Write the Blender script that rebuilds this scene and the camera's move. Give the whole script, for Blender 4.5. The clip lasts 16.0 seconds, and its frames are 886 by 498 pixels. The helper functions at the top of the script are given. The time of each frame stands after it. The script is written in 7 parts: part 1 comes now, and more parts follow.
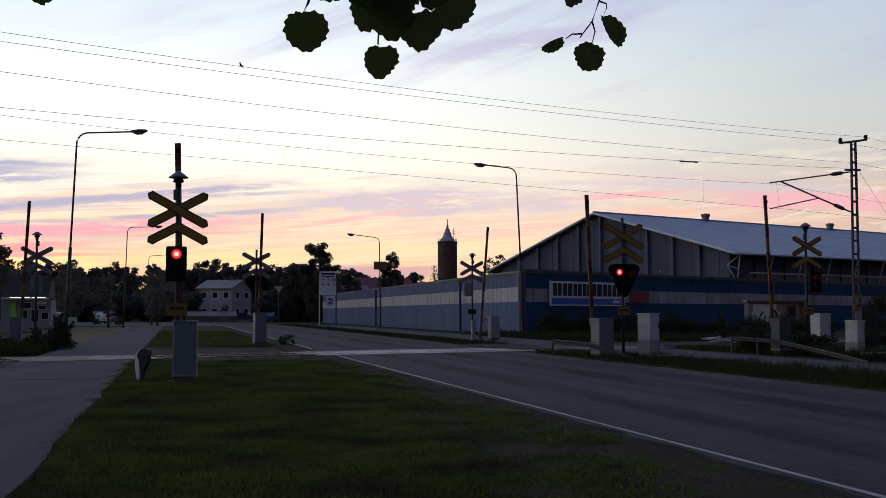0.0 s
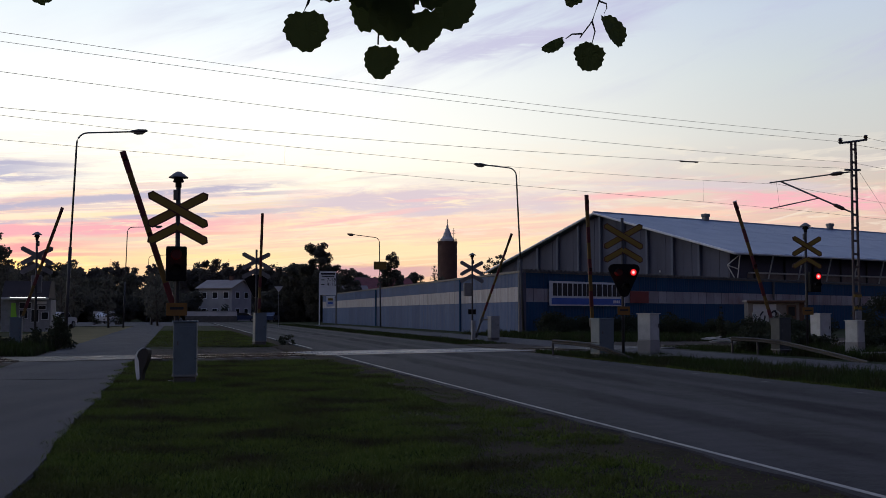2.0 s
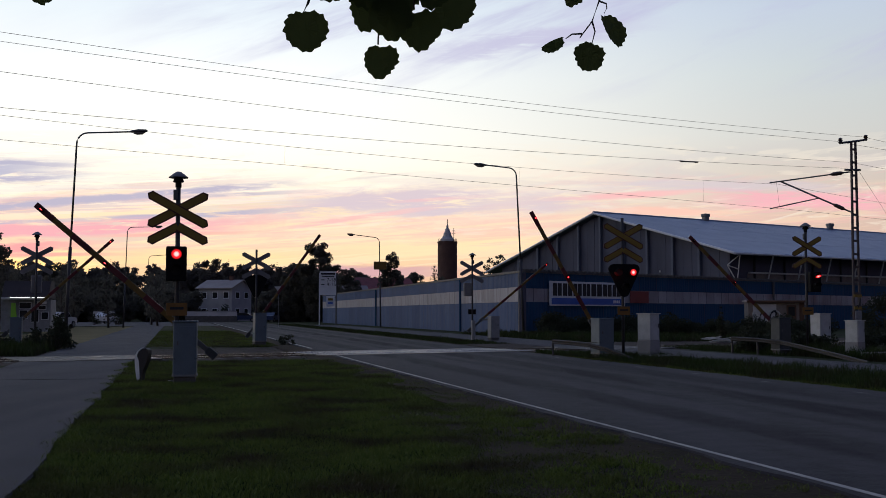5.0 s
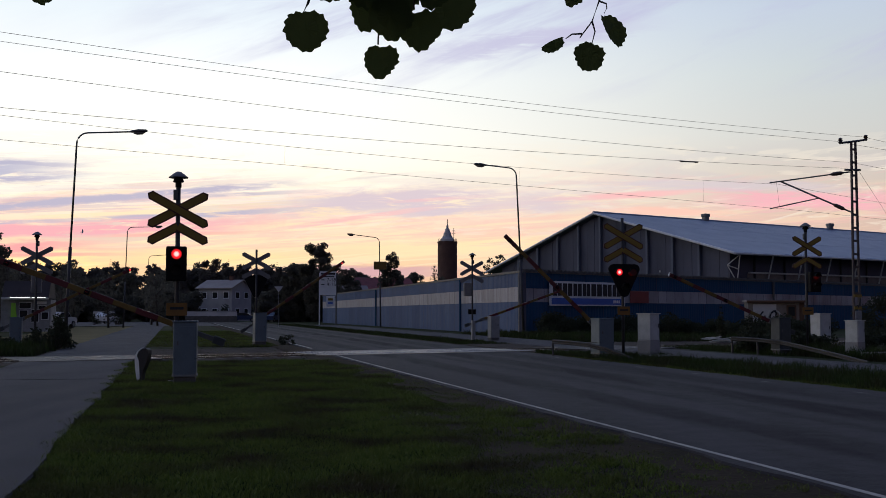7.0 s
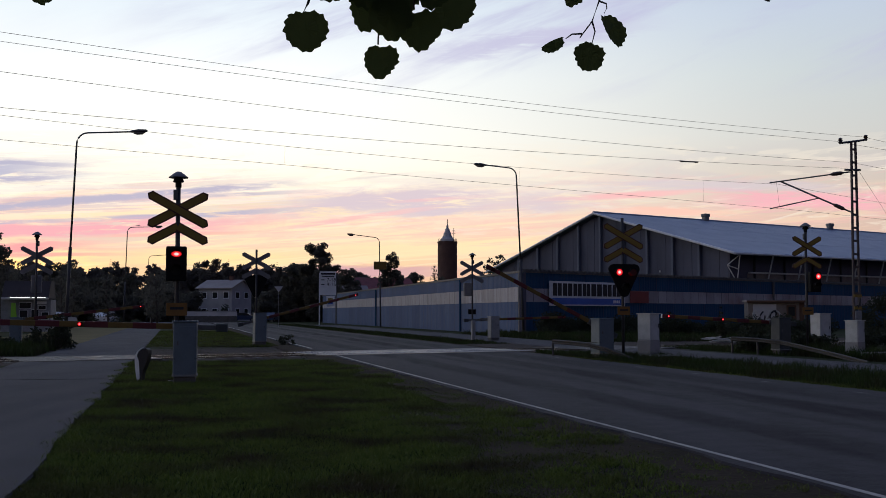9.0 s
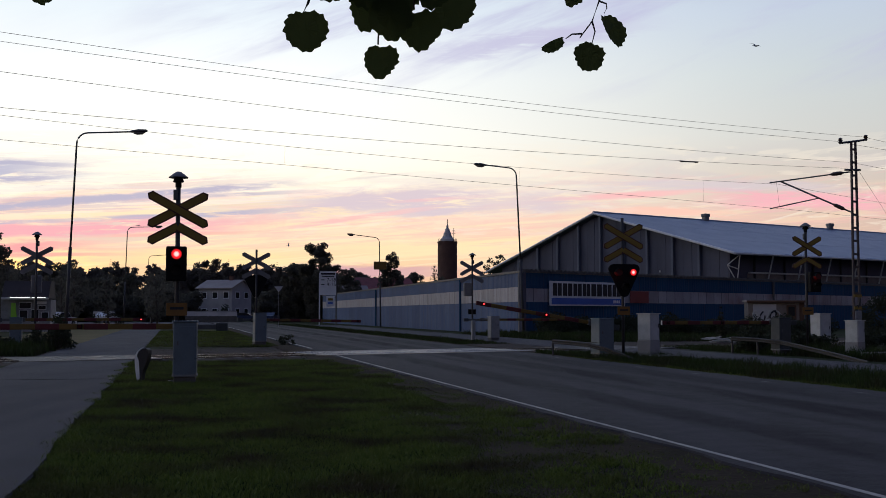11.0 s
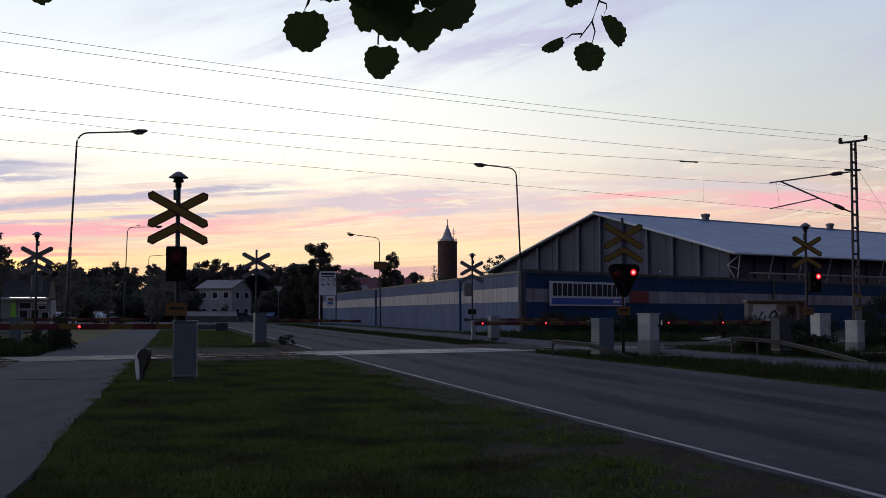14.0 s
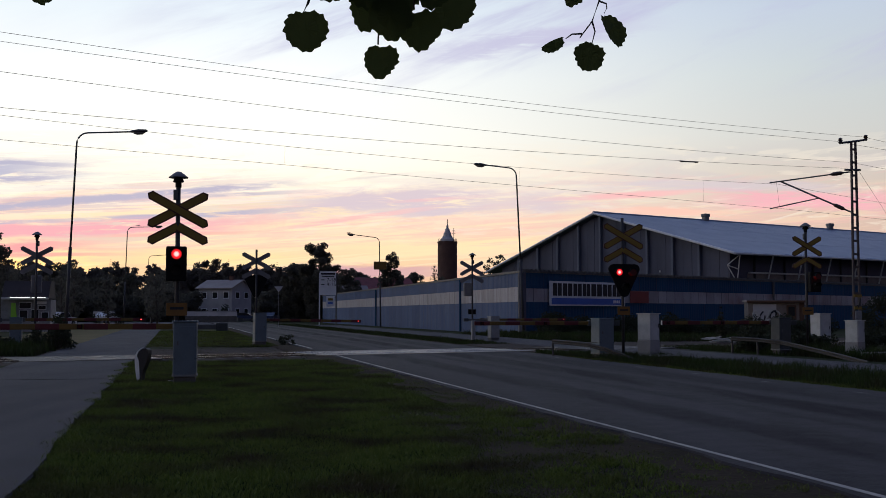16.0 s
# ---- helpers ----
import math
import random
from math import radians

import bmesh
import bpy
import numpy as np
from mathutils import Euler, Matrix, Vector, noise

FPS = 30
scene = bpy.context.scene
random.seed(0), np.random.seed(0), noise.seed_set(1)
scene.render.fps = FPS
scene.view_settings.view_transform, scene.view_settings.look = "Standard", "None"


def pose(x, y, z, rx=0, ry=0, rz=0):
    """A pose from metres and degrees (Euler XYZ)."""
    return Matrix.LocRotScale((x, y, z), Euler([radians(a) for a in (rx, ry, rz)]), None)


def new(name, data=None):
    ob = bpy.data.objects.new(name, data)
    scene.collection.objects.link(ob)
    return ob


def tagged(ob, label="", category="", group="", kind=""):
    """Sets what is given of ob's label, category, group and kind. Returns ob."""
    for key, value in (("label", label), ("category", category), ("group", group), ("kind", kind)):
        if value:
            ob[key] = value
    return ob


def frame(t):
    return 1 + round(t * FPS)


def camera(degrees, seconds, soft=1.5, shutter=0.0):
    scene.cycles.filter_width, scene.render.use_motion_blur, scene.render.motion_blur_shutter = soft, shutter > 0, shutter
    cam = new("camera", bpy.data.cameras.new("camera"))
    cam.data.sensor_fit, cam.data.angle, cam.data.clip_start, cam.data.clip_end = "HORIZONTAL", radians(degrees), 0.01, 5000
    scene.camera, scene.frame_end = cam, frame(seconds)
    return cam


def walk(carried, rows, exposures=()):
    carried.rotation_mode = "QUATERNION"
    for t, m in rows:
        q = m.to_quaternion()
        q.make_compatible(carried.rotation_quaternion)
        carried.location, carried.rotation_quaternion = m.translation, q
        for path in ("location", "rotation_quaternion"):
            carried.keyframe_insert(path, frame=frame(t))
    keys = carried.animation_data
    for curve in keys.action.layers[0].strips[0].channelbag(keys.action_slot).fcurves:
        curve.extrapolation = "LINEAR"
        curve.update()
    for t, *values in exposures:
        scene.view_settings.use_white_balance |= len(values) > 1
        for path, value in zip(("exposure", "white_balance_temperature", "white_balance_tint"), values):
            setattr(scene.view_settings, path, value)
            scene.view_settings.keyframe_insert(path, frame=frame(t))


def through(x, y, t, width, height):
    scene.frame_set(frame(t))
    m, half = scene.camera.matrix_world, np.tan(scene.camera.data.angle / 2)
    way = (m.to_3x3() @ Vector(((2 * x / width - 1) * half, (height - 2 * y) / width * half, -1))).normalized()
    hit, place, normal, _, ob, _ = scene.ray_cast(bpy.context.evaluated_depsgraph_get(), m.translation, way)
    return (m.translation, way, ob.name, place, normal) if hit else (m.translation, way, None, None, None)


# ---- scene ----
# ---- camera: on a tripod under an aspen, looking over the crossing ----
cam = camera(43.8, 16.0, soft=0.8)
EYE = pose(0, 0, 1.32, 90 + 3.346, 0, 0)
walk(cam, [(0, EYE), (16, EYE)], exposures=[(0, 0.0), (16, 0.0)])

# ---- plan ----
# the road runs 13.6 degrees left of the view: s metres along it, q metres to its right
ROAD_O, ROAD_D, ROAD_N = Vector((3.18, 8.07)), Vector((-0.236, 0.972)), Vector((0.972, 0.236))
# the railway: a metres along it, b metres to its far side
RAIL_O, RAIL_D, RAIL_N = Vector((0, 39)), Vector((0.857, 0.515)), Vector((-0.515, 0.857))


def road(s, q, z=0.0):
    p = ROAD_O + ROAD_D * s + ROAD_N * q
    return Vector((p.x, p.y, z))


def rail(a, b, z=0.0):
    p = RAIL_O + RAIL_D * a + RAIL_N * b
    return Vector((p.x, p.y, z))


def road_sq(x, y):
    r = Vector((x, y)) - ROAD_O
    return r.dot(ROAD_D), r.dot(ROAD_N)


def rail_ab(x, y):
    r = Vector((x, y)) - RAIL_O
    return r.dot(RAIL_D), r.dot(RAIL_N)


# ---- sky after sunset ----
SUN_TURN = -52.0      # degrees right of the view's axis


def make_world():
    w = bpy.data.worlds.new("dusk_sky")
    scene.world = w
    w.use_nodes = True
    nt = w.node_tree
    nt.nodes.clear()
    N, Lk = nt.nodes.new, nt.links.new

    def math_node(op, a, b=None, clamp=False):
        n = N("ShaderNodeMath")
        n.operation, n.use_clamp = op, clamp
        for i, v in enumerate((a, b)):
            if v is None:
                continue
            if isinstance(v, (int, float)):
                n.inputs[i].default_value = v
            else:
                Lk(v, n.inputs[i])
        return n.outputs[0]

    def ramp(fac, stops, mode="LINEAR"):
        n = N("ShaderNodeValToRGB")
        n.color_ramp.interpolation = mode
        els = n.color_ramp.elements
        while len(els) < len(stops):
            els.new(0.5)
        for e, (p, c) in zip(els, stops):
            e.position, e.color = p, (*c, 1)
        Lk(fac, n.inputs[0])
        return n.outputs[0]

    def mix(fac, a, b, mode="MIX"):
        n = N("ShaderNodeMix")
        n.data_type, n.blend_type = "RGBA", mode
        for sock, v in ((n.inputs[0], fac), (n.inputs[6], a), (n.inputs[7], b)):
            if isinstance(v, (int, float)):
                sock.default_value = v
            elif isinstance(v, tuple):
                sock.default_value = (*v, 1)
            else:
                Lk(v, sock)
        return n.outputs[2]

    tc = N("ShaderNodeTexCoord")
    sep = N("ShaderNodeSeparateXYZ")
    Lk(tc.outputs["Generated"], sep.inputs[0])
    x, y, z = sep.outputs
    zp = math_node("MAXIMUM", z, 0.0)
    # nearness to the sun's bearing: 1 towards it, 0 away from it
    sx, sy = math.sin(radians(SUN_TURN)), math.cos(radians(SUN_TURN))
    toward = math_node("ADD", math_node("MULTIPLY", x, sx), math_node("MULTIPLY", y, sy))
    facing = math_node("MULTIPLY_ADD", toward, 0.5)
    facing.node.inputs[2].default_value = 0.5
    el = math_node("POWER", zp, 0.5)
    sunny = ramp(el, SKY_SUN)
    side = ramp(el, SKY_SIDE)
    away = ramp(el, SKY_AWAY)
    near = ramp(facing, [(0.63, (0, 0, 0)), (0.88, (1, 1, 1))], "EASE")
    front = ramp(facing, [(0.40, (0, 0, 0)), (0.65, (1, 1, 1))], "EASE")
    sky = mix(front, away, mix(near, side, sunny))
    # long streaks of cloud, lying almost level
    def clouds(along, across, tilt, detail, low, high, seed, warp):
        c = N("ShaderNodeCombineXYZ")
        Lk(math_node("MULTIPLY", x, along), c.inputs[0])
        Lk(math_node("MULTIPLY", y, along), c.inputs[1])
        t = math_node("MULTIPLY_ADD", x, -tilt)
        Lk(z, t.node.inputs[2])
        Lk(math_node("MULTIPLY_ADD", t, across), c.inputs[2])
        c.inputs[2].links[0].from_node.inputs[2].default_value = seed
        n = N("ShaderNodeTexNoise")
        n.inputs["Scale"].default_value, n.inputs["Detail"].default_value = 1.0, detail
        n.inputs["Roughness"].default_value, n.inputs["Distortion"].default_value = 0.62, warp
        Lk(c.outputs[0], n.inputs["Vector"])
        return ramp(n.outputs["Fac"], [(low, (0, 0, 0)), (high, (1, 1, 1))], "EASE")

    for along, across, tilt, detail, low, high, seed, warp, where, spread, colour, amount in CLOUDS:
        c = clouds(along, across, tilt, detail, low, high, seed, warp)
        amt = math_node("MULTIPLY", math_node("MULTIPLY", c, ramp(el, where)), amount)
        if spread:
            amt = math_node("MULTIPLY", amt, ramp(facing, spread))
        sky = mix(amt, sky, colour)
    # single banks, each a ragged band between two places on the sky
    ahead = math_node("MAXIMUM", y, 0.05)
    su, sv = math_node("DIVIDE", x, ahead), math_node("DIVIDE", z, ahead)

    def soft(v, lo, hi):
        n = N("ShaderNodeMapRange")
        n.interpolation_type = "SMOOTHSTEP"
        n.inputs[1].default_value, n.inputs[2].default_value = lo, hi
        Lk(v, n.inputs[0])
        return n.outputs[0]

    def ragged(along, across, detail, seed):
        c = N("ShaderNodeCombineXYZ")
        Lk(math_node("MULTIPLY", su, along), c.inputs[0])
        Lk(math_node("MULTIPLY", sv, across), c.inputs[1])
        c.inputs[2].default_value = seed
        n = N("ShaderNodeTexNoise")
        n.inputs["Scale"].default_value, n.inputs["Detail"].default_value = 1.0, detail
        n.inputs["Roughness"].default_value, n.inputs["Distortion"].default_value = 0.65, 0.5
        Lk(c.outputs[0], n.inputs["Vector"])
        return n.outputs["Fac"]

    wob = math_node("MULTIPLY", math_node("SUBTRACT", ragged(12, 70, 6, 3.1), 0.5), 2.2)
    grainy = soft(ragged(24, 200, 10, 7.4), 0.30, 0.50)
    for u0, v0, u1, v1, thick, colour, amount in BANKS:
        slope = (v1 - v0) / (u1 - u0)
        line = math_node("MULTIPLY_ADD", su, slope)
        line.node.inputs[2].default_value = v0 - u0 * slope
        off = math_node("DIVIDE", math_node("SUBTRACT", sv, line), thick)
        off = math_node("ABSOLUTE", math_node("ADD", off, wob))
        body = math_node("SUBTRACT", 1.0, soft(off, 0.35, 1.05))
        ends = math_node("MULTIPLY", soft(su, u0 - 0.02, u0 + 0.07), math_node("SUBTRACT", 1.0, soft(su, u1 - 0.06, u1 + 0.05)))
        amt = math_node("MULTIPLY", math_node("MULTIPLY", math_node("MULTIPLY", body, ends), grainy), amount)
        sky = mix(amt, sky, colour)
    bg = N("ShaderNodeBackground")
    Lk(sky, bg.inputs[0])
    bg.inputs[1].default_value = 1.0
    out = N("ShaderNodeOutputWorld")
    Lk(bg.outputs[0], out.inputs[0])


# colours by the square root of the height's sine: 0.23 is 3 degrees up, 0.36 is 7.5, 0.5 is 14.5
SKY_SUN = [(0.0, (0.78, 0.40, 0.22)), (0.19, (1.05, 0.68, 0.38)), (0.235, (1.13, 0.80, 0.48)), (0.28, (1.12, 0.84, 0.61)), (0.324, (1.14, 1.0, 0.82)), (0.362, (1.20, 1.12, 0.95)),
           (0.395, (1.15, 1.13, 1.03)), (0.456, (1.06, 1.08, 1.06)), (0.51, (0.86, 0.94, 1.0)), (0.56, (0.74, 0.84, 0.96)), (0.72, (0.26, 0.34, 0.52)), (1.0, (0.088, 0.13, 0.29))]
SKY_SIDE = [(0.0, (0.44, 0.29, 0.28)), (0.196, (0.74, 0.46, 0.38)), (0.263, (0.76, 0.54, 0.44)), (0.324, (0.71, 0.585, 0.50)), (0.362, (0.66, 0.61, 0.56)),
            (0.395, (0.65, 0.655, 0.63)), (0.456, (0.61, 0.67, 0.69)), (0.51, (0.56, 0.64, 0.76)), (0.72, (0.21, 0.28, 0.46)), (1.0, (0.088, 0.13, 0.29))]
SKY_AWAY = [(0.0, (0.008, 0.008, 0.014)), (0.25, (0.011, 0.012, 0.024)), (0.45, (0.018, 0.022, 0.048)), (0.7, (0.036, 0.055, 0.135)), (1.0, (0.088, 0.13, 0.29))]
BLACK, WHITE = (0, 0, 0), (1, 1, 1)
LEFTWARD = [(0.84, BLACK), (0.905, WHITE)]
RIGHTWARD = [(0.84, WHITE), (0.90, (0.12, 0.12, 0.12))]
FADING = [(0.72, (0.35, 0.35, 0.35)), (0.88, WHITE)]
CLOUDS = [
    (2.2, 15, 0.35, 6, 0.44, 0.66, 5.0, 0.3, [(0.43, BLACK), (0.48, WHITE), (0.56, WHITE), (0.7, BLACK)], RIGHTWARD, (0.53, 0.52, 0.74), 0.8),
    (3.4, 34, -0.02, 9, 0.47, 0.62, 11.4, 0.9, [(0.30, BLACK), (0.32, WHITE), (0.36, WHITE), (0.385, BLACK)], None, (0.62, 0.56, 0.62), 0.28),
    (5.0, 75, 0.06, 12, 0.44, 0.57, 9.1, 0.9, [(0.21, BLACK), (0.255, WHITE), (0.31, WHITE), (0.335, BLACK)], FADING, (1.0, 0.50, 0.48), 0.45),
    (6.5, 150, 0.07, 12, 0.48, 0.58, 4.3, 0.9, [(0.15, BLACK), (0.21, WHITE), (0.31, WHITE), (0.35, BLACK)], FADING, (1.08, 0.86, 0.56), 0.85),
    (11.0, 60, 0.05, 14, 0.50, 0.60, 7.7, 1.2, [(0.22, BLACK), (0.27, WHITE), (0.33, WHITE), (0.37, BLACK)], None, (1.02, 0.52, 0.50), 0.22),
    (12.0, 75, 0.04, 14, 0.52, 0.62, 1.7, 1.2, [(0.24, BLACK), (0.28, WHITE), (0.36, WHITE), (0.40, BLACK)], None, (0.98, 0.88, 0.74), 0.5),
    (3.8, 85, 0.085, 13, 0.50, 0.535, 2.2, 0.8, [(0.305, BLACK), (0.315, WHITE), (0.37, WHITE), (0.38, BLACK)], LEFTWARD, (0.52, 0.50, 0.64), 0.2),
    (5.5, 150, 0.08, 13, 0.50, 0.54, 6.7, 0.8, [(0.23, BLACK), (0.26, WHITE), (0.345, WHITE), (0.36, BLACK)], LEFTWARD, (0.55, 0.44, 0.56), 0.4),
]
# single cloud banks: from (x/y, z/y) to (x/y, z/y), half thickness, colour, amount
BANKS = [
    (-0.1617, 0.0992, 0.0597, 0.1044, 0.0154, (0.74, 0.62, 0.68), 0.95),  # mauve
    (0.0391, 0.0971, 0.1318, 0.1044, 0.0133, (0.74, 0.62, 0.68), 0.95),  # mauve
    (-0.1048, 0.0559, 0.1264, 0.0641, 0.0103, (1.1, 0.84, 0.5), 0.85),  # yellow
    (-0.3050, 0.0528, -0.1355, 0.0477, 0.0082, (1.15, 0.85, 0.42), 0.85),  # yellow
    (-0.5600, 0.0935, -0.2342, 0.1313, 0.0123, (1.15, 1.1, 0.92), 0.6),  # cream
    (-0.5600, 0.0836, -0.1464, 0.1178, 0.0046, (0.56, 0.515, 0.64), 1.0),  # lavender streak
    (-0.3416, 0.0837, -0.1359, 0.0940, 0.0031, (0.56, 0.515, 0.64), 1.0),  # lavender streak
    (-0.5600, 0.1287, -0.3580, 0.1313, 0.0123, (0.56, 0.55, 0.68), 1.0),  # lavender bank
    (-0.5600, 0.1561, -0.2811, 0.1635, 0.0072, (0.74, 0.74, 0.78), 0.3),  # thin wisps
    (-0.5600, 0.0717, -0.1872, 0.0796, 0.0092, (1.0, 0.47, 0.52), 0.95),  # rose
    (-0.5600, 0.0588, -0.3257, 0.0610, 0.0067, (1.05, 0.4, 0.42), 0.9),  # low rose
    (0.2349, 0.1054, 0.4201, 0.1002, 0.0103, (0.98, 0.49, 0.55), 0.95),  # rose
    (0.0906, 0.1044, 0.2349, 0.1106, 0.0036, (1.0, 0.55, 0.55), 0.95),  # rose
    (0.1369, 0.0940, 0.2655, 0.0909, 0.0051, (1.02, 0.62, 0.5), 0.95),  # rose
    (0.1113, 0.1168, 0.3587, 0.1147, 0.0067, (0.72, 0.62, 0.7), 0.5),  # lavender
    (-0.1614, 0.0755, -0.0278, 0.0940, 0.0026, (1.05, 0.58, 0.55), 0.95),  # rose
    (-0.0484, 0.1013, 0.0082, 0.1044, 0.0021, (1.05, 0.55, 0.55), 0.95),  # rose
    (-0.1764, 0.0353, 0.0082, 0.0374, 0.0092, (0.74, 0.44, 0.45), 1.0),  # pink haze
    (-0.5600, 0.0362, -0.3253, 0.0415, 0.0150, (1.7, 1.05, 0.38), 1.0),  # glow
    (-0.0280, 0.2336, 0.1799, 0.2652, 0.0123, (0.58, 0.56, 0.76), 0.7),  # violet
    (-0.5600, 0.1442, -0.3477, 0.1355, 0.0026, (0.52, 0.5, 0.64), 0.9),  # thin lavender
    (-0.5600, 0.1155, -0.3372, 0.1251, 0.0031, (0.54, 0.51, 0.65), 0.9),  # thin lavender
    (-0.2493, 0.1054, -0.1360, 0.1106, 0.0021, (0.56, 0.52, 0.62), 0.9),  # thin lavender
    (-0.1000, 0.1204, -0.0588, 0.1246, 0.0015, (0.55, 0.52, 0.55), 0.9),  # thin lavender
    (-0.5600, 0.0773, -0.3261, 0.0853, 0.0026, (0.58, 0.5, 0.64), 0.85),  # thin lavender
    (-0.3258, 0.0693, -0.1820, 0.0734, 0.0021, (1.1, 0.52, 0.44), 0.9),  # thin rose
    (-0.5600, 0.0519, -0.2999, 0.0538, 0.0021, (1.1, 0.45, 0.4), 0.85),  # thin rose
    (0.0494, 0.0837, 0.1111, 0.0878, 0.0026, (1.0, 0.58, 0.48), 0.8),  # thin rose
]
make_world()


# ---- materials ----
def surface(name, colour, rough=0.7, metal=0.0, vary=0.25, grain=30.0, stain=0.25, stain_scale=1.2, bump=0.15, second=None, per_piece=0.0, spec=0.5, stretch=(1, 1, 1), worn=None, tracks=None):
    """A worn surface: colour broken up by grain and by larger stains, with fine relief."""
    m = bpy.data.materials.new(name)
    m.use_nodes = True
    nt = m.node_tree
    N, Lk = nt.nodes.new, nt.links.new
    b = nt.nodes["Principled BSDF"]
    tc = N("ShaderNodeTexCoord")
    mp = N("ShaderNodeMapping")
    mp.inputs["Scale"].default_value = stretch
    Lk(tc.outputs["Object"], mp.inputs[0])

    def noise_node(scale, detail):
        n = N("ShaderNodeTexNoise")
        n.inputs["Scale"].default_value, n.inputs["Detail"].default_value = scale, detail
        Lk(mp.outputs[0], n.inputs["Vector"])
        return n.outputs["Fac"]

    fine, large = noise_node(grain, 4), noise_node(stain_scale, 5)
    other = second or tuple(c * 0.45 for c in colour)

    def mixc(fac, a, c):
        n = N("ShaderNodeMix")
        n.data_type = "RGBA"
        Lk(fac, n.inputs[0])
        for s, v in ((n.inputs[6], a), (n.inputs[7], c)):
            if isinstance(v, tuple):
                s.default_value = (*v, 1)
            else:
                Lk(v, s)
        return n.outputs[2]

    def spread(fac, lo, hi, amount):
        n = N("ShaderNodeMapRange")
        n.inputs[1].default_value, n.inputs[2].default_value = lo, hi
        n.inputs[3].default_value, n.inputs[4].default_value = 0, amount
        Lk(fac, n.inputs[0])
        return n.outputs[0]

    c = mixc(spread(large, 0.42, 0.68, stain), colour, other)
    c = mixc(spread(fine, 0.3, 0.75, vary), c, tuple(min(1, v * 0.55) for v in colour))
    if worn:
        # long lighter bands where wheels run, along the road
        m2 = N("ShaderNodeMapping")
        m2.inputs["Rotation"].default_value = (0, 0, radians(-13.6))
        m2.inputs["Scale"].default_value = (1.0, 0.03, 1)
        Lk(tc.outputs["Object"], m2.inputs[0])
        n2 = N("ShaderNodeTexNoise")
        n2.inputs["Scale"].default_value, n2.inputs["Detail"].default_value = 1.15, 5
        Lk(m2.outputs[0], n2.inputs["Vector"])
        c = mixc(spread(n2.outputs["Fac"], 0.40, 0.64, 0.85), c, worn)
        if tracks:
            gloss = N("ShaderNodeMapRange")
            gloss.inputs[3].default_value, gloss.inputs[4].default_value = spec, spec * 0.15
            Lk(gloss.outputs[0], b.inputs["Specular IOR Level"])
            # darker polished wheel tracks at set places across the road
            m3 = N("ShaderNodeMapping")
            m3.inputs["Rotation"].default_value = (0, 0, radians(-13.6))
            Lk(tc.outputs["Object"], m3.inputs[0])
            sx = N("ShaderNodeSeparateXYZ")
            Lk(m3.outputs[0], sx.inputs[0])
            wob = N("ShaderNodeMath")
            wob.operation = "MULTIPLY_ADD"
            Lk(n2.outputs["Fac"], wob.inputs[0])
            wob.inputs[1].default_value = 0.9
            Lk(sx.outputs[0], wob.inputs[2])
            across = spread(wob.outputs[0], 5.45, 12.45, 1.0)
            rp = N("ShaderNodeValToRGB")
            rp.color_ramp.interpolation = "EASE"
            els = rp.color_ramp.elements
            while len(els) < len(tracks):
                els.new(0.5)
            for e, (q, v) in zip(els, tracks):
                e.position, e.color = q / 7.0, (v, v, v, 1)
            Lk(across, rp.inputs[0])
            fade = N("ShaderNodeMath")
            fade.operation = "MULTIPLY"
            Lk(rp.outputs[0], fade.inputs[0])
            Lk(spread(n2.outputs["Fac"], 0.22, 0.55, 0.8), fade.inputs[1])
            c = mixc(fade.outputs[0], c, tuple(v * 0.5 for v in colour))
            Lk(spread(fade.outputs[0], 0.0, 0.8, 1.0), gloss.inputs[0])
    if per_piece:
        info = N("ShaderNodeObjectInfo")
        c = mixc(spread(info.outputs["Random"], 0, 1, per_piece), c, tuple(v * 0.5 for v in colour))
    Lk(c, b.inputs["Base Color"])
    r = N("ShaderNodeMapRange")
    r.inputs[3].default_value, r.inputs[4].default_value = max(0.05, rough - 0.12), min(1, rough + 0.12)
    Lk(large, r.inputs[0])
    Lk(r.outputs[0], b.inputs["Roughness"])
    b.inputs["Metallic"].default_value = metal
    b.inputs["Specular IOR Level"].default_value = spec
    if bump:
        bp = N("ShaderNodeBump")
        bp.inputs["Strength"].default_value, bp.inputs["Distance"].default_value = bump, 0.02
        Lk(fine, bp.inputs["Height"])
        Lk(bp.outputs[0], b.inputs["Normal"])
    return m


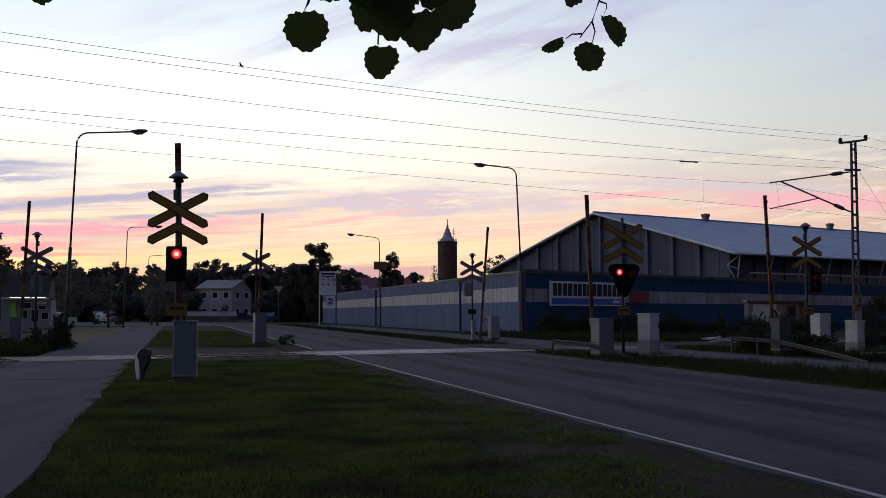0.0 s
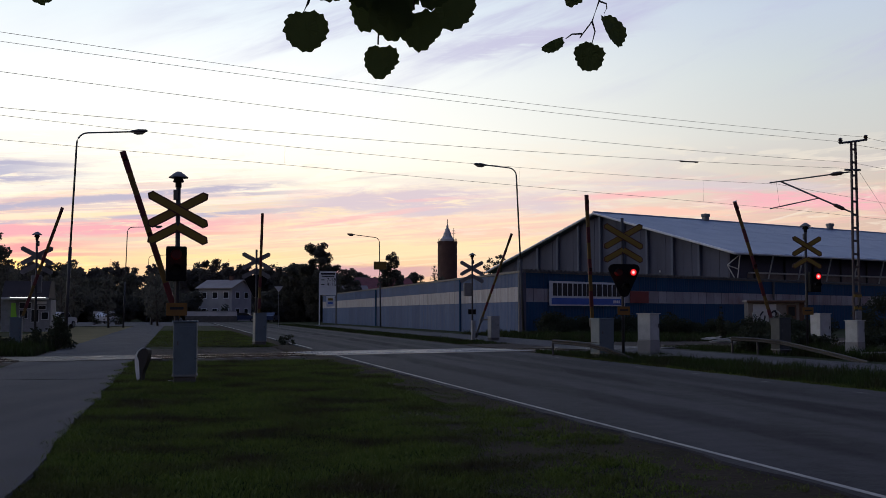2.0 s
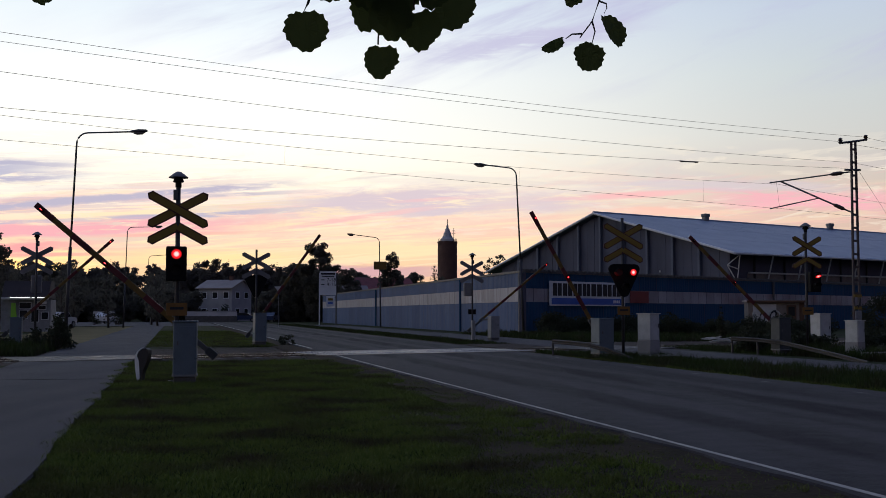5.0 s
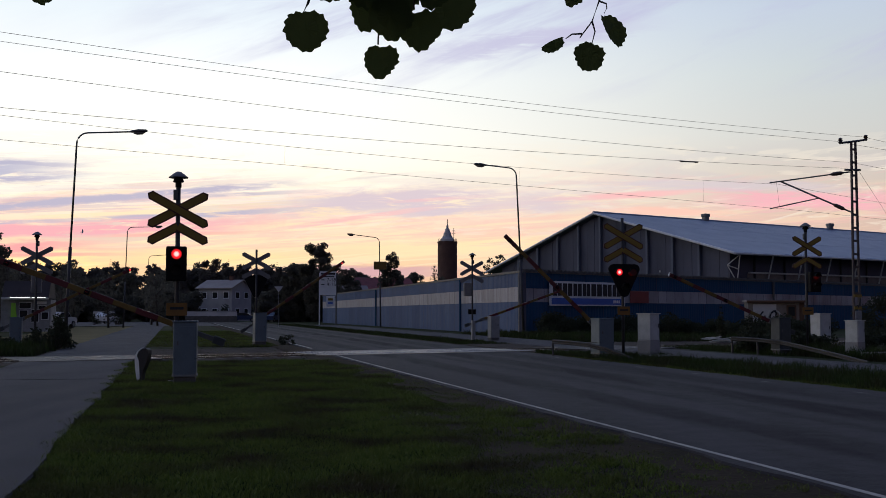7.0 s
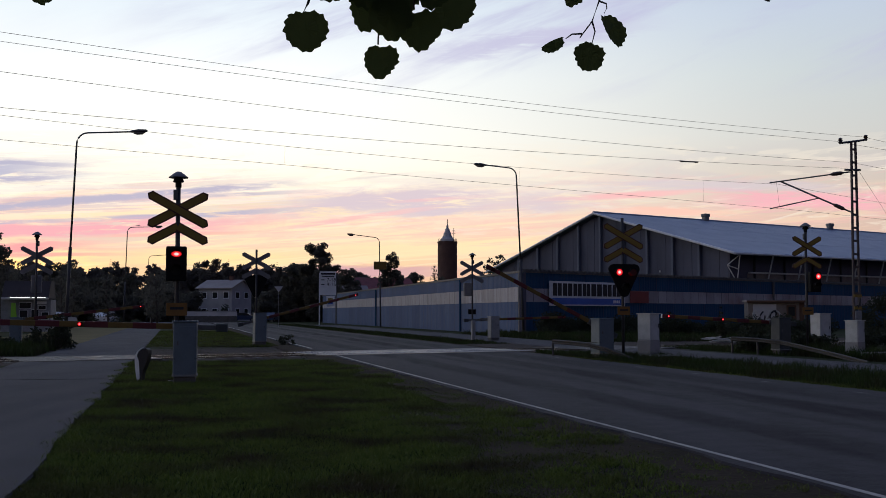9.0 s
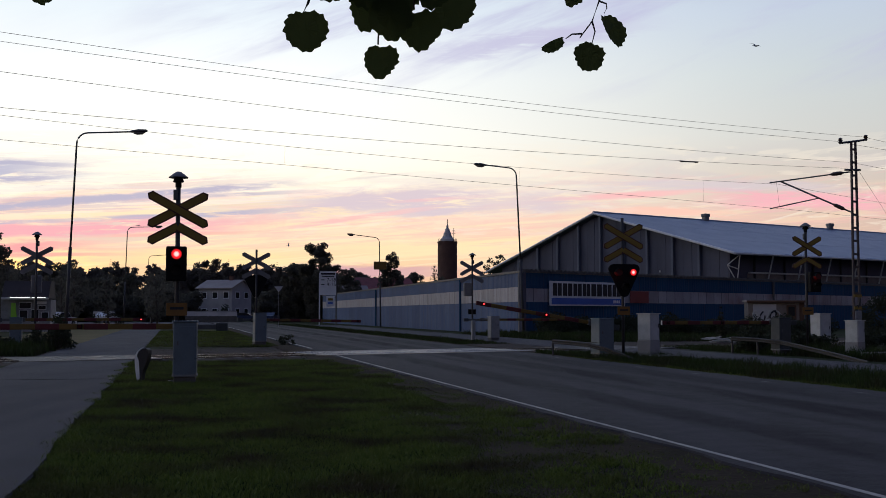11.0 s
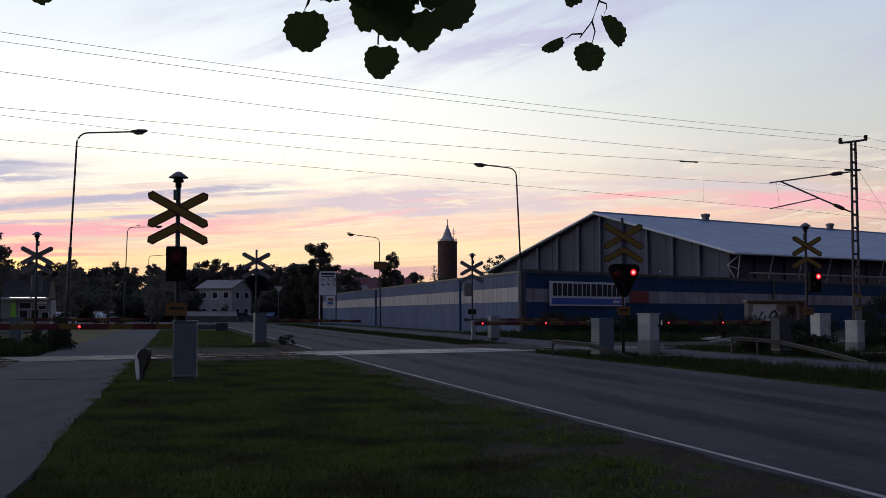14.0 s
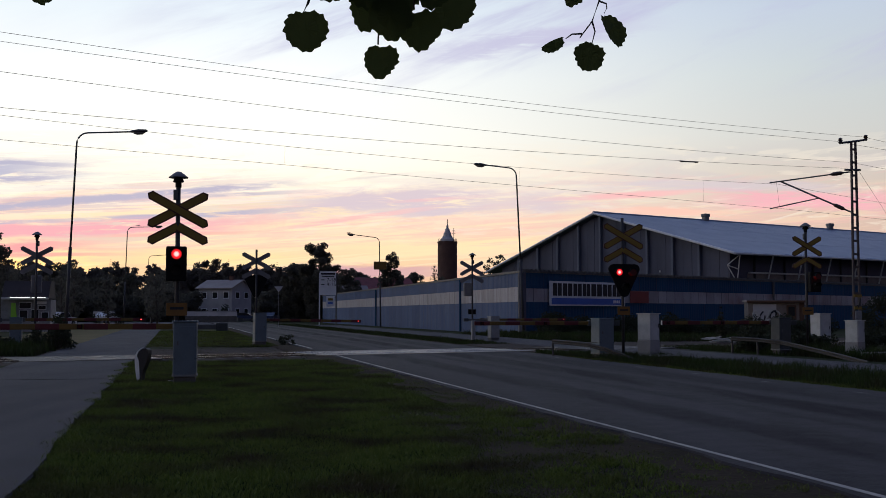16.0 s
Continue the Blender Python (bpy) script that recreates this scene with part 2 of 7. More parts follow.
def glow(name, rim, core, radius, strength):
    """A lit lamp: a pale hot middle in a coloured disc."""
    m = bpy.data.materials.new(name)
    m.use_nodes = True
    nt = m.node_tree
    b = nt.nodes["Principled BSDF"]
    tc = nt.nodes.new("ShaderNodeTexCoord")
    ln = nt.nodes.new("ShaderNodeVectorMath")
    ln.operation = "LENGTH"
    nt.links.new(tc.outputs["Object"], ln.inputs[0])
    mr = nt.nodes.new("ShaderNodeMapRange")
    mr.inputs[1].default_value, mr.inputs[2].default_value = radius * 0.25, radius
    nt.links.new(ln.outputs["Value"], mr.inputs[0])
    rp = nt.nodes.new("ShaderNodeValToRGB")
    els = rp.color_ramp.elements
    els.new(0.5)
    for e, p, c in zip(els, (0.0, 0.45, 1.0), (core, rim, tuple(v * 0.05 for v in rim))):
        e.position, e.color = p, (*c, 1)
    nt.links.new(mr.outputs[0], rp.inputs[0])
    b.inputs["Base Color"].default_value = (*(v * 0.1 for v in rim), 1)
    nt.links.new(rp.outputs[0], b.inputs["Emission Color"])
    b.inputs["Emission Strength"].default_value = strength
    return m


def leafy(name, colour, second, through=0.25, rough=0.6, patch=None, patch_scale=0.35):
    """Foliage: each leaf or blade its own shade, with some light coming through."""
    m = bpy.data.materials.new(name)
    m.use_nodes = True
    nt = m.node_tree
    N, Lk = nt.nodes.new, nt.links.new
    b = nt.nodes["Principled BSDF"]
    g = N("ShaderNodeNewGeometry")
    rp = N("ShaderNodeValToRGB")
    rp.color_ramp.elements[0].color, rp.color_ramp.elements[1].color = (*colour, 1), (*second, 1)
    Lk(g.outputs["Random Per Island"], rp.inputs[0])
    tint = rp.outputs[0]
    if patch:
        tc, nz, mr, mx = N("ShaderNodeTexCoord"), N("ShaderNodeTexNoise"), N("ShaderNodeMapRange"), N("ShaderNodeMix")
        nz.inputs["Scale"].default_value, nz.inputs["Detail"].default_value = patch_scale, 6
        Lk(tc.outputs["Object"], nz.inputs["Vector"])
        mr.inputs[1].default_value, mr.inputs[2].default_value = 0.44, 0.66
        Lk(nz.outputs["Fac"], mr.inputs[0])
        mx.data_type = "RGBA"
        Lk(mr.outputs[0], mx.inputs[0])
        Lk(tint, mx.inputs[6])
        mx.inputs[7].default_value = (*patch, 1)
        tint = mx.outputs[2]
    Lk(tint, b.inputs["Base Color"])
    b.inputs["Roughness"].default_value = rough
    b.inputs["Specular IOR Level"].default_value = 0.08
    tr = N("ShaderNodeBsdfTranslucent")
    Lk(tint, tr.inputs[0])
    mx = N("ShaderNodeMixShader")
    mx.inputs[0].default_value = through
    Lk(b.outputs[0], mx.inputs[1])
    Lk(tr.outputs[0], mx.inputs[2])
    Lk(mx.outputs[0], nt.nodes["Material Output"].inputs[0])
    return m


ASPHALT = surface("asphalt", (0.0255, 0.0255, 0.0355), 0.82, vary=0.85, grain=22, stain=0.9, stain_scale=3.5, bump=0.7, second=(0.0185, 0.018, 0.0235), spec=0.30, worn=(0.040, 0.038, 0.050), tracks=[(0.0, 0.5), (0.5, 0.25), (1.0, 0.2), (1.35, 0.8), (1.8, 0.7), (2.1, 0.1), (2.5, 0.15), (2.8, 0.6), (3.15, 0.2), (3.6, 0.9), (4.1, 0.9), (4.5, 0.2), (5.1, 0.75), (5.7, 0.7), (6.1, 0.3)])
PATH_ASPHALT = surface("path_asphalt", (0.046, 0.044, 0.056), 0.9, vary=0.45, grain=55, stain=0.45, stain_scale=0.5, bump=0.6, second=(0.03, 0.029, 0.031), spec=0.4, worn=(0.060, 0.057, 0.067))
FAINT_PAINT = surface("faint_line_paint", (0.085, 0.085, 0.088), 0.7, vary=0.5, grain=25, stain=0.8, stain_scale=2, second=(0.08, 0.08, 0.085))
LINE_PAINT = surface("line_paint", (0.33, 0.325, 0.315), 0.6, vary=0.5, grain=25, stain=0.7, stain_scale=3, second=(0.14, 0.14, 0.14))
SOIL = surface("grassy_soil", (0.034, 0.045, 0.016), 0.95, vary=0.5, grain=14, stain=0.7, stain_scale=0.5, bump=0.6, second=(0.034, 0.028, 0.02), spec=0.05)
DRY_GRASS_SOIL = surface("dry_lawn", (0.19, 0.15, 0.07), 0.95, spec=0.05, vary=0.4, grain=10, stain=0.6, stain_scale=0.3, second=(0.10, 0.10, 0.045))
GRAVEL = surface("ballast_gravel", (0.066, 0.050, 0.045), 0.95, spec=0.1, vary=0.6, grain=25, stain=0.4, bump=0.9)
DIRT = surface("verge_dirt", (0.050, 0.035, 0.025), 0.95, vary=0.8, grain=14, stain=0.85, stain_scale=1.6, bump=1.0, second=(0.026, 0.028, 0.016), spec=0.05)
CONCRETE = surface("concrete", (0.33, 0.32, 0.31), 0.8, vary=0.35, grain=35, stain=0.4, stain_scale=2.5, bump=0.3, per_piece=0.3)
PANEL = surface("crossing_panel", (0.25, 0.205, 0.165), 0.5, spec=0.36, vary=0.3, grain=40, stain=0.6, stain_scale=1.5, bump=0.15, per_piece=1.4)
# darker, less glossy panels for the left cycle path
PANEL_DULL = surface("dull_crossing_panel", (0.15, 0.13, 0.12), 0.6, spec=0.25, vary=0.4, grain=40, stain=0.7, stain_scale=1.5, bump=0.15, per_piece=1.2)
RAIL_STEEL = surface("polished_rail", (0.55, 0.53, 0.52), 0.22, metal=1.0, vary=0.2, stain=0.1, bump=0.03)
RUST_STEEL = surface("rusty_steel", (0.12, 0.065, 0.04), 0.8, metal=0.3, vary=0.4, stain=0.4)
GALV = surface("galvanised_steel", (0.22, 0.22, 0.23), 0.55, metal=0.35, vary=0.25, stain=0.35, stain_scale=4, bump=0.05)
DULL_RAIL = surface("dull_weathered_steel", (0.055, 0.052, 0.052), 0.65, metal=0.3, vary=0.35, stain=0.6, stain_scale=2, second=(0.08, 0.06, 0.05))
POLE_STEEL = surface("dark_pole_steel", (0.05, 0.05, 0.055), 0.6, metal=0.2, vary=0.3, stain=0.4, stain_scale=3, second=(0.06, 0.04, 0.035))
# mast steel with the sunset's reddish light put into its colour
MAST_STEEL = surface("sunset_tinted_mast_steel", (0.085, 0.062, 0.062), 0.6, metal=0.2, vary=0.3, stain=0.6, stain_scale=2, second=(0.10, 0.10, 0.11))
DARK_CONCRETE = surface("dark_concrete", (0.10, 0.095, 0.09), 0.85, vary=0.4, grain=30, stain=0.5, stain_scale=2, bump=0.3)
DARK_STEEL = surface("weathered_dark_steel", (0.13, 0.13, 0.13), 0.6, metal=0.4, vary=0.3, stain=0.4, stain_scale=3)
CABINET_GREY = surface("cabinet_grey_paint", (0.125, 0.165, 0.20), 0.5, metal=0.2, vary=0.2, grain=18, stain=0.4, stain_scale=3, bump=0.08, second=(0.10, 0.125, 0.14))
DARK_HOUSING = surface("dull_dark_housing", (0.055, 0.062, 0.066), 0.6, vary=0.25, grain=18, stain=0.4, stain_scale=3)
WORN_PALE = surface("worn_pale_paint", (0.27, 0.28, 0.29), 0.6, vary=0.3, grain=18, stain=0.5, stain_scale=3, second=(0.16, 0.16, 0.155))
CABINET_PALE = surface("pale_cabinet_paint", (0.52, 0.53, 0.52), 0.55, vary=0.25, grain=20, stain=0.45, stain_scale=3.5, bump=0.08, second=(0.30, 0.30, 0.28))
BLACK_PAINT = surface("black_paint", (0.007, 0.007, 0.008), 0.7, spec=0.15, vary=0.2, stain=0.2, bump=0.05)
PLATE_ORANGE = surface("plate_orange", (0.20, 0.092, 0.012), 0.55, vary=0.15, grain=20, stain=0.25, stain_scale=4, bump=0.03)
SIGN_YELLOW = surface("sign_yellow", (0.24, 0.15, 0.015), 0.55, vary=0.15, grain=20, stain=0.25, stain_scale=4, bump=0.03, second=(0.20, 0.12, 0.02))
SIGN_EDGE = surface("dull_red_edge", (0.085, 0.022, 0.016), 0.6, vary=0.2, grain=20, stain=0.3, stain_scale=4, bump=0.03)
BOOM_YELLOW = surface("boom_yellow", (0.15, 0.085, 0.010), 0.55, vary=0.15, grain=20, stain=0.4, stain_scale=3, bump=0.03)
BOOM_RED = surface("boom_red", (0.10, 0.008, 0.012), 0.5, vary=0.15, grain=20, stain=0.4, stain_scale=3, bump=0.03)
SIGN_WHITE = surface("sign_white", (0.74, 0.75, 0.76), 0.5, vary=0.1, grain=12, stain=0.2, stain_scale=2, bump=0.02, second=(0.52, 0.52, 0.52))
SIGN_BLUE = surface("sign_blue", (0.05, 0.13, 0.50), 0.5, vary=0.1, stain=0.2, bump=0.02)
SIGN_BLACK = surface("sign_black", (0.012, 0.012, 0.016), 0.55, vary=0.1, stain=0.1, bump=0.02)
SIGN_BACK = surface("sign_back_aluminium", (0.22, 0.21, 0.21), 0.6, metal=0.2, vary=0.2, stain=0.3, stain_scale=4)
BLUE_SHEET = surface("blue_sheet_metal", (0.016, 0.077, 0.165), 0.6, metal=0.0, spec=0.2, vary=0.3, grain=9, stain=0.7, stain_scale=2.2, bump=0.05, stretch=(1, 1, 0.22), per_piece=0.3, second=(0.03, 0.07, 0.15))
WHITE_SHEET = surface("white_sheet_metal", (0.46, 0.45, 0.48), 0.55, metal=0.05, vary=0.3, grain=9, stain=0.65, stain_scale=2.4, bump=0.05, stretch=(1, 1, 0.25), per_piece=0.4, second=(0.30, 0.25, 0.23))
STAINED_SHEET = surface("rust_stained_white_sheet", (0.47, 0.45, 0.48), 0.6, metal=0.05, vary=0.35, grain=9, stain=0.95, stain_scale=0.5, bump=0.05, stretch=(1, 1, 0.6), per_piece=0.55, second=(0.27, 0.15, 0.14))
PALE_SHEET = surface("pale_blue_sheet", (0.078, 0.125, 0.25), 0.6, metal=0.0, spec=0.2, vary=0.3, grain=9, stain=0.65, stain_scale=2.2, bump=0.05, stretch=(1, 1, 0.22), per_piece=0.4, second=(0.15, 0.19, 0.28))
RED_SHEET = surface("red_sheet_metal", (0.26, 0.04, 0.04), 0.55, vary=0.2, stain=0.4, bump=0.05)
GABLE_SHEET = surface("grey_blue_cladding", (0.112, 0.119, 0.162), 0.7, spec=0.08, vary=0.2, grain=10, stain=0.4, stain_scale=0.5, bump=0.05, per_piece=0.15, stretch=(1, 1, 0.3))
ROOF_SHEET = surface("white_sheet_roof", (0.26, 0.31, 0.42), 0.5, metal=0.1, vary=0.15, grain=8, stain=0.3, stain_scale=0.4, bump=0.04, second=(0.21, 0.25, 0.34))
DARK_HALL = surface("dark_timber_cladding", (0.10, 0.10, 0.135), 0.8, spec=0.1, vary=0.3, grain=10, stain=0.4, stain_scale=0.5)
RED_BRICK = surface("dark_red_brick", (0.13, 0.07, 0.055), 0.9, vary=0.4, grain=3, stain=0.4, stain_scale=0.3, bump=0.3)
POST_SHEET = surface("pale_grey_cladding_posts", (0.15, 0.17, 0.22), 0.7, spec=0.08, vary=0.2, grain=10, stain=0.3, stain_scale=0.5)
HOUSE_PLASTER = surface("grey_house_plaster", (0.42, 0.40, 0.41), 0.85, vary=0.2, grain=6, stain=0.3, stain_scale=0.6)
HUT_PLASTER = surface("dirty_hut_plaster", (0.22, 0.18, 0.16), 0.85, vary=0.3, grain=6, stain=0.5, stain_scale=1.1)
PLASTER = surface("pale_plaster", (0.52, 0.51, 0.52), 0.85, vary=0.2, grain=6, stain=0.3, stain_scale=0.6)
ROOF_TIN = surface("brown_tin_roof", (0.30, 0.25, 0.24), 0.6, vary=0.2, grain=5, stain=0.3, stain_scale=0.5)
ROOF_DARK = surface("dark_brown_roof", (0.045, 0.032, 0.032), 0.8, vary=0.3, grain=8, stain=0.4, stain_scale=0.8)
WINDOW_GLASS = surface("dark_window_glass", (0.02, 0.022, 0.025), 0.08, vary=0.1, stain=0.1, bump=0)
BARK = surface("bark", (0.075, 0.06, 0.048), 0.9, vary=0.5, grain=20, stain=0.4, bump=0.7, stretch=(1, 1, 0.25))
TWIG = surface("twig_bark", (0.05, 0.04, 0.03), 0.8, vary=0.3, grain=80, stain=0.3, stain_scale=20)
LEAF = leafy("aspen_leaf", (0.06, 0.085, 0.025), (0.10, 0.125, 0.045), through=0.45, rough=0.5)
GRASS = leafy("grass_blades", (0.074, 0.112, 0.018), (0.138, 0.174, 0.042), patch=(0.062, 0.053, 0.026), patch_scale=0.8)
WEEDS = leafy("tall_weeds", (0.022, 0.040, 0.010), (0.046, 0.066, 0.020), patch=(0.036, 0.034, 0.018), patch_scale=0.8)
# CROWN and CONIFER are greyed and lightened: far haze put into the leaf colour
CROWN = leafy("haze_pale_crown", (0.095, 0.09, 0.075), (0.125, 0.12, 0.10), through=0.6)
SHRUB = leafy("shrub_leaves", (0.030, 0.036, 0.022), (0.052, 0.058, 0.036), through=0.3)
CONIFER = leafy("haze_pale_needles", (0.105, 0.095, 0.09), (0.135, 0.122, 0.112), through=0.5)
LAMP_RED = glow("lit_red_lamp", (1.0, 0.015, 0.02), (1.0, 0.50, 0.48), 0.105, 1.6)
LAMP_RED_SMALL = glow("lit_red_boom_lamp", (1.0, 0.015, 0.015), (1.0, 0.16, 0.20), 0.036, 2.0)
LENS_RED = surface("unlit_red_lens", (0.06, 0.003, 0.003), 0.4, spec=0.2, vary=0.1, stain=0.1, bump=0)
LENS_GREY = surface("unlit_clear_lens", (0.008, 0.008, 0.009), 0.4, spec=0.2, vary=0.1, stain=0.1, bump=0)
WIRE = surface("overhead_wire", (0.05, 0.052, 0.06), 0.6, metal=0.5, vary=0.2, stain=0.1, bump=0)
CERAMIC = surface("brown_insulator", (0.07, 0.035, 0.025), 0.3, vary=0.2, stain=0.2, bump=0)
GREEN_PANEL = surface("lime_green_panel", (0.28, 0.62, 0.05), 0.5, vary=0.1, stain=0.1, bump=0.02)
STRIP_LIGHT = glow("lit_strip", (0.95, 1.0, 1.0), (1.0, 1.0, 1.0), 50.0, 1.1)
FEATHER = surface("gull_feathers", (0.35, 0.35, 0.36), 0.8, vary=0.3, grain=40, stain=0.3)
CAR_PAINT = surface("pale_car_paint", (0.60, 0.60, 0.62), 0.3, metal=0.2, vary=0.05, stain=0.1, bump=0)
BLUE_CAR = surface("dark_blue_car_paint", (0.02, 0.04, 0.10), 0.35, metal=0.1, vary=0.05, stain=0.1, bump=0)
RUBBER = surface("tyre_rubber", (0.02, 0.02, 0.02), 0.85, vary=0.2, stain=0.2)


# ---- builders ----
def part(name, bm, material, parent=None, label="", smooth=False):
    me = bpy.data.meshes.new(name)
    bm.to_mesh(me)
    bm.free()
    me.materials.append(material)
    if smooth:
        for p in me.polygons:
            p.use_smooth = True
    ob = new(name, me)
    if parent is not None:
        ob.parent = parent
    if label:
        ob["label"] = label
    return ob


def thing(name, label, category, m=None, group="", kind=""):
    ob = new(name)
    ob.empty_display_size = 0.2
    if m is not None:
        ob.matrix_basis = m
    return tagged(ob, label, category, group, kind)


def block(size, at=(0, 0, 0), m=None, bevel=0.0, bm=None):
    """A box of that size, centred at that place; m turns it first."""
    own = bmesh.new()
    bmesh.ops.create_cube(own, size=1.0, matrix=Matrix.Diagonal((*size, 1)))
    if bevel:
        bmesh.ops.bevel(own, geom=own.edges[:], offset=bevel, segments=2, affect="EDGES", profile=0.5)
    own.transform(Matrix.Translation(at) @ (m or Matrix()))
    return merge(bm, own)


def merge(bm, own):
    if bm is None:
        return own
    me = bpy.data.meshes.new("tmp")
    own.to_mesh(me)
    own.free()
    bm.from_mesh(me)
    bpy.data.meshes.remove(me)
    return bm


def tube(points, radius, sides=8, bm=None, caps=True):
    """A round bar along points; radius is one number or one for each point."""
    bm = bm or bmesh.new()
    pts = [Vector(p) for p in points]
    rs = radius if isinstance(radius, (list, tuple)) else [radius] * len(pts)
    rings = []
    for i, p in enumerate(pts):
        d = (pts[min(i + 1, len(pts) - 1)] - pts[max(i - 1, 0)]).normalized()
        ref = Vector((0, 0, 1)) if abs(d.z) < 0.9 else Vector((1, 0, 0))
        a = d.cross(ref).normalized()
        b = d.cross(a)
        rings.append([bm.verts.new(p + (a * math.cos(k * math.tau / sides) + b * math.sin(k * math.tau / sides)) * rs[i]) for k in range(sides)])
    for r0, r1 in zip(rings, rings[1:]):
        for k in range(sides):
            bm.faces.new((r0[k], r1[k], r1[(k + 1) % sides], r0[(k + 1) % sides]))
    if caps:
        bm.faces.new(rings[0])
        bm.faces.new(rings[-1][::-1])
    bmesh.ops.recalc_face_normals(bm, faces=bm.faces[:])
    return bm


def prism(outline, z0, z1, m=None, bm=None):
    """A flat outline in x and y, given thickness from z0 to z1."""
    own = bmesh.new()
    lo = [own.verts.new((x, y, z0)) for x, y in outline]
    hi = [own.verts.new((x, y, z1)) for x, y in outline]
    n = len(lo)
    own.faces.new(lo[::-1])
    own.faces.new(hi)
    for i in range(n):
        own.faces.new((lo[i], lo[(i + 1) % n], hi[(i + 1) % n], hi[i]))
    bmesh.ops.recalc_face_normals(own, faces=own.faces[:])
    if m is not None:
        own.transform(m)
    return merge(bm, own)


def lathe(profile, sides=20, m=None, bm=None):
    """A turned shape about z from (radius, height) pairs."""
    own = bmesh.new()
    rings = []
    for r, z in profile:
        if r < 1e-5:
            rings.append([own.verts.new((0, 0, z))])
        else:
            rings.append([own.verts.new((r * math.cos(k * math.tau / sides), r * math.sin(k * math.tau / sides), z)) for k in range(sides)])
    for r0, r1 in zip(rings, rings[1:]):
        for k in range(sides):
            a, b = r0[k % len(r0)], r0[(k + 1) % len(r0)]
            c, d = r1[(k + 1) % len(r1)], r1[k % len(r1)]
            vs = []
            for v in (a, b, c, d):
                if v not in vs:
                    vs.append(v)
            if len(vs) > 2:
                own.faces.new(vs)
    for ring, flip in ((rings[0], True), (rings[-1], False)):
        if len(ring) > 2:
            own.faces.new(ring[::-1] if flip else ring)
    bmesh.ops.recalc_face_normals(own, faces=own.faces[:])
    if m is not None:
        own.transform(m)
    return merge(bm, own)


def raw(name, verts, faces, material, parent=None, kind="", label="", category=""):
    me = bpy.data.meshes.new(name)
    me.from_pydata(verts, [], faces)
    me.update()
    me.materials.append(material)
    ob = new(name, me)
    if parent is not None:
        ob.parent = parent
    return tagged(ob, label, category, "", kind)


def lerp(lo, hi, t):
    return lo + (hi - lo) * t


UP = pose(0, 0, 0, 90, 0, 0)          # turns an outline drawn in x and y upright into x and z
ROAD_TURN = 13.6                      # degrees from x to the road's right
RAIL_TURN = 31.0

# ---- ground, roads and railway ----
def build_ground():
    """One sheet to the horizon, finer near the crossing, gently uneven beside the roads."""
    def steps():
        v, d = [0.0], 1.5
        while v[-1] < 3200:
            v.append(v[-1] + d)
            if v[-1] > 60:
                d *= 1.35
        return v
    pos = steps()
    xs = sorted([-p for p in pos[1:]] + pos)
    ys = sorted([40 - p for p in pos[1:]] + [40 + p for p in pos])
    verts, faces = [], []
    for yy in ys:
        for xx in xs:
            z = -0.06 + 0.03 * noise.noise(Vector((xx * 0.35, yy * 0.35, 0)))
            verts.append((xx, yy, z))
    w = len(xs)
    for j in range(len(ys) - 1):
        for i in range(w - 1):
            faces.append((j * w + i, j * w + i + 1, (j + 1) * w + i + 1, (j + 1) * w + i))
    raw("ground", verts, faces, SOIL, kind="structure", label="grassy soil with worn patches beside the roads", category="ground")


def strip(name, s0, s1, q0, q1, top, material, label, category, depth=0.12, step=4.0, ragged=0.0):
    """A slab along the road, its edges slightly ragged."""
    n = max(1, int((s1 - s0) / step))
    verts, faces = [], []
    rnd = random.Random(name)
    skirt = min(0.05, depth)
    for i in range(n + 1):
        s = s0 + (s1 - s0) * i / n
        e0, e1 = rnd.uniform(-ragged, ragged), rnd.uniform(-ragged, ragged)
        for q, z in ((q0 + e0 - skirt, top - depth), (q0 + e0, top), (q1 + e1, top), (q1 + e1 + skirt, top - depth)):
            verts.append(road(s, q, z)[:])
    for i in range(n):
        for k in range(3):
            a = i * 4 + k
            faces.append((a, a + 1, a + 5, a + 4))
    return raw(name, verts, faces, material, kind="structure", label=label, category=category)


build_ground()
strip("verge", -40, 150, -1.1, 7.2, -0.022, DIRT, "trampled dirt and gravel along the road edge", "verge", step=0.7, ragged=0.16)
strip("verge", -14, 8.5, -2.5, -0.9, -0.026, DIRT, "bare brown dirt worn into the lawn", "verge", step=0.5, ragged=0.35)
strip("road", -60, 170, -0.16, 6.65, 0.0, ASPHALT, "worn grey asphalt road with patched wheel tracks", "road", step=0.5, ragged=0.06)
strip("pavement", -60, 170, -9.1, -6.15, -0.005, PATH_ASPHALT, "grey asphalt cycle path beside the lawn", "cycle path", step=1.2, ragged=0.06)
strip("road", 114, 172, -46, -0.3, -0.016, PATH_ASPHALT, "pale asphalt side street and junction beyond the crossing", "road", step=2.0, ragged=0.2)
strip("pavement", -60, 120, 9.7, 12.9, -0.005, PATH_ASPHALT, "grey asphalt cycle path behind a grassy strip", "cycle path", step=1.2, ragged=0.06)
strip("edge_line", -40, 27.4, -0.042, 0.008, 0.005, LINE_PAINT, "worn white painted edge line", "road marking", depth=0.004, step=1.0, ragged=0.006)
strip("edge_line", 34.5, 140, 0.0, 0.07, 0.005, LINE_PAINT, "worn white painted edge line", "road marking", depth=0.004, step=1.0, ragged=0.006)
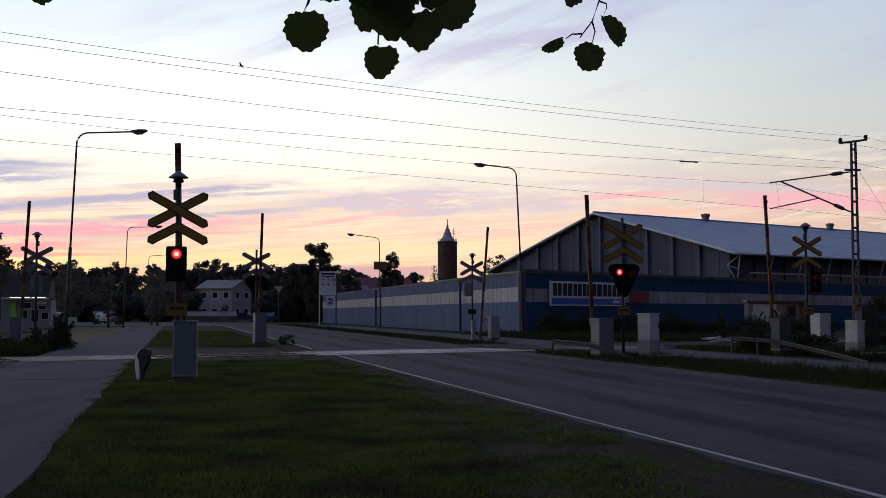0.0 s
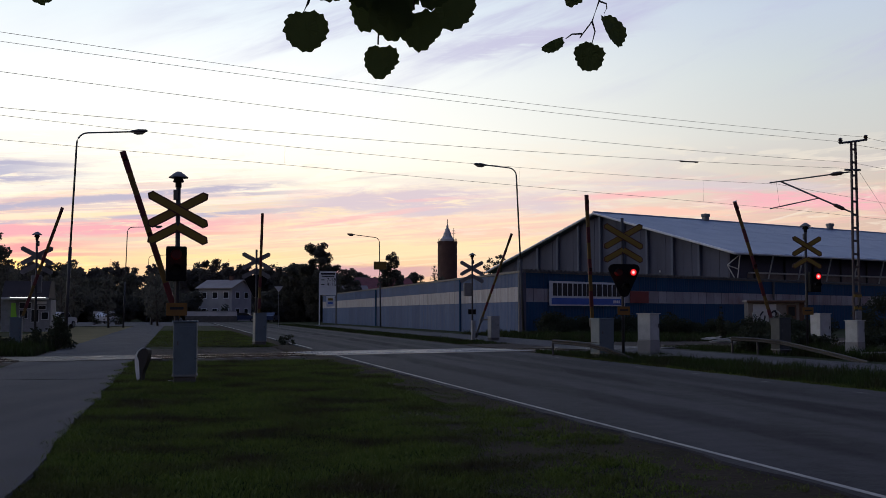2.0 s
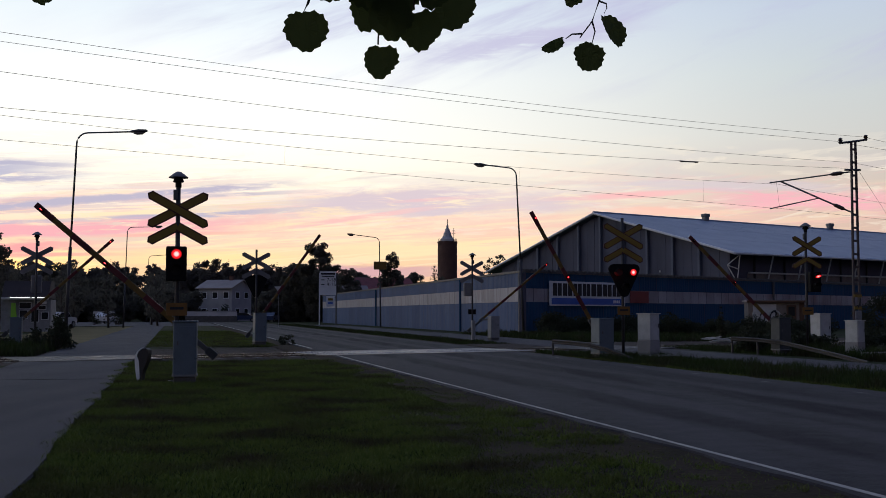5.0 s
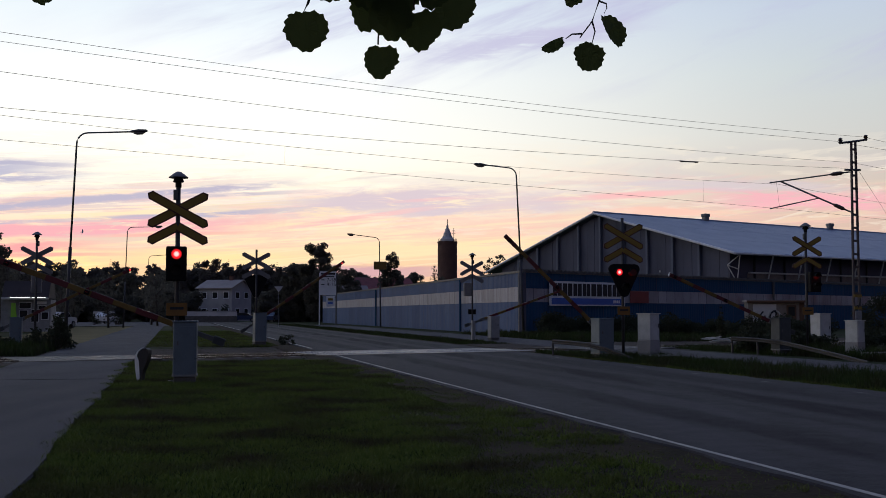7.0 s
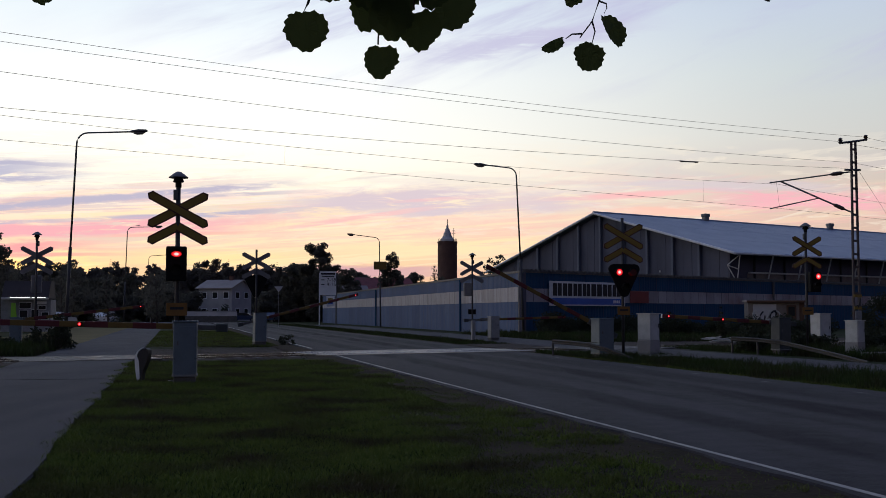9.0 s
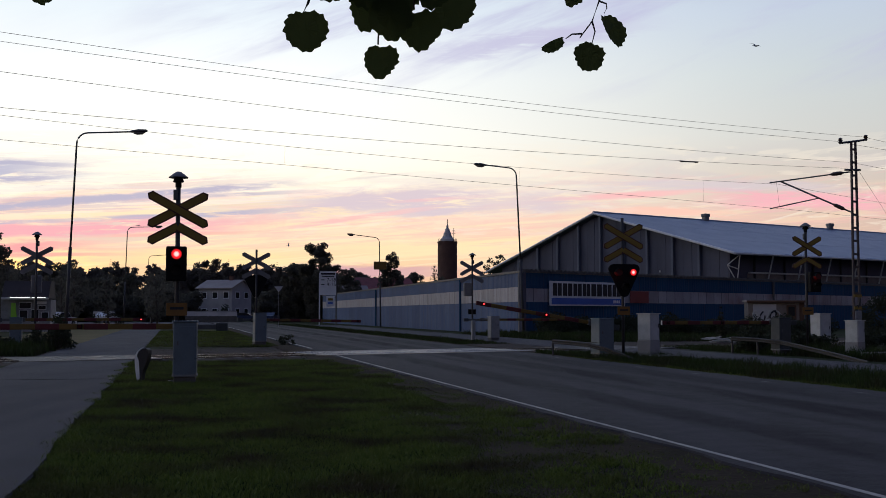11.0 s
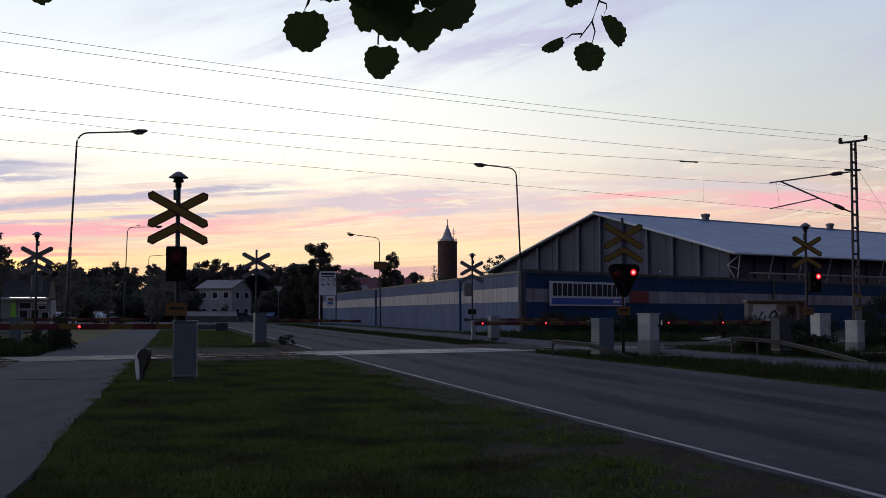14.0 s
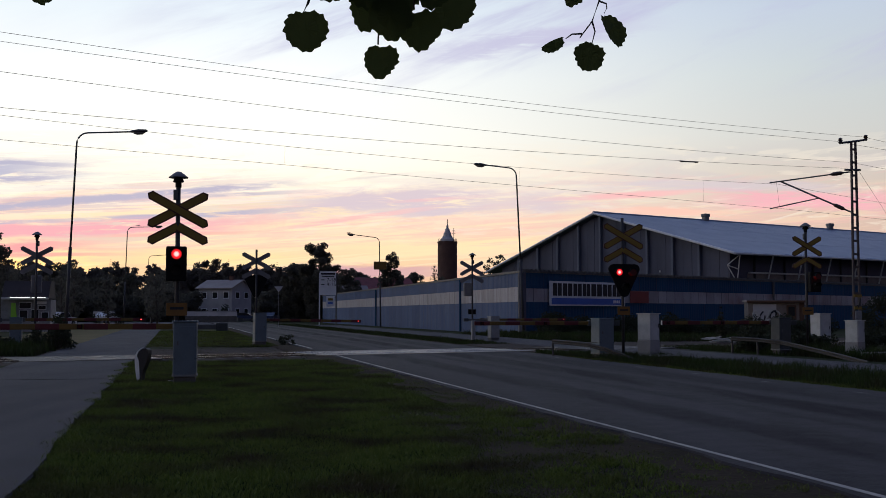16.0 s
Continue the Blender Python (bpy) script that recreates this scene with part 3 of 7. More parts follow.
for i in range(-6, 24):
    if not 27 < i * 3.0 < 33:
        strip("edge_dash", i * 3.0, i * 3.0 + 0.4, 6.10, 6.15, 0.005, FAINT_PAINT, "faint broken white edge line", "road marking", depth=0.004, step=1.0)
strip("lawn", 36, 110, -14.5, -9.15, -0.03, DRY_GRASS_SOIL, "dry yellowed lawn beside the cycle path", "lawn", step=2, ragged=0.15)
strip("lawn", 39, 110, -6.1, -0.9, -0.03, SOIL, "rough green lawn between path and road", "lawn", step=2, ragged=0.1)


DECK_ROWS = [("inner", -0.54, 0.32), ("inner", -0.18, 0.32), ("inner", 0.18, 0.32), ("inner", 0.54, 0.32)] + [("outer", s * b, 0.25) for s in (-1, 1) for b in (1.0, 1.28, 1.56)]


def build_track():
    bed_v, bed_f = [], []
    for i, a in enumerate(range(-120, 241, 4)):
        for b, z in ((-3.0, -0.09), (-1.9, -0.045), (1.9, -0.045), (8.0, -0.035)):
            bed_v.append(rail(a, b, z)[:])
        if i:
            for k in range(3):
                o = (i - 1) * 4 + k
                bed_f.append((o, o + 1, o + 5, o + 4))
    raw("track_bed", bed_v, bed_f, GRAVEL, kind="structure", label="dirty grey ballast of the railway track", category="track bed")
    track = thing("railway_track", "single railway track with shiny rail heads", "railway track", kind="structure")
    for b in (-0.80, 0.80):
        prof = [(-0.07, -0.16), (0.07, -0.16), (0.07, -0.15), (0.012, -0.12), (0.012, -0.035), (0.036, -0.025), (0.036, 0.0), (-0.036, 0.0), (-0.036, -0.025), (-0.012, -0.035), (-0.012, -0.12), (-0.07, -0.15)]
        bm = bmesh.new()
        ends = []
        for a in (-120, 240):
            ends.append([bm.verts.new(rail(a, b + x, 0.012 + z)) for x, z in prof])
        n = len(prof)
        for k in range(n):
            bm.faces.new((ends[0][k], ends[0][(k + 1) % n], ends[1][(k + 1) % n], ends[1][k]))
        bmesh.ops.recalc_face_normals(bm, faces=bm.faces[:])
        part("rail", bm, RAIL_STEEL, track)
    me = None
    for i in range(-45, 90):
        a = i * 0.61
        q = road_sq(*rail(a, 0)[:2])[1]
        if -1.0 < q < 7.0 or -9.6 < q < -5.7 or 9.2 < q < 13.4:
            continue
        if me is None:
            bm = block((0.24, 2.5, 0.16), (0, 0, -0.12), bevel=0.02)
            sl = part("sleeper", bm, DARK_CONCRETE, track)
            me = sl.data
        else:
            sl = new("sleeper", me)
            sl.parent = track
        sl.matrix_basis = Matrix.Translation(rail(a, 0, -0.0)) @ pose(0, 0, 0, 0, 0, RAIL_TURN)
    # panels of the crossing deck, one row between the rails and one on each side
    for q0, q1 in ((-0.9, 6.9), (-9.5, -5.8), (9.4, 13.2)):
        mid = [a for a in np.arange(-40, 60, 0.05) if q0 < road_sq(*rail(a, 0)[:2])[1] < q1]
        a0, a1 = mid[0], mid[-1]
        n = round((a1 - a0) / 1.8)
        meshes = {}
        # added steel strips, there to catch the sky as bright streaks on the deck
        for b in (-1.42, -0.93, -0.68, -0.36, 0.36, 0.68, 0.93, 1.42) if q0 == -0.9 else ():
            st = part("guide_strip", block((a1 - a0, 0.035, 0.05), (0, 0, -0.008), bevel=0.005), RAIL_STEEL, track)
            st.matrix_basis = Matrix.Translation(rail((a0 + a1) / 2, b, 0.0)) @ pose(0, 0, 0, 0, 0, RAIL_TURN)
        for i in range(n):
            a = a0 + (i + 0.5) * (a1 - a0) / n
            for key, b, wid in DECK_ROWS:
                if key not in meshes:
                    meshes[key] = None
                    ob = part("deck_panel", block(((a1 - a0) / n - 0.03, wid, 0.12), (0, 0, -0.054), bevel=0.012), DARK_CONCRETE if q0 > 0 else PANEL if q0 > -5 else PANEL_DULL, track)
                    meshes[key] = ob.data
                else:
                    ob = new("deck_panel", meshes[key])
                    ob.parent = track
                ob.matrix_basis = Matrix.Translation(rail(a, b, 0.004 + 0.003 * ((i * 7) % 3))) @ pose(0, 0, 0, 0, 0, RAIL_TURN)


build_track()


# ---- level crossing equipment ----
FLASH_A = (0.59, 0.7940, 0.49)        # first lighting, period and time lit: cycle-path signal
FLASH_B = (0.22, 0.7912, 0.43)        # the other cycle-path signal
FLASH_R = (0.30, 0.7525, 0.37)        # the road signal's one lamp, and its other lamp
FLASH_L = (0.655, 0.7525, 0.40)
flashers, booms = [], []


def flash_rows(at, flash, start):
    """A lamp disc turned over in place of switching: glowing face to the front while lit, unlit back while dark."""
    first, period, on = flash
    # the half-turned poses stand in for the lamp fading
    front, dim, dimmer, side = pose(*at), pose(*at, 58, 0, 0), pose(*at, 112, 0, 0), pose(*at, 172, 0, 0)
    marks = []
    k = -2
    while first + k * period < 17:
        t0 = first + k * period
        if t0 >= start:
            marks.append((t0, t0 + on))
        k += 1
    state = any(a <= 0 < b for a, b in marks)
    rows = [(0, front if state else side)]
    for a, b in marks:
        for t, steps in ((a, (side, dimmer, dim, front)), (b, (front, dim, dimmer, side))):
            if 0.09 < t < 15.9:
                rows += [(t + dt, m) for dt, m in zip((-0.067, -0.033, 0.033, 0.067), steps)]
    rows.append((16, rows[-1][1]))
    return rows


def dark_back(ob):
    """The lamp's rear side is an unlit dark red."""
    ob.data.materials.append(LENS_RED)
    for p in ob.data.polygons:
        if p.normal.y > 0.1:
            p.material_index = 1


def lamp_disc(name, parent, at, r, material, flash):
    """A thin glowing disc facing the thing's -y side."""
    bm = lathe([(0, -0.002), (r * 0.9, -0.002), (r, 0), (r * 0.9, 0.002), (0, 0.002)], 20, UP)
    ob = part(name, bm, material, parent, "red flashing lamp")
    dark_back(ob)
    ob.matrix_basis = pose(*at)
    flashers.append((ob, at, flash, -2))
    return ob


def cross_arm(length, width, tilt, at, parent, name, material, half=0):
    """One pointed board of the warning cross; half=1 or -1 gives one side of the chevron."""
    h, w = length / 2, width / 2
    tip = w * 0.75
    if half == 0:
        out = [(-h, 0), (-h + tip, -w), (h - tip, -w), (h, 0), (h - tip, w), (-h + tip, w)]
    else:
        out = [(0, -w), (h - tip, -w), (h, 0), (h - tip, w), (0, w)]
    turn = Matrix.Rotation(tilt, 4, "Z")
    if half == -1:
        turn = turn @ Matrix.Rotation(math.pi, 4, "Z")
    bm = prism(out, -0.012, 0.012, Matrix.Translation(at) @ UP @ turn)
    if material is SIGN_BACK:
        return part(name, bm, material, parent)
    # a yellow face proud of the red-edged board
    board = part(name, bm, SIGN_EDGE, parent, "dull red border")
    b = width * 0.14
    h2, w2, tip2 = h - b * 1.3, w - b, (w - b) * 0.75
    if half == 0:
        face = [(-h2, 0), (-h2 + tip2, -w2), (h2 - tip2, -w2), (h2, 0), (h2 - tip2, w2), (-h2 + tip2, w2)]
    else:
        face = [(0, -w2), (h2 - tip2, -w2), (h2, 0), (h2 - tip2, w2), (0, w2)]
    part("yellow_face", prism(face, 0.012, 0.015, Matrix.Translation(at) @ UP @ turn), material, board)
    return board


def crossing_signal(at, turn, top, cross_z, cross_w, head, label, front_yellow=True, cap=True, plate=PLATE_ORANGE, drop=0.33, head_paint=BLACK_PAINT):
    """A warning signal: pole, warning cross with a chevron below it, bell and lamp head. Its face is its -y side."""
    sig = thing("crossing_signal", label, "crossing signal", pose(*at, 0, 0, turn), group="level crossing signals")
    part("pole", tube([(0, 0, -0.05), (0, 0, top)], 0.045, 12), POLE_STEEL, sig, smooth=True)
    part("base_flange", block((0.3, 0.3, 0.06), (0, 0, -0.02), bevel=0.01), DARK_CONCRETE, sig)
    arm = cross_w / math.cos(radians(30))
    face = SIGN_YELLOW if front_yellow else SIGN_BACK
    wid = cross_w * 0.155
    for k, tilt in enumerate((28.5, -28.5)):
        cross_arm(arm, wid, radians(tilt), (0, -0.065 - 0.03 * k, cross_z), sig, "cross_arm", face)
    for half, tilt in ((1, -28.5), (-1, 28.5)):
        cross_arm(arm, wid, radians(tilt), (0, -0.065 - 0.002 * half, cross_z - drop), sig, "chevron_arm", face, half)
    if cap:
        part("bell_hood", lathe([(0, 0.13), (0.05, 0.12), (0.10, 0.085), (0.19, 0.015), (0.19, 0.0), (0.05, 0.01), (0, 0.01)], 20, pose(0, 0, top - 0.02)), GALV, sig, "pale dished bell hood", smooth=True)
        part("bell", lathe([(0, 0), (0.05, 0), (0.09, -0.03), (0.11, -0.09), (0.06, -0.11), (0.06, -0.2), (0, -0.2)], 16, pose(0, 0, top - 0.01)), BLACK_PAINT, sig)
        part("junction_box", block((0.09, 0.09, 0.20), (-0.05, -0.02, top - 0.36), bevel=0.01), DARK_STEEL, sig)
    if plate:
        part("number_plate", block((0.40, 0.02, 0.25), (0, -0.07, 1.40), bevel=0.006), plate, sig, "small orange plate with a dark bar")
        part("plate_bar", block((0.26, 0.006, 0.05), (0, -0.084, 1.42)), SIGN_BLACK, sig)
        part("clamp", block((0.06, 0.07, 0.12), (0, -0.03, 1.40)), DARK_STEEL, sig)
    kind, hx, hz = head
    if kind == "box":
        part("signal_head", block((0.40, 0.2, 0.68), (hx, -0.16, hz - 0.18), bevel=0.03), head_paint, sig, "lamp head")
        for lz, mat in ((hz, LENS_RED), (hz - 0.30, LENS_GREY)):
            part("lens", lathe([(0, -0.012), (0.10, -0.012), (0.105, 0.012), (0, 0.012)], 20, pose(hx, -0.262, lz) @ UP), mat, sig)
            hood(sig, hx, -0.27, lz, 0.115)
        return sig, (hx, -0.41, hz)
    if kind == "triangle":
        pts = []
        for cx, cz, a0 in ((-0.31, 0.10, 150), (0, -0.58, 270), (0.31, 0.10, 30)):
            for k in range(-3, 4):
                a = radians(a0 + k * 18)
                pts.append((1.07 * (cx + 0.15 * math.cos(a)), cz + 0.15 * math.sin(a)))
        order = sorted(pts, key=lambda p: math.atan2(p[1] + 0.12, p[0]))
        part("signal_head", prism(order, 0.0, 0.06, pose(0, -0.08, hz) @ UP), BLACK_PAINT, sig, "black three-cornered lamp board")
        for lx, lz, mat in ((-0.22, 0.0, LENS_RED), (0.22, 0.0, LENS_RED), (0, -0.43, LENS_GREY)):
            part("lens", lathe([(0, -0.012), (0.10, -0.012), (0.105, 0.012), (0, 0.012)], 20, pose(lx, -0.155, hz + lz) @ UP), mat, sig)
            hood(sig, lx, -0.16, hz + lz, 0.115)
        return sig, (0, -0.30, hz)
    return sig, None


def hood(parent, x, y, z, r):
    """The half-round shade over a lens."""
    bm = bmesh.new()
    n = 12
    rows = []
    for yy, rr in ((y, r), (y - 0.16, r), (y - 0.16, r - 0.008), (y, r - 0.008)):
        rows.append([bm.verts.new((x + rr * math.cos(math.pi * k / n), yy, z + rr * math.sin(math.pi * k / n))) for k in range(n + 1)])
    for i in range(4):
        a, b = rows[i], rows[(i + 1) % 4]
        for k in range(n):
            bm.faces.new((a[k], a[k + 1], b[k + 1], b[k]))
    bmesh.ops.recalc_face_normals(bm, faces=bm.faces[:])
    part("lens_hood", bm, BLACK_PAINT, parent)


def barrier(hinge, facing, length, rows, cab, lamps, label, pale=CABINET_GREY, wide=0.44, tall=1.15, end_cap=False):
    """A barrier machine with its boom. facing: degrees of the lowered boom's direction. The machine stands beside the boom's plane.
    cab: where the machine stands along the boom and to its near side. lamps: distances along the boom and their flash."""
    x, y, z = hinge
    bar = thing("level_crossing_barrier", label, "barrier", pose(x, y, 0, 0, 0, facing), group="level crossing barriers")
    cx, cy = cab
    # the plinth's dark tone has the shade below the flange put into it
    part("plinth", block((wide - 0.03, wide - 0.03, 0.3), (cx, cy, -0.04), bevel=0.02), DARK_CONCRETE, bar)
    part("base_flange", block((wide + 0.03, wide + 0.03, 0.04), (cx, cy, 0.13), bevel=0.01), GALV, bar)
    for bx in (-1, 1):
        for by in (-1, 1):
            part("anchor_bolt", lathe([(0.016, 0), (0.016, 0.03), (0.009, 0.03), (0.009, 0.05), (0, 0.05)], 6, pose(cx + bx * wide * 0.47, cy + by * wide * 0.47, 0.148)), GALV, bar)
    part("machine_housing", block((wide, wide, tall - 0.14), (cx, cy, 0.14 + (tall - 0.14) / 2), bevel=0.02), pale, bar)
    part("housing_lid", block((wide + 0.03, wide + 0.03, 0.035), (cx, cy, tall + 0.012), bevel=0.01), pale, bar)
    part("housing_seam", block((wide + 0.004, wide + 0.004, 0.012), (cx, cy, 0.45)), BLACK_PAINT, bar)
    sgn = 1 if cy > 0 else -1
    part("housing_door", block((wide - 0.08, 0.012, tall - 0.36), (cx, cy + sgn * (wide / 2 + 0.005), 0.28 + (tall - 0.36) / 2), bevel=0.004), pale, bar)
    part("door_lock", block((0.03, 0.03, 0.08), (cx + wide * 0.3, cy + sgn * (wide / 2 + 0.02), 0.75), bevel=0.005), DARK_STEEL, bar)
    part("shaft", tube([(0, 0, z), (cx, cy - sgn * wide * 0.3, z)], 0.04, 10), DARK_STEEL, bar)
    # boom, lying along +x of its own space; its tail carries the counterweight
    boom = part("boom", block((length, 0.05, 0.115), (length / 2, 0, 0), bevel=0.012), BOOM_YELLOW, bar, "red and yellow striped boom")
    n = round(length / 0.46)
    step = length / n
    for k in range(n):
        if (n - 1 - k) % 2 == 0:
            part("stripe", block((step, 0.056, 0.122), ((k + 0.5) * step, 0, 0), bevel=0.012), BOOM_RED, boom)
    part("counterweight_arm", block((0.95, 0.05, 0.10), (-0.45, 0, -0.01), bevel=0.01), DARK_STEEL, boom)
    part("counterweight", block((0.24, 0.10, 0.16), (-0.82, 0, -0.01), bevel=0.015), DARK_HOUSING, boom)
    part("boom_clamp", block((0.26, 0.11, 0.16), (0.02, 0, 0), bevel=0.015), DARK_STEEL, boom)
    near = -1 if math.cos(radians(facing)) > 0 else 1
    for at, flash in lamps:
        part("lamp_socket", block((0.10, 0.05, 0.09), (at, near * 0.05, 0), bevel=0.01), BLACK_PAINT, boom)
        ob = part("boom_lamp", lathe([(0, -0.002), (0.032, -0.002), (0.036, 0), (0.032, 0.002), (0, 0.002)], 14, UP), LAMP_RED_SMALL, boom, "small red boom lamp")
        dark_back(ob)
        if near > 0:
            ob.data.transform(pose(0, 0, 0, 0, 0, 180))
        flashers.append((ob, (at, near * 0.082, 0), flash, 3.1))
    if end_cap:
        part("end_cap", block((0.03, 0.06, 0.14), (length + 0.012, 0, 0), bevel=0.008), SIGN_WHITE, boom, "white end cap")
    booms.append((boom, z, rows))
    return bar


# angle of each boom above level, degrees, by the second
FALL_A = [(0, 88.5), (0.45, 87.4), (1, 81.5), (2, 71.5), (3, 61), (4, 51), (5.2, 38.5), (6.5, 25.5), (7, 20.5), (8, 11.5), (8.5, 6.5), (9, 1.5), (9.3, 0), (16, 0)]
FALL_B = [(0, 87.5), (0.45, 86.5), (1, 81.5), (2, 72), (3, 62.5), (4, 53), (5.2, 41.5), (6.5, 30), (8, 18), (8.5, 13), (9.2, 4), (9.7, 0), (16, 0)]
FALL_C = [(0, 88.5), (2.1, 88.5), (2.5, 81.5), (3, 76.5), (4, 65.5), (5.2, 52), (6.5, 39), (7, 34), (8, 25), (9, 14), (10, 3.5), (10.5, -1), (16, -1)]
FALL_D = [(0, 87.5), (2.1, 87.5), (2.5, 82.5), (3, 77.5), (4, 67.5), (5.2, 56.5), (6.5, 46), (7, 41.5), (8, 34), (9, 25.5), (10.2, 15), (11.5, 4.5), (12, 0.5), (12.4, 0), (16, 0)]
FALL_E = [(0, 85.5), (0.45, 85), (1, 79), (2, 69), (3, 59), (4, 48.5), (5.2, 36), (6.5, 23), (7, 18.5), (8, 9.5), (8.5, 5.5), (9, 1.5), (9.4, 0), (16, 0)]
FALL_F = [(0, 87), (0.45, 86), (1, 80.5), (2, 70.5), (3, 61.5), (4, 51.5), (5.2, 39.5), (6.5, 27), (7, 21.5), (8, 12.5), (8.5, 7.5), (9, 3), (9.4, 0), (16, 0)]

SIGNAL_BIKE, at_lamp = crossing_signal((-5.24, 21.72, 0), ROAD_TURN, 4.02, 3.36, 1.15, ("box", -0.02, 2.47), "level crossing signal with yellow warning cross and red lamp")
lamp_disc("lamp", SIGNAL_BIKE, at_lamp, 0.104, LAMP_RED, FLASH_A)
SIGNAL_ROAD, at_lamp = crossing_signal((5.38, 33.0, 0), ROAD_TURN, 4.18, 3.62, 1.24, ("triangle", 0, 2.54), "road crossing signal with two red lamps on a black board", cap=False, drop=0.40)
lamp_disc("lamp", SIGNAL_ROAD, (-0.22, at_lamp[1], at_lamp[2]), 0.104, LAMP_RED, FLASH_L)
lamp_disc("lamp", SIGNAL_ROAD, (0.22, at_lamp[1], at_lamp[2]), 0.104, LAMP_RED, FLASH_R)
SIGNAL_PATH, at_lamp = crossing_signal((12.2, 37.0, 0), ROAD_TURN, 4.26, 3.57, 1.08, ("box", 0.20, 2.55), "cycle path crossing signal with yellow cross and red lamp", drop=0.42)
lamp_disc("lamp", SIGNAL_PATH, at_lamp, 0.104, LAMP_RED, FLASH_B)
crossing_signal((-15.95, 43.2, 0), ROAD_TURN + 180, 4.42, 3.58, 1.2, ("box", 0.0, 2.65), "level crossing signal seen from its grey metal back", False, plate=None, drop=0.36, head_paint=SIGN_BACK)
crossing_signal((-8.2, 48.4, 0), ROAD_TURN + 180, 4.12, 3.62, 1.22, ("triangle", 0, 2.75), "road crossing signal seen from its grey metal back", False, cap=False, plate=None, drop=0.4)
crossing_signal((1.47, 55.3, 0), ROAD_TURN + 180, 4.25, 3.58, 1.2, ("box", 0.2, 2.7), "cycle path crossing signal seen from its grey back", False, plate=BLACK_PAINT, drop=0.36, head_paint=SIGN_BACK)
pillar = part("concrete_post", block((0.17, 0.2, 1.05), (0, 0, 0.45), bevel=0.02), WORN_PALE)
pillar.matrix_basis = pose(1.5, 54.7, 0, 0, 0, 14)
tagged(pillar, "short pale concrete post beside the barrier", "concrete post")

barrier((-5.27, 22.15, 1.06), 190, 3.7, FALL_A, (-0.15, 0.80), [(1.93, FLASH_B), (3.55, FLASH_B)], "lowering red and yellow barrier boom on grey machine")
barrier((-16.42, 43.0, 1.08), 16, 4.65, FALL_B, (-0.15, -0.42), [(4.5, FLASH_A)], "lowering barrier boom across the cycle path")
barrier((-8.01, 48.0, 1.05), 22, 4.65, FALL_C, (-0.05, -0.42), [(4.5, FLASH_L)], "lowering road barrier boom with grey machine on far verge", tall=1.32, wide=0.5)
barrier((4.53, 33.5, 1.03), 202, 3.9, FALL_D, (-0.08, 0.46), [(1.62, FLASH_R), (3.68, FLASH_R)], "lowering road barrier boom behind the guard rail", wide=0.5)
barrier((1.91, 55.0, 1.01), 20, 4.65, FALL_E, (0.45, -0.5), [(4.5, FLASH_A)], "lowering barrier boom beside the blue wall", pale=WORN_PALE, wide=0.46)
barrier((11.04, 37.0, 1.02), 200, 4.25, FALL_F, (0.0, 0.44), [(2.0, FLASH_B), (4.05, FLASH_B)], "lowering cycle path barrier boom behind weeds", wide=0.46, pale=DARK_HOUSING, end_cap=True)


def cabinet(at, turn, w, d, h, foot, material, label):
    """A trackside relay cabinet on a concrete foot, with a door and lifting eyes."""
    c = thing("relay_cabinet", label, "cabinet", pose(*at, 0, 0, turn), group="relay cabinets")
    part("foot", block((w, d, foot + 0.1), (0, 0, foot / 2 - 0.05), bevel=0.02), CONCRETE, c)
    part("body", block((w - 0.02, d - 0.02, h - foot), (0, 0, foot + (h - foot) / 2), bevel=0.015), material, c)
    part("roof", block((w + 0.04, d + 0.04, 0.03), (0, 0, h + 0.012), bevel=0.008), material, c)
    for sx in (-1, 1):
        part("lifting_eye", tube([(sx * w * 0.38, -0.03, h + 0.02), (sx * w * 0.38, -0.03, h + 0.07), (sx * w * 0.38, 0.03, h + 0.07), (sx * w * 0.38, 0.03, h + 0.02)], 0.009, 6), DARK_STEEL, c)
    door = part("door", block((w - 0.1, 0.014, h - foot - 0.12), (0, -d / 2 + 0.004, foot + (h - foot) / 2), bevel=0.004), material, c)
    part("handle", block((0.025, 0.03, 0.12), (w * 0.32, -d / 2 - 0.015, foot + (h - foot) * 0.55), bevel=0.006), DARK_STEEL, door)
    return c


cabinet((6.25, 33.6, 0), 44, 0.5, 0.48, 1.30, 0.52, CABINET_PALE, "pale grey relay cabinet on a tall concrete foot")
cabinet((14.7, 43.0, 0), 30, 0.62, 0.5, 1.30, 0.12, CABINET_PALE, "pale grey relay cabinet behind the guard rail")
cabinet((13.05, 35.0, 0), 40, 0.46, 0.44, 1.08, 0.42, CABINET_PALE, "pale grey cabinet below the catenary mast")
seam = part("tar_seam", block((2.9, 0.05, 0.006), bevel=0.001), SIGN_BLACK)
seam.matrix_basis = Matrix.Translation(road(16.4, -7.6, 0.0)) @ pose(0, 0, 0, 0, 0, ROAD_TURN - 3)
tagged(seam, "dark tar seam across the cycle path", "tar seam")
footing = part("concrete_slab", block((1.0, 0.8, 0.14), (0, 0, 0.02), bevel=0.03), CONCRETE)
footing.matrix_basis = pose(6.5, 32.9, 0, 0, 0, 30)
tagged(footing, "pale concrete slab in front of the relay cabinet", "concrete slab")
slab = part("concrete_slab", block((0.9, 0.6, 0.22), (0, 0, 0.05), bevel=0.03), CONCRETE)
slab.matrix_basis = pose(13.1, 33.2, 0, 0, 0, 20)
tagged(slab, "grey concrete slab lying in the grass", "concrete slab")


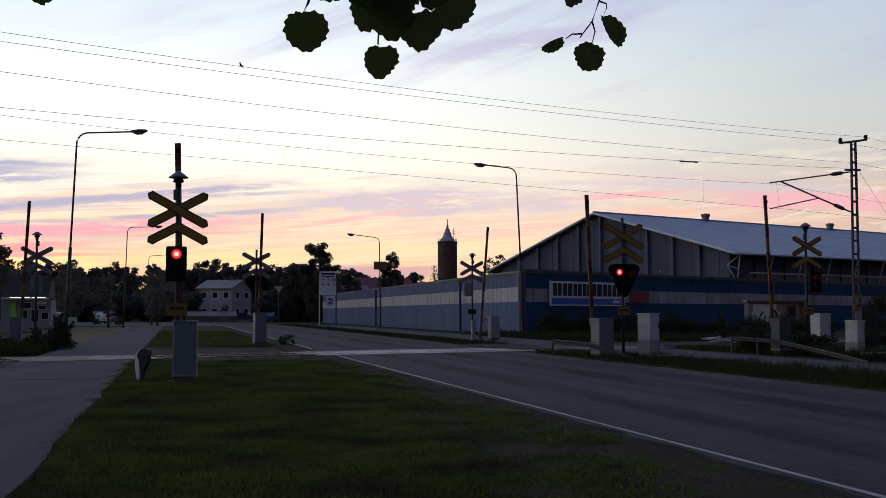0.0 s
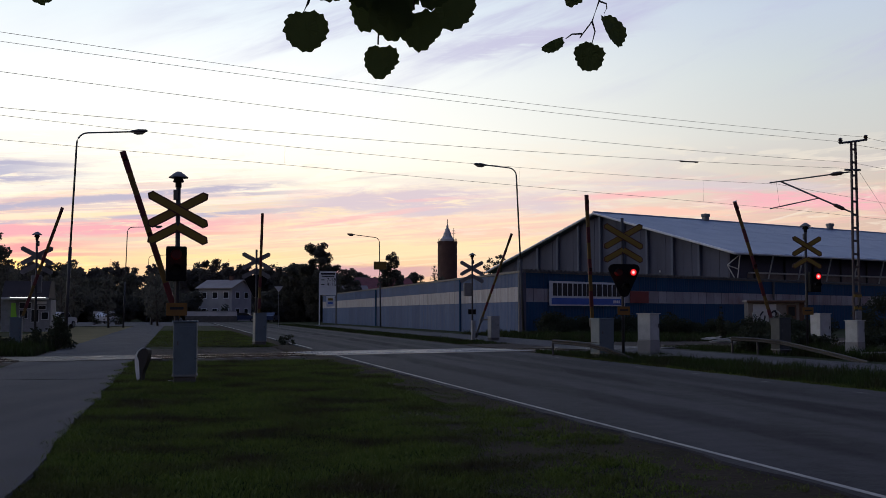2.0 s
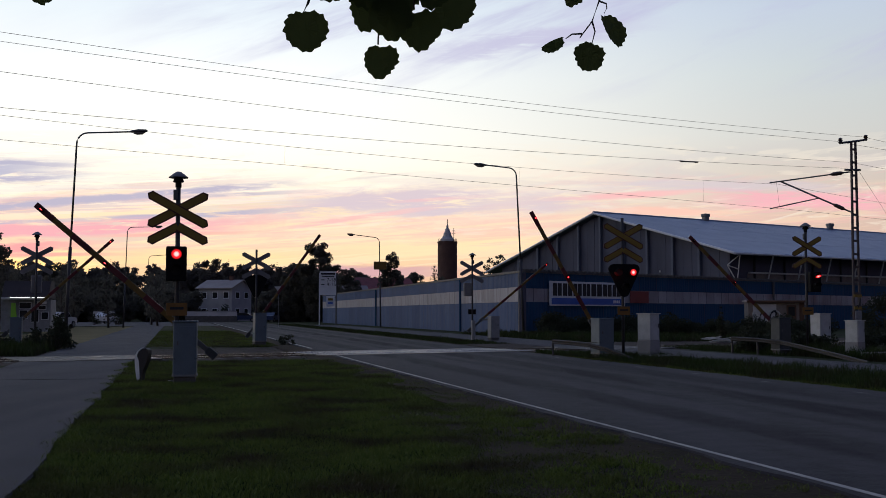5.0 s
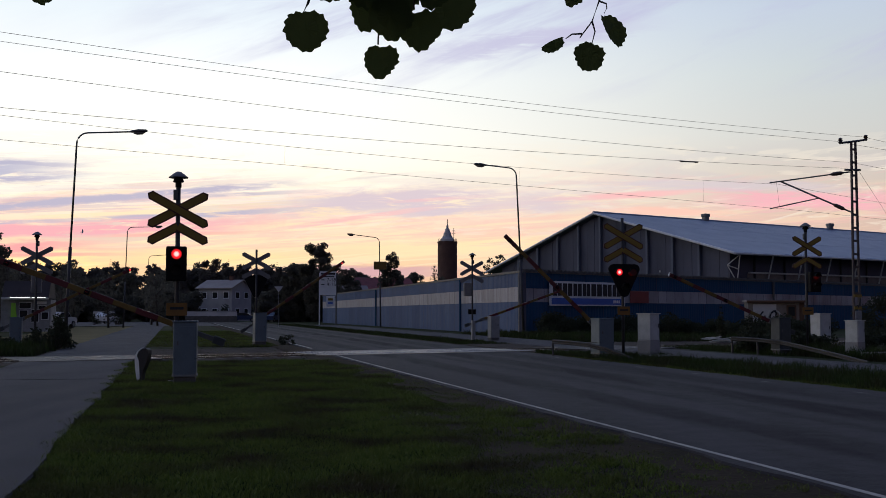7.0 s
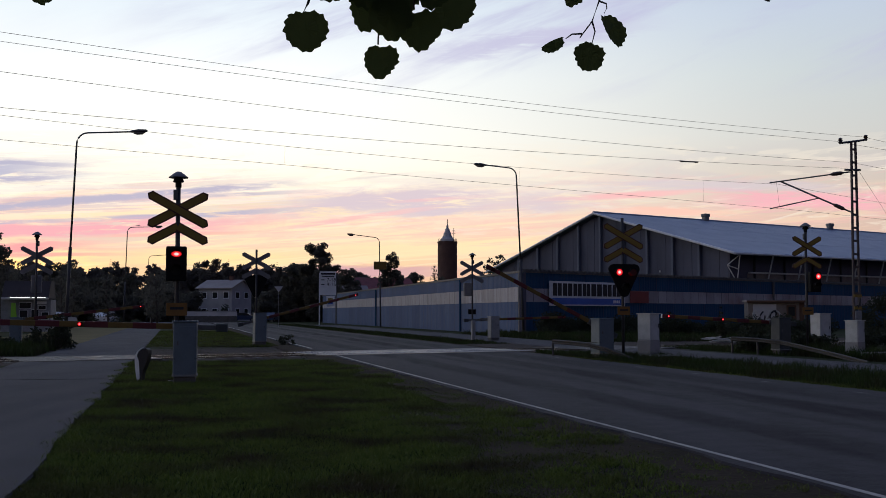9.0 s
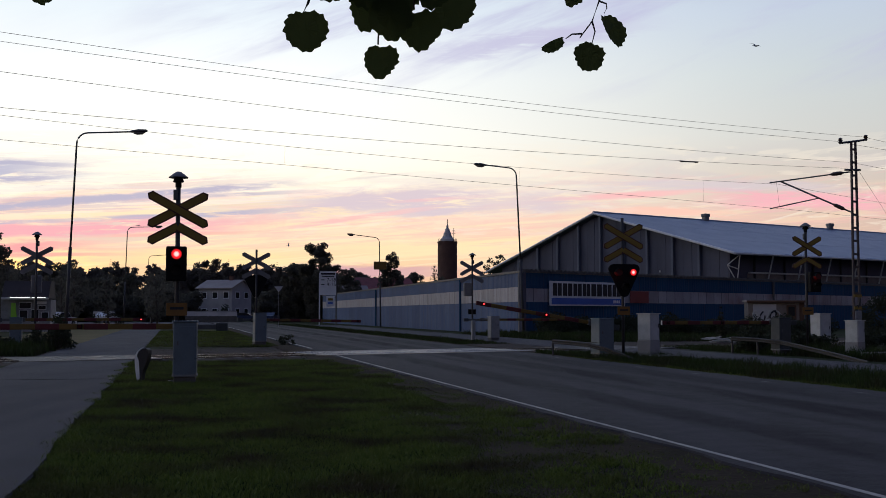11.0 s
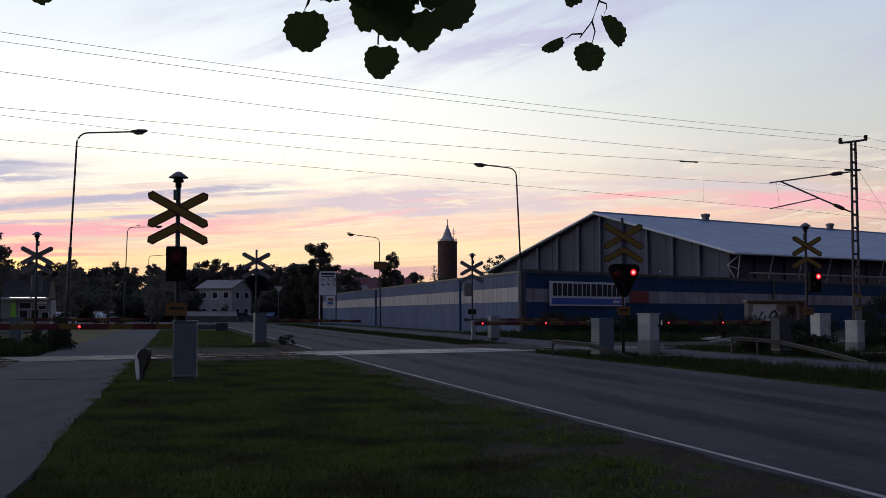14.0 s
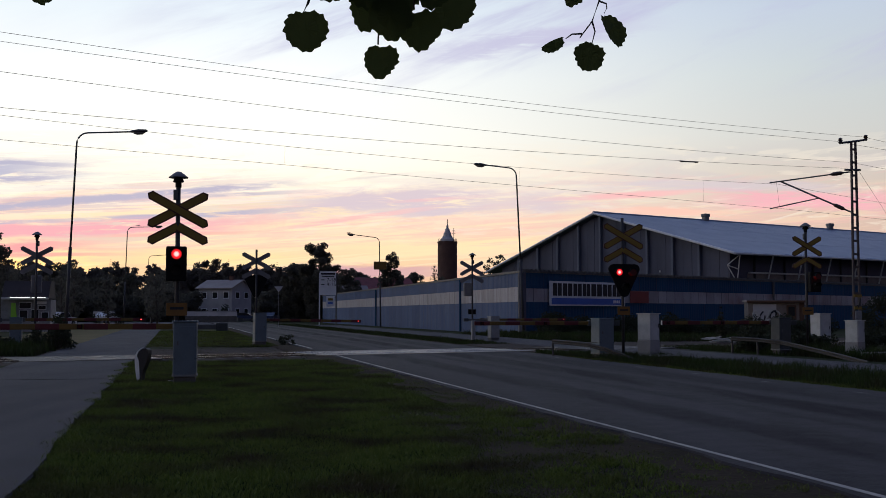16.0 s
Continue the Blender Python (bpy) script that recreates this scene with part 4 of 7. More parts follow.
def guard_rail(points, label):
    """A steel guard rail of folded sheet on posts, ramped into the ground."""
    g = thing("guard_rail", label, "guard rail", group="guard rails")
    prof = [(0, -0.07), (0.035, -0.05), (0.035, -0.025), (0, -0.007), (0, 0.007), (0.035, 0.025), (0.035, 0.05), (0, 0.07)]
    pts = [Vector(p) for p in points]
    bm = bmesh.new()
    rings = []
    for i, p in enumerate(pts):
        d = pts[min(i + 1, len(pts) - 1)] - pts[max(i - 1, 0)]
        side = Vector((d.y, -d.x, 0)).normalized()
        ring = [bm.verts.new(p + side * x + Vector((0, 0, z))) for x, z in prof]
        ring += [bm.verts.new(p + side * (x - 0.006) + Vector((0, 0, z))) for x, z in prof[::-1]]
        rings.append(ring)
    n = len(rings[0])
    for r0, r1 in zip(rings, rings[1:]):
        for k in range(n):
            bm.faces.new((r0[k], r0[(k + 1) % n], r1[(k + 1) % n], r1[k]))
    bm.faces.new(rings[0])
    bm.faces.new(rings[-1][::-1])
    bmesh.ops.recalc_face_normals(bm, faces=bm.faces[:])
    part("beam", bm, DULL_RAIL, g)
    for p in pts:
        if p.z > 0.42:
            part("post", block((0.06, 0.1, p.z + 0.16), (p.x, p.y + 0.06, (p.z - 0.16) / 2 + 0.06), bevel=0.006), DULL_RAIL, g)
    return g


guard_rail([(3.45, 34.6, 0.44), (3.9, 33.8, 0.42), (4.35, 33.0, 0.38), (4.82, 32.4, 0.25), (5.33, 31.8, 0.04), (5.55, 31.5, -0.08)], "short galvanised guard rail ramped into the verge")
guard_rail([(9.95, 38.0, 0.46), (10.55, 37.0, 0.43), (11.05, 36.0, 0.37), (11.3, 34.4, 0.24), (11.55, 32.4, 0.09), (11.75, 30.6, -0.06)], "galvanised guard rail running down beside the cycle path")


def marker_post():
    """A leaning edge post of bent plate: a white front face and a dark rounded head that hooks back."""
    m = thing("marker_post", "white and black edge marker post leaning in grass", "marker post", pose(-6.03, 22.0, -0.02, 0, 0, -8))
    side = [(0.02, -0.1), (-0.03, 0.16), (-0.055, 0.40), (-0.05, 0.50), (-0.01, 0.58), (0.07, 0.645), (0.16, 0.655), (0.205, 0.62), (0.21, 0.54), (0.19, 0.42), (0.15, 0.31), (0.09, 0.18), (0.06, -0.1)]
    part("post_body", prism(side, -0.09, 0.09, UP), SIGN_BLACK, m)
    face = [(0.012, -0.1), (-0.04, 0.16), (-0.066, 0.40), (-0.06, 0.505), (-0.016, 0.59), (0.064, 0.655), (0.075, 0.645), (0.0, 0.57), (-0.02, 0.50), (0.02, 0.40), (0.04, 0.16), (0.05, -0.1)]
    part("reflector_face", prism(face, -0.085, 0.095, UP), SIGN_WHITE, m, "white weathered front strip")


marker_post()


# ---- catenary mast and wires ----
def catenary_mast():
    m = thing("catenary_mast", "grey lattice catenary mast with cantilever arm", "catenary mast", pose(17.25, 46.0, 0, 0, 0, RAIL_TURN))
    H = 8.55
    for sx in (-1, 1):
        part("leg", tube([(sx * 0.20, 0, -0.1), (sx * 0.13, 0, H)], 0.058, 6), MAST_STEEL, m)
    z = 0.5
    while z < H - 0.2:
        w = 0.40 - 0.14 * z / H
        part("batten", block((w, 0.06, 0.09), (0, 0, z)), MAST_STEEL, m)
        z += 0.55
    part("footing", block((0.7, 0.7, 0.4), (0, 0, 0.05), bevel=0.03), CONCRETE, m)
    part("warning_band", block((0.46, 0.1, 0.12), (0, -0.03, 2.05)), SIGN_YELLOW, m, "yellow warning band")
    part("warning_band", block((0.46, 0.1, 0.12), (0, -0.03, 1.55)), SIGN_YELLOW, m, "yellow warning band")
    part("warning_plate", block((0.38, 0.03, 0.62), (0, -0.075, 1.12), bevel=0.006), WORN_PALE, m, "pale warning plate")
    part("plate_bar", block((0.05, 0.012, 0.4), (0.06, -0.097, 1.75), pose(0, 0, 0, 0, 24, 0)), SIGN_BLACK, m)
    part("crosshead", tube([(-0.85, 0, H - 0.15), (0.85, 0, H + 0.13)], 0.045, 8), DARK_STEEL, m)
    for sx in (-1, 1):
        part("crosshead_insulator", lathe([(0.03, 0), (0.10, 0.03), (0.05, 0.06), (0.10, 0.10), (0.05, 0.13), (0.10, 0.17), (0.03, 0.22)], 10, pose(sx * 0.8, 0, H - 0.01 + sx * 0.13)), CERAMIC, m)
    part("bracket", tube([(-0.55, 0, 7.30), (0.4, 0, 7.36)], 0.045, 8), DARK_STEEL, m)
    # cantilever over the track, on the mast's far side
    top_a, top_b = Vector((-0.1, 0.12, 7.26)), Vector((-1.75, 3.0, 6.99))
    low_a, low_b = Vector((-0.1, 0.12, 5.57)), Vector((-1.5, 2.6, 7.02))
    part("top_tie", tube([top_a, top_b], 0.03, 8), DARK_STEEL, m)
    part("strut", tube([low_a, low_b], 0.035, 8), DARK_STEEL, m)
    part("registration_arm", tube([Vector((-0.72, 1.22, 6.22)), Vector((-1.75, 3.0, 5.86))], 0.025, 8), DARK_STEEL, m)
    part("hanger", tube([Vector((-1.6, 2.75, 6.98)), Vector((-1.55, 2.66, 5.95))], 0.0045, 6), WIRE, m)
    for a, b in ((top_a, top_b), (low_a, low_b)):
        d = (b - a).normalized()
        pts = [a + d * (0.22 + 0.075 * i) for i in range(9)]
        part("rod_insulator", tube(pts, [0.035, 0.05, 0.085, 0.08, 0.09, 0.08, 0.085, 0.05, 0.035], 10), CERAMIC, m)


def wire(name, b, coeff, a0, a1, r, label):
    """An overhead wire along the track at offset b, its height a shallow curve of the way along."""
    c2, c1, c0 = coeff
    pts = []
    for i in range(25):
        a = a0 + (a1 - a0) * i / 24
        pts.append(rail(a, b, c2 * a * a + c1 * a + c0))
    ob = part(name, tube(pts, r, 5), WIRE)
    return tagged(ob, label, "overhead wire", "overhead wires")


catenary_mast()
WIRES = [
    ("feeder_wire", -2.9, (0.00085, -0.0012, 8.496), -32, 19.0), ("feeder_wire", -2.9, (0.0008, -0.10, 10.39), 19.0, 60),
    ("feeder_wire", -3.3, (0.00072, -0.0013, 8.183), -32, 17.2), ("feeder_wire", -3.3, (0.0006, -0.06, 9.2), 17.2, 60),
    ("feeder_wire", -2.9, (0.00086, -0.0033, 7.411), -32, 18.2), ("feeder_wire", -2.9, (0.0008, -0.09, 9.01), 18.2, 60),
    ("feeder_wire", -2.9, (0.00073, 0.0179, 6.815), -32, 18.0),
    ("messenger_wire", 0.0, (0.00094, -0.0039, 6.737), -32, 17.0), ("messenger_wire", 0.0, (0.0006, -0.09, 8.3), 17.0, 60),
    ("contact_wire", 0.0, (0.0, -0.0132, 6.10), -32, 17.0), ("contact_wire", 0.0, (0.0, -0.0248, 6.31), 17.0, 60),
]
for name, b, coeff, a0, a1 in WIRES:
    wire(name, b, coeff, a0, a1, 0.0065 if b else 0.006, "thin dark overhead wire along the railway")
for a in (-6.05, 3.3, 12.6):
    ob = part("dropper", tube([rail(a, 0, 6.10 - 0.0132 * a), rail(a, 0, 6.737 - 0.0039 * a + 0.00094 * a * a)], 0.0032, 5), WIRE)
    tagged(ob, "thin dropper wire between the overhead wires", "dropper wire", "dropper wires")
ob = part("wire_insulator", tube([rail(a, -2.9, 0.00073 * a * a + 0.0179 * a + 6.815 - 0.02) for a in (8.6, 8.7, 8.8, 9.3, 9.4, 9.5)], [0.03, 0.035, 0.024, 0.024, 0.035, 0.03], 8), CERAMIC)
tagged(ob, "dark rod insulator hanging in an overhead wire", "insulator")
ob = part("guy_wire", tube([rail(18.6, -2.9, 7.4), rail(26, -2.9, 0.0)], 0.006, 5), WIRE)
tagged(ob, "slanting guy wire of the catenary mast", "guy wire")


# ---- street lamps ----
def street_lamp(at, height, arm, direction, lean, label, box=False, rise=0.07):
    """A tapered steel pole with a bent arm and a flat lamp head; direction in degrees, lean in metres along x at the top."""
    lamp = thing("street_lamp", label, "street lamp", pose(*at), group="street lamps")
    u = Vector((math.cos(radians(direction)), math.sin(radians(direction)), 0))
    top = Vector((lean, 0, height - 0.55))
    part("pole", tube([(0, 0, -0.05), (lean * 0.45, 0, height * 0.45)], [0.085, 0.075], 10), POLE_STEEL, lamp, smooth=True)
    pts = [Vector((lean * 0.45, 0, height * 0.45)), top]
    for k in range(1, 7):
        a = k * math.pi / 12
        pts.append(top + u * 0.5 * (1 - math.cos(a)) + Vector((0, 0, 0.5 * math.sin(a))))
    end = top + u * arm + Vector((0, 0, 0.55 + rise))
    pts.append(end)
    part("arm", tube(pts, [0.05, 0.045] + [0.036] * (len(pts) - 2), 8), DARK_STEEL, lamp, smooth=True)
    turn = Matrix.Translation(end) @ pose(0, 0, 0, 0, -4 - 12 * rise, direction)
    bm = tube([(-0.05, 0, 0), (0.05, 0, 0.01), (0.35, 0, 0.02), (0.7, 0, 0.0), (0.78, 0, -0.01)], [0.04, 0.09, 0.15, 0.12, 0.03], 12)
    bm.transform(turn @ Matrix.Diagonal((1, 1, 0.6, 1)))
    part("lamp_head", bm, DARK_STEEL, lamp, "dark unlit lamp head", smooth=True)
    bm = tube([(0.15, 0, -0.05), (0.3, 0, -0.07), (0.55, 0, -0.07), (0.68, 0, -0.04)], [0.05, 0.09, 0.09, 0.03], 10)
    bm.transform(turn)
    part("glass_bowl", bm, SIGN_BACK, lamp, smooth=True)
    if box:
        part("sign_box", block((1.25, 0.22, 0.78), (-0.05, -0.2, 6.0), bevel=0.02), BOOM_YELLOW, lamp, "dull yellow box sign")
    return lamp


street_lamp((-17.1, 50, 0), 9.62, 2.4, 4, 0.36, "tall steel street lamp with dark unlit head", rise=0.02)
street_lamp((4.75, 65, 0), 10.0, 1.75, 180, -0.40, "tall steel street lamp leaning beside the blue wall", rise=0.1)
street_lamp((-6.1, 108, 0), 8.83, 2.4, 180, -0.15, "distant street lamp with a yellow box sign", box=True, rise=0.2)
street_lamp((-30.4, 105, 0), 9.6, 2.5, 5, 0.25, "distant street lamp beside the cycle path", rise=0.0)
street_lamp((-44.3, 165, 0), 10.0, 2.4, 5, 0.2, "distant street lamp beside the cycle path")


# ---- blue sheet-metal wall ----
WALL_C = Vector((5.04, 70.0))
WALL_L, WALL_R = Vector((-0.2365, 0.9716)), Vector((0.719, 0.695))


def ribbed(origin, along, out, a0, a1, z0, z1, pitch=0.25, depth=0.04):
    """A sheet with upright ribs and a thin return at the top, from a0 to a1 along the wall."""
    bm = bmesh.new()
    prev = None
    a = a0
    prof = [(0, 0), (0.35, 0), (0.5, 1), (0.85, 1)]
    marks = []
    while a < a1 - 1e-6:
        for f, o in prof:
            p = a + f * pitch
            if p < a1:
                marks.append((p, o * depth))
        a += pitch
    marks.append((a1, 0))
    for p, o in marks:
        q = origin + along * p + out * o
        cur = (bm.verts.new((q.x, q.y, z0)), bm.verts.new((q.x, q.y, z1)))
        if prev:
            bm.faces.new((prev[0], cur[0], cur[1], prev[1]))
        prev = cur
    return bm


def blue_wall(name, along, length, bands, out, panel):
    w = thing(name, "long sheet-metal wall in blue and white bands", "wall", kind="structure")
    q = WALL_C + along * length
    inn = -out
    pts = [WALL_C + inn * 0.03, q + inn * 0.03, q + inn * 0.25, WALL_C + inn * 0.25]
    part("wall_core", prism([(p.x, p.y) for p in pts], -0.1, 3.9), DARK_HALL, w)
    for k, (z0, z1, mat) in enumerate(bands):
        n = round(length / (panel[1] if k == 1 else panel[0]))
        for i in range(n):
            a0, a1 = i * length / n + 0.02, (i + 1) * length / n - 0.02
            part("sheet", ribbed(WALL_C, along, out, a0, a1, z0, z1, pitch=0.3, depth=0.02), mat, w)
    cap = [WALL_C + out * 0.10, q + out * 0.10, q + inn * 0.3, WALL_C + inn * 0.3]
    part("coping", prism([(p.x, p.y) for p in cap], 3.92, 4.06), DARK_STEEL, w)
    if out.x > 0:
        part("corrugated_edge", ribbed(WALL_C, along, out * 1.0, 0, length, 4.0, 4.15, pitch=0.42, depth=0.14), DARK_STEEL, w, "corrugated top edge")
    return w


OUT_L = Vector((-0.9716, -0.2365))
OUT_R = Vector((0.695, -0.719))
# the road side's blue is paler than the rail side's
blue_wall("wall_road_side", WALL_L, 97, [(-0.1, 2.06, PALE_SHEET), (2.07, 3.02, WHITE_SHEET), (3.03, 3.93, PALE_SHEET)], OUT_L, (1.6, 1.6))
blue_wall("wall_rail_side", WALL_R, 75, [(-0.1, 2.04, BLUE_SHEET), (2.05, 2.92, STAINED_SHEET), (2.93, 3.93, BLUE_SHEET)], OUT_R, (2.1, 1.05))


def on_wall(a, o, z):
    p = WALL_C + WALL_R * a + OUT_R * o
    return Vector((p.x, p.y, z))


def company_sign():
    """White board with dark letter-like bars and a blue band, on the wall."""
    base = on_wall(6.5, 0.14, 0)
    turn = math.degrees(math.atan2(WALL_R.y, WALL_R.x))
    sg = thing("company_sign", "white sign board with black lettering and a blue band", "sign", pose(base.x, base.y, 0, 0, 0, turn))
    part("board", block((8.1, 0.06, 1.62), (0, 0, 2.63), bevel=0.01), SIGN_WHITE, sg)
    part("blue_band", block((7.7, 0.02, 0.42), (0, -0.04, 2.12)), SIGN_BLUE, sg)
    # plain black bars in the place of the name
    x = -3.72
    for w in (0.86, 0.92, 0.84, 0.74, 1.12, 0.92, 0.86):
        for k in (0, 1):
            part("name_bar", prism([(0, 0), (w * 0.45, 0), (w * 0.45, 0.82), (0, 0.82)], 0, 0.02, pose(x + k * w * 0.56, -0.035, 2.48) @ UP), SIGN_BLACK, sg)
        x += w + 0.16
    for i in range(4):
        part("figure_bar", block((0.14, 0.012, 0.2), (2.75 + i * 0.2, -0.056, 2.12)), SIGN_WHITE, sg)


company_sign()
for along, out, a, mat in ((WALL_L, OUT_L, 15.25, BLUE_SHEET), (WALL_L, OUT_L, 51.8, BLUE_SHEET), (WALL_L, OUT_L, 0.25, GALV), (WALL_R, OUT_R, 31.0, DARK_STEEL)):
    p = WALL_C + along * a + out * 0.13
    dp = part("downpipe", tube([(p.x, p.y, -0.05), (p.x, p.y, 3.9)], 0.09, 8), mat)
    tagged(dp, "rain pipe fixed to the sheet-metal wall", "downpipe", "downpipes")
red = part("red_sign", block((2.2, 0.04, 0.84), bevel=0.01), RED_SHEET)
red.matrix_basis = Matrix.Translation(on_wall(12.35, 0.10, 2.48)) @ pose(0, 0, 0, 0, 0, 44)
tagged(red, "small red sheet sign on the blue wall", "sign")


# ---- warehouse behind the wall ----
# the eave's near corner, the way along the roof and the way along the gable
WH_C, WH_U, WH_G = Vector((27.16, 102.5)), Vector((0.812, 0.583)), Vector((-0.583, 0.812))
WH_LEN, HALF, EAVE, FAR_EAVE, RIDGE = 90.0, 18.83, 7.05, 6.37, 12.15


def warehouse():
    wh = thing("warehouse", "large warehouse with white sheet roof and grey gable", "warehouse")

    def P(u, g, z):
        p = WH_C + WH_U * u + WH_G * g
        return (p.x, p.y, z)

    def roof_z(g):
        return EAVE + (RIDGE - EAVE) * g / HALF if g < HALF else RIDGE - (RIDGE - FAR_EAVE) * (g - HALF) / HALF

    def poly(name, pts, mat, thick, direction, label=""):
        bm = bmesh.new()
        a = [bm.verts.new(p) for p in pts]
        b = [bm.verts.new(Vector(p) + direction * thick) for p in pts]
        n = len(a)
        bm.faces.new(a)
        bm.faces.new(b[::-1])
        for i in range(n):
            bm.faces.new((a[i], a[(i + 1) % n], b[(i + 1) % n], b[i]))
        bmesh.ops.recalc_face_normals(bm, faces=bm.faces[:])
        return part(name, bm, mat, wh, label)

    inward = Vector((WH_U.x, WH_U.y, 0))
    edges = [1.24 + 3.42 * i for i in range(11)]
    for i, (g0, g1) in enumerate(zip(edges, edges[1:])):
        # each bay is clad in three upright sheets with a shallow step between them
        for k in range(3):
            a, b = lerp(g0, g1, k / 3) + 0.015, lerp(g0, g1, (k + 1) / 3) - 0.015
            pts = [P(0.7 - 0.02 * (k == 1), a, -0.1), P(0.7 - 0.02 * (k == 1), b, -0.1), P(0.7 - 0.02 * (k == 1), b, roof_z(b) - 0.3)]
            if a < HALF < b:
                pts.append(P(0.7 - 0.02 * (k == 1), HALF, RIDGE - 0.3))
            pts.append(P(0.7 - 0.02 * (k == 1), a, roof_z(a) - 0.3))
            poly("gable_panel", pts, GABLE_SHEET, 0.2, inward)
        if i:
            poly("gable_post", [P(0.32, g0 - 0.13, -0.1), P(0.32, g0 + 0.13, -0.1), P(0.32, g0 + 0.13, roof_z(g0 + 0.13) - 0.3), P(0.32, g0 - 0.13, roof_z(g0 - 0.13) - 0.3)], POST_SHEET, 0.33, inward, "pale cladding post")
    poly("corner_post", [P(0.5, 1.0, -0.1), P(0.5, 1.24, -0.1), P(0.5, 1.24, roof_z(1.2) - 0.3), P(0.5, 1.0, roof_z(1.0) - 0.3)], DARK_HALL, 0.4, inward)
    down = Vector((0, 0, -1))
    poly("roof", [P(0, 0, EAVE), P(WH_LEN, 0, EAVE), P(WH_LEN, HALF, RIDGE), P(0, HALF, RIDGE)], ROOF_SHEET, 0.16, down, "white sheet-metal roof slope")
    poly("roof", [P(0, 2 * HALF, FAR_EAVE), P(0, HALF, RIDGE), P(WH_LEN, HALF, RIDGE), P(WH_LEN, 2 * HALF, FAR_EAVE)], ROOF_SHEET, 0.16, down, "white sheet-metal roof slope")
    for i in range(1, 82):
        u = i * 1.1
        poly("roof_seam", [P(u, 0.05, EAVE + 0.008), P(u + 0.035, 0.05, EAVE + 0.008), P(u + 0.035, HALF, RIDGE + 0.008), P(u, HALF, RIDGE + 0.008)], ROOF_SHEET, 0.02, down)
    for g in (6.2, 12.4):
        poly("roof_lap", [P(0.02, g, roof_z(g) + 0.012), P(WH_LEN, g, roof_z(g) + 0.012), P(WH_LEN, g + 0.12, roof_z(g + 0.12) + 0.012), P(0.02, g + 0.12, roof_z(g + 0.12) + 0.012)], ROOF_SHEET, 0.01, down)
    part("ridge_cap", tube([P(-0.1, HALF, RIDGE + 0.0), P(WH_LEN, HALF, RIDGE + 0.0)], 0.13, 8), ROOF_SHEET, wh)
    part("verge_board", tube([P(-0.06, -0.05, EAVE - 0.12), P(-0.06, HALF, RIDGE - 0.12), P(-0.06, 2 * HALF, FAR_EAVE - 0.12)], 0.13, 6), SIGN_WHITE, wh, "pale roof edge board")
    part("gutter", tube([P(-0.1, -0.1, EAVE - 0.14), P(WH_LEN, -0.1, EAVE - 0.14)], 0.11, 8), SIGN_WHITE, wh, "pale gutter")
    # long side: dark wall set back under the eave, a pale rail with a grey plinth below it, slanting brackets
    out = Vector((-WH_G.x, -WH_G.y, 0))
    poly("side_wall", [P(1.1, 1.5, -0.1), P(WH_LEN, 1.5, -0.1), P(WH_LEN, 1.5, roof_z(1.5) - 0.25), P(1.1, 1.5, roof_z(1.5) - 0.25)], DARK_HALL, 0.25, -out)
    poly("wall_plinth", [P(3.6, 1.4, -0.1), P(WH_LEN, 1.4, -0.1), P(WH_LEN, 1.4, 5.14), P(3.6, 1.4, 5.14)], HUT_PLASTER, 0.08, -out, "grey plinth wall")
    poly("wall_rail", [P(3.6, 1.2, 5.15), P(WH_LEN, 1.2, 5.15), P(WH_LEN, 1.2, 5.3), P(3.6, 1.2, 5.3)], CABINET_PALE, 0.2, -out, "pale rail")
    for i in range(18):
        u = 5.78 + i * 4.6
        part("eave_bracket", tube([P(u, 0.1, EAVE - 0.2), P(u - 0.1, 0.75, 4.2)], 0.075, 6), CABINET_PALE, wh)
        part("side_post", block((0.16, 0.16, 6.9), m=pose(0, 0, 0, 0, 0, 36), at=P(u - 1.3, 1.3, 3.45)), SIGN_BLACK, wh)
    # braced bracket at the corner
    a, b, c, d = P(0.9, 0.1, EAVE - 0.2), P(0.8, 0.4, 4.2), P(0.1, 0.95, 5.85), P(0.86, 0.22, 5.45)
    for q0, q1 in ((a, b), (a, c), (c, d), (c, b)):
        part("corner_brace", tube([q0, q1], 0.055, 6), CABINET_PALE, wh)
    part("wall_lamp", lathe([(0.0, 0.1), (0.1, 0.06), (0.1, -0.1), (0, -0.12)], 10, Matrix.Translation(P(0.55, 9.9, 5.55))), CABINET_PALE, wh, "small pale wall lamp")
    for u in (17.8, 41.7):
        part("roof_vent", lathe([(0.42, 0), (0.42, 0.75), (0.52, 0.78), (0.52, 1.1), (0, 1.18)], 16, Matrix.Translation(P(u, HALF, RIDGE - 0.35))), GALV, wh, "round grey roof ventilator", smooth=False)


warehouse()


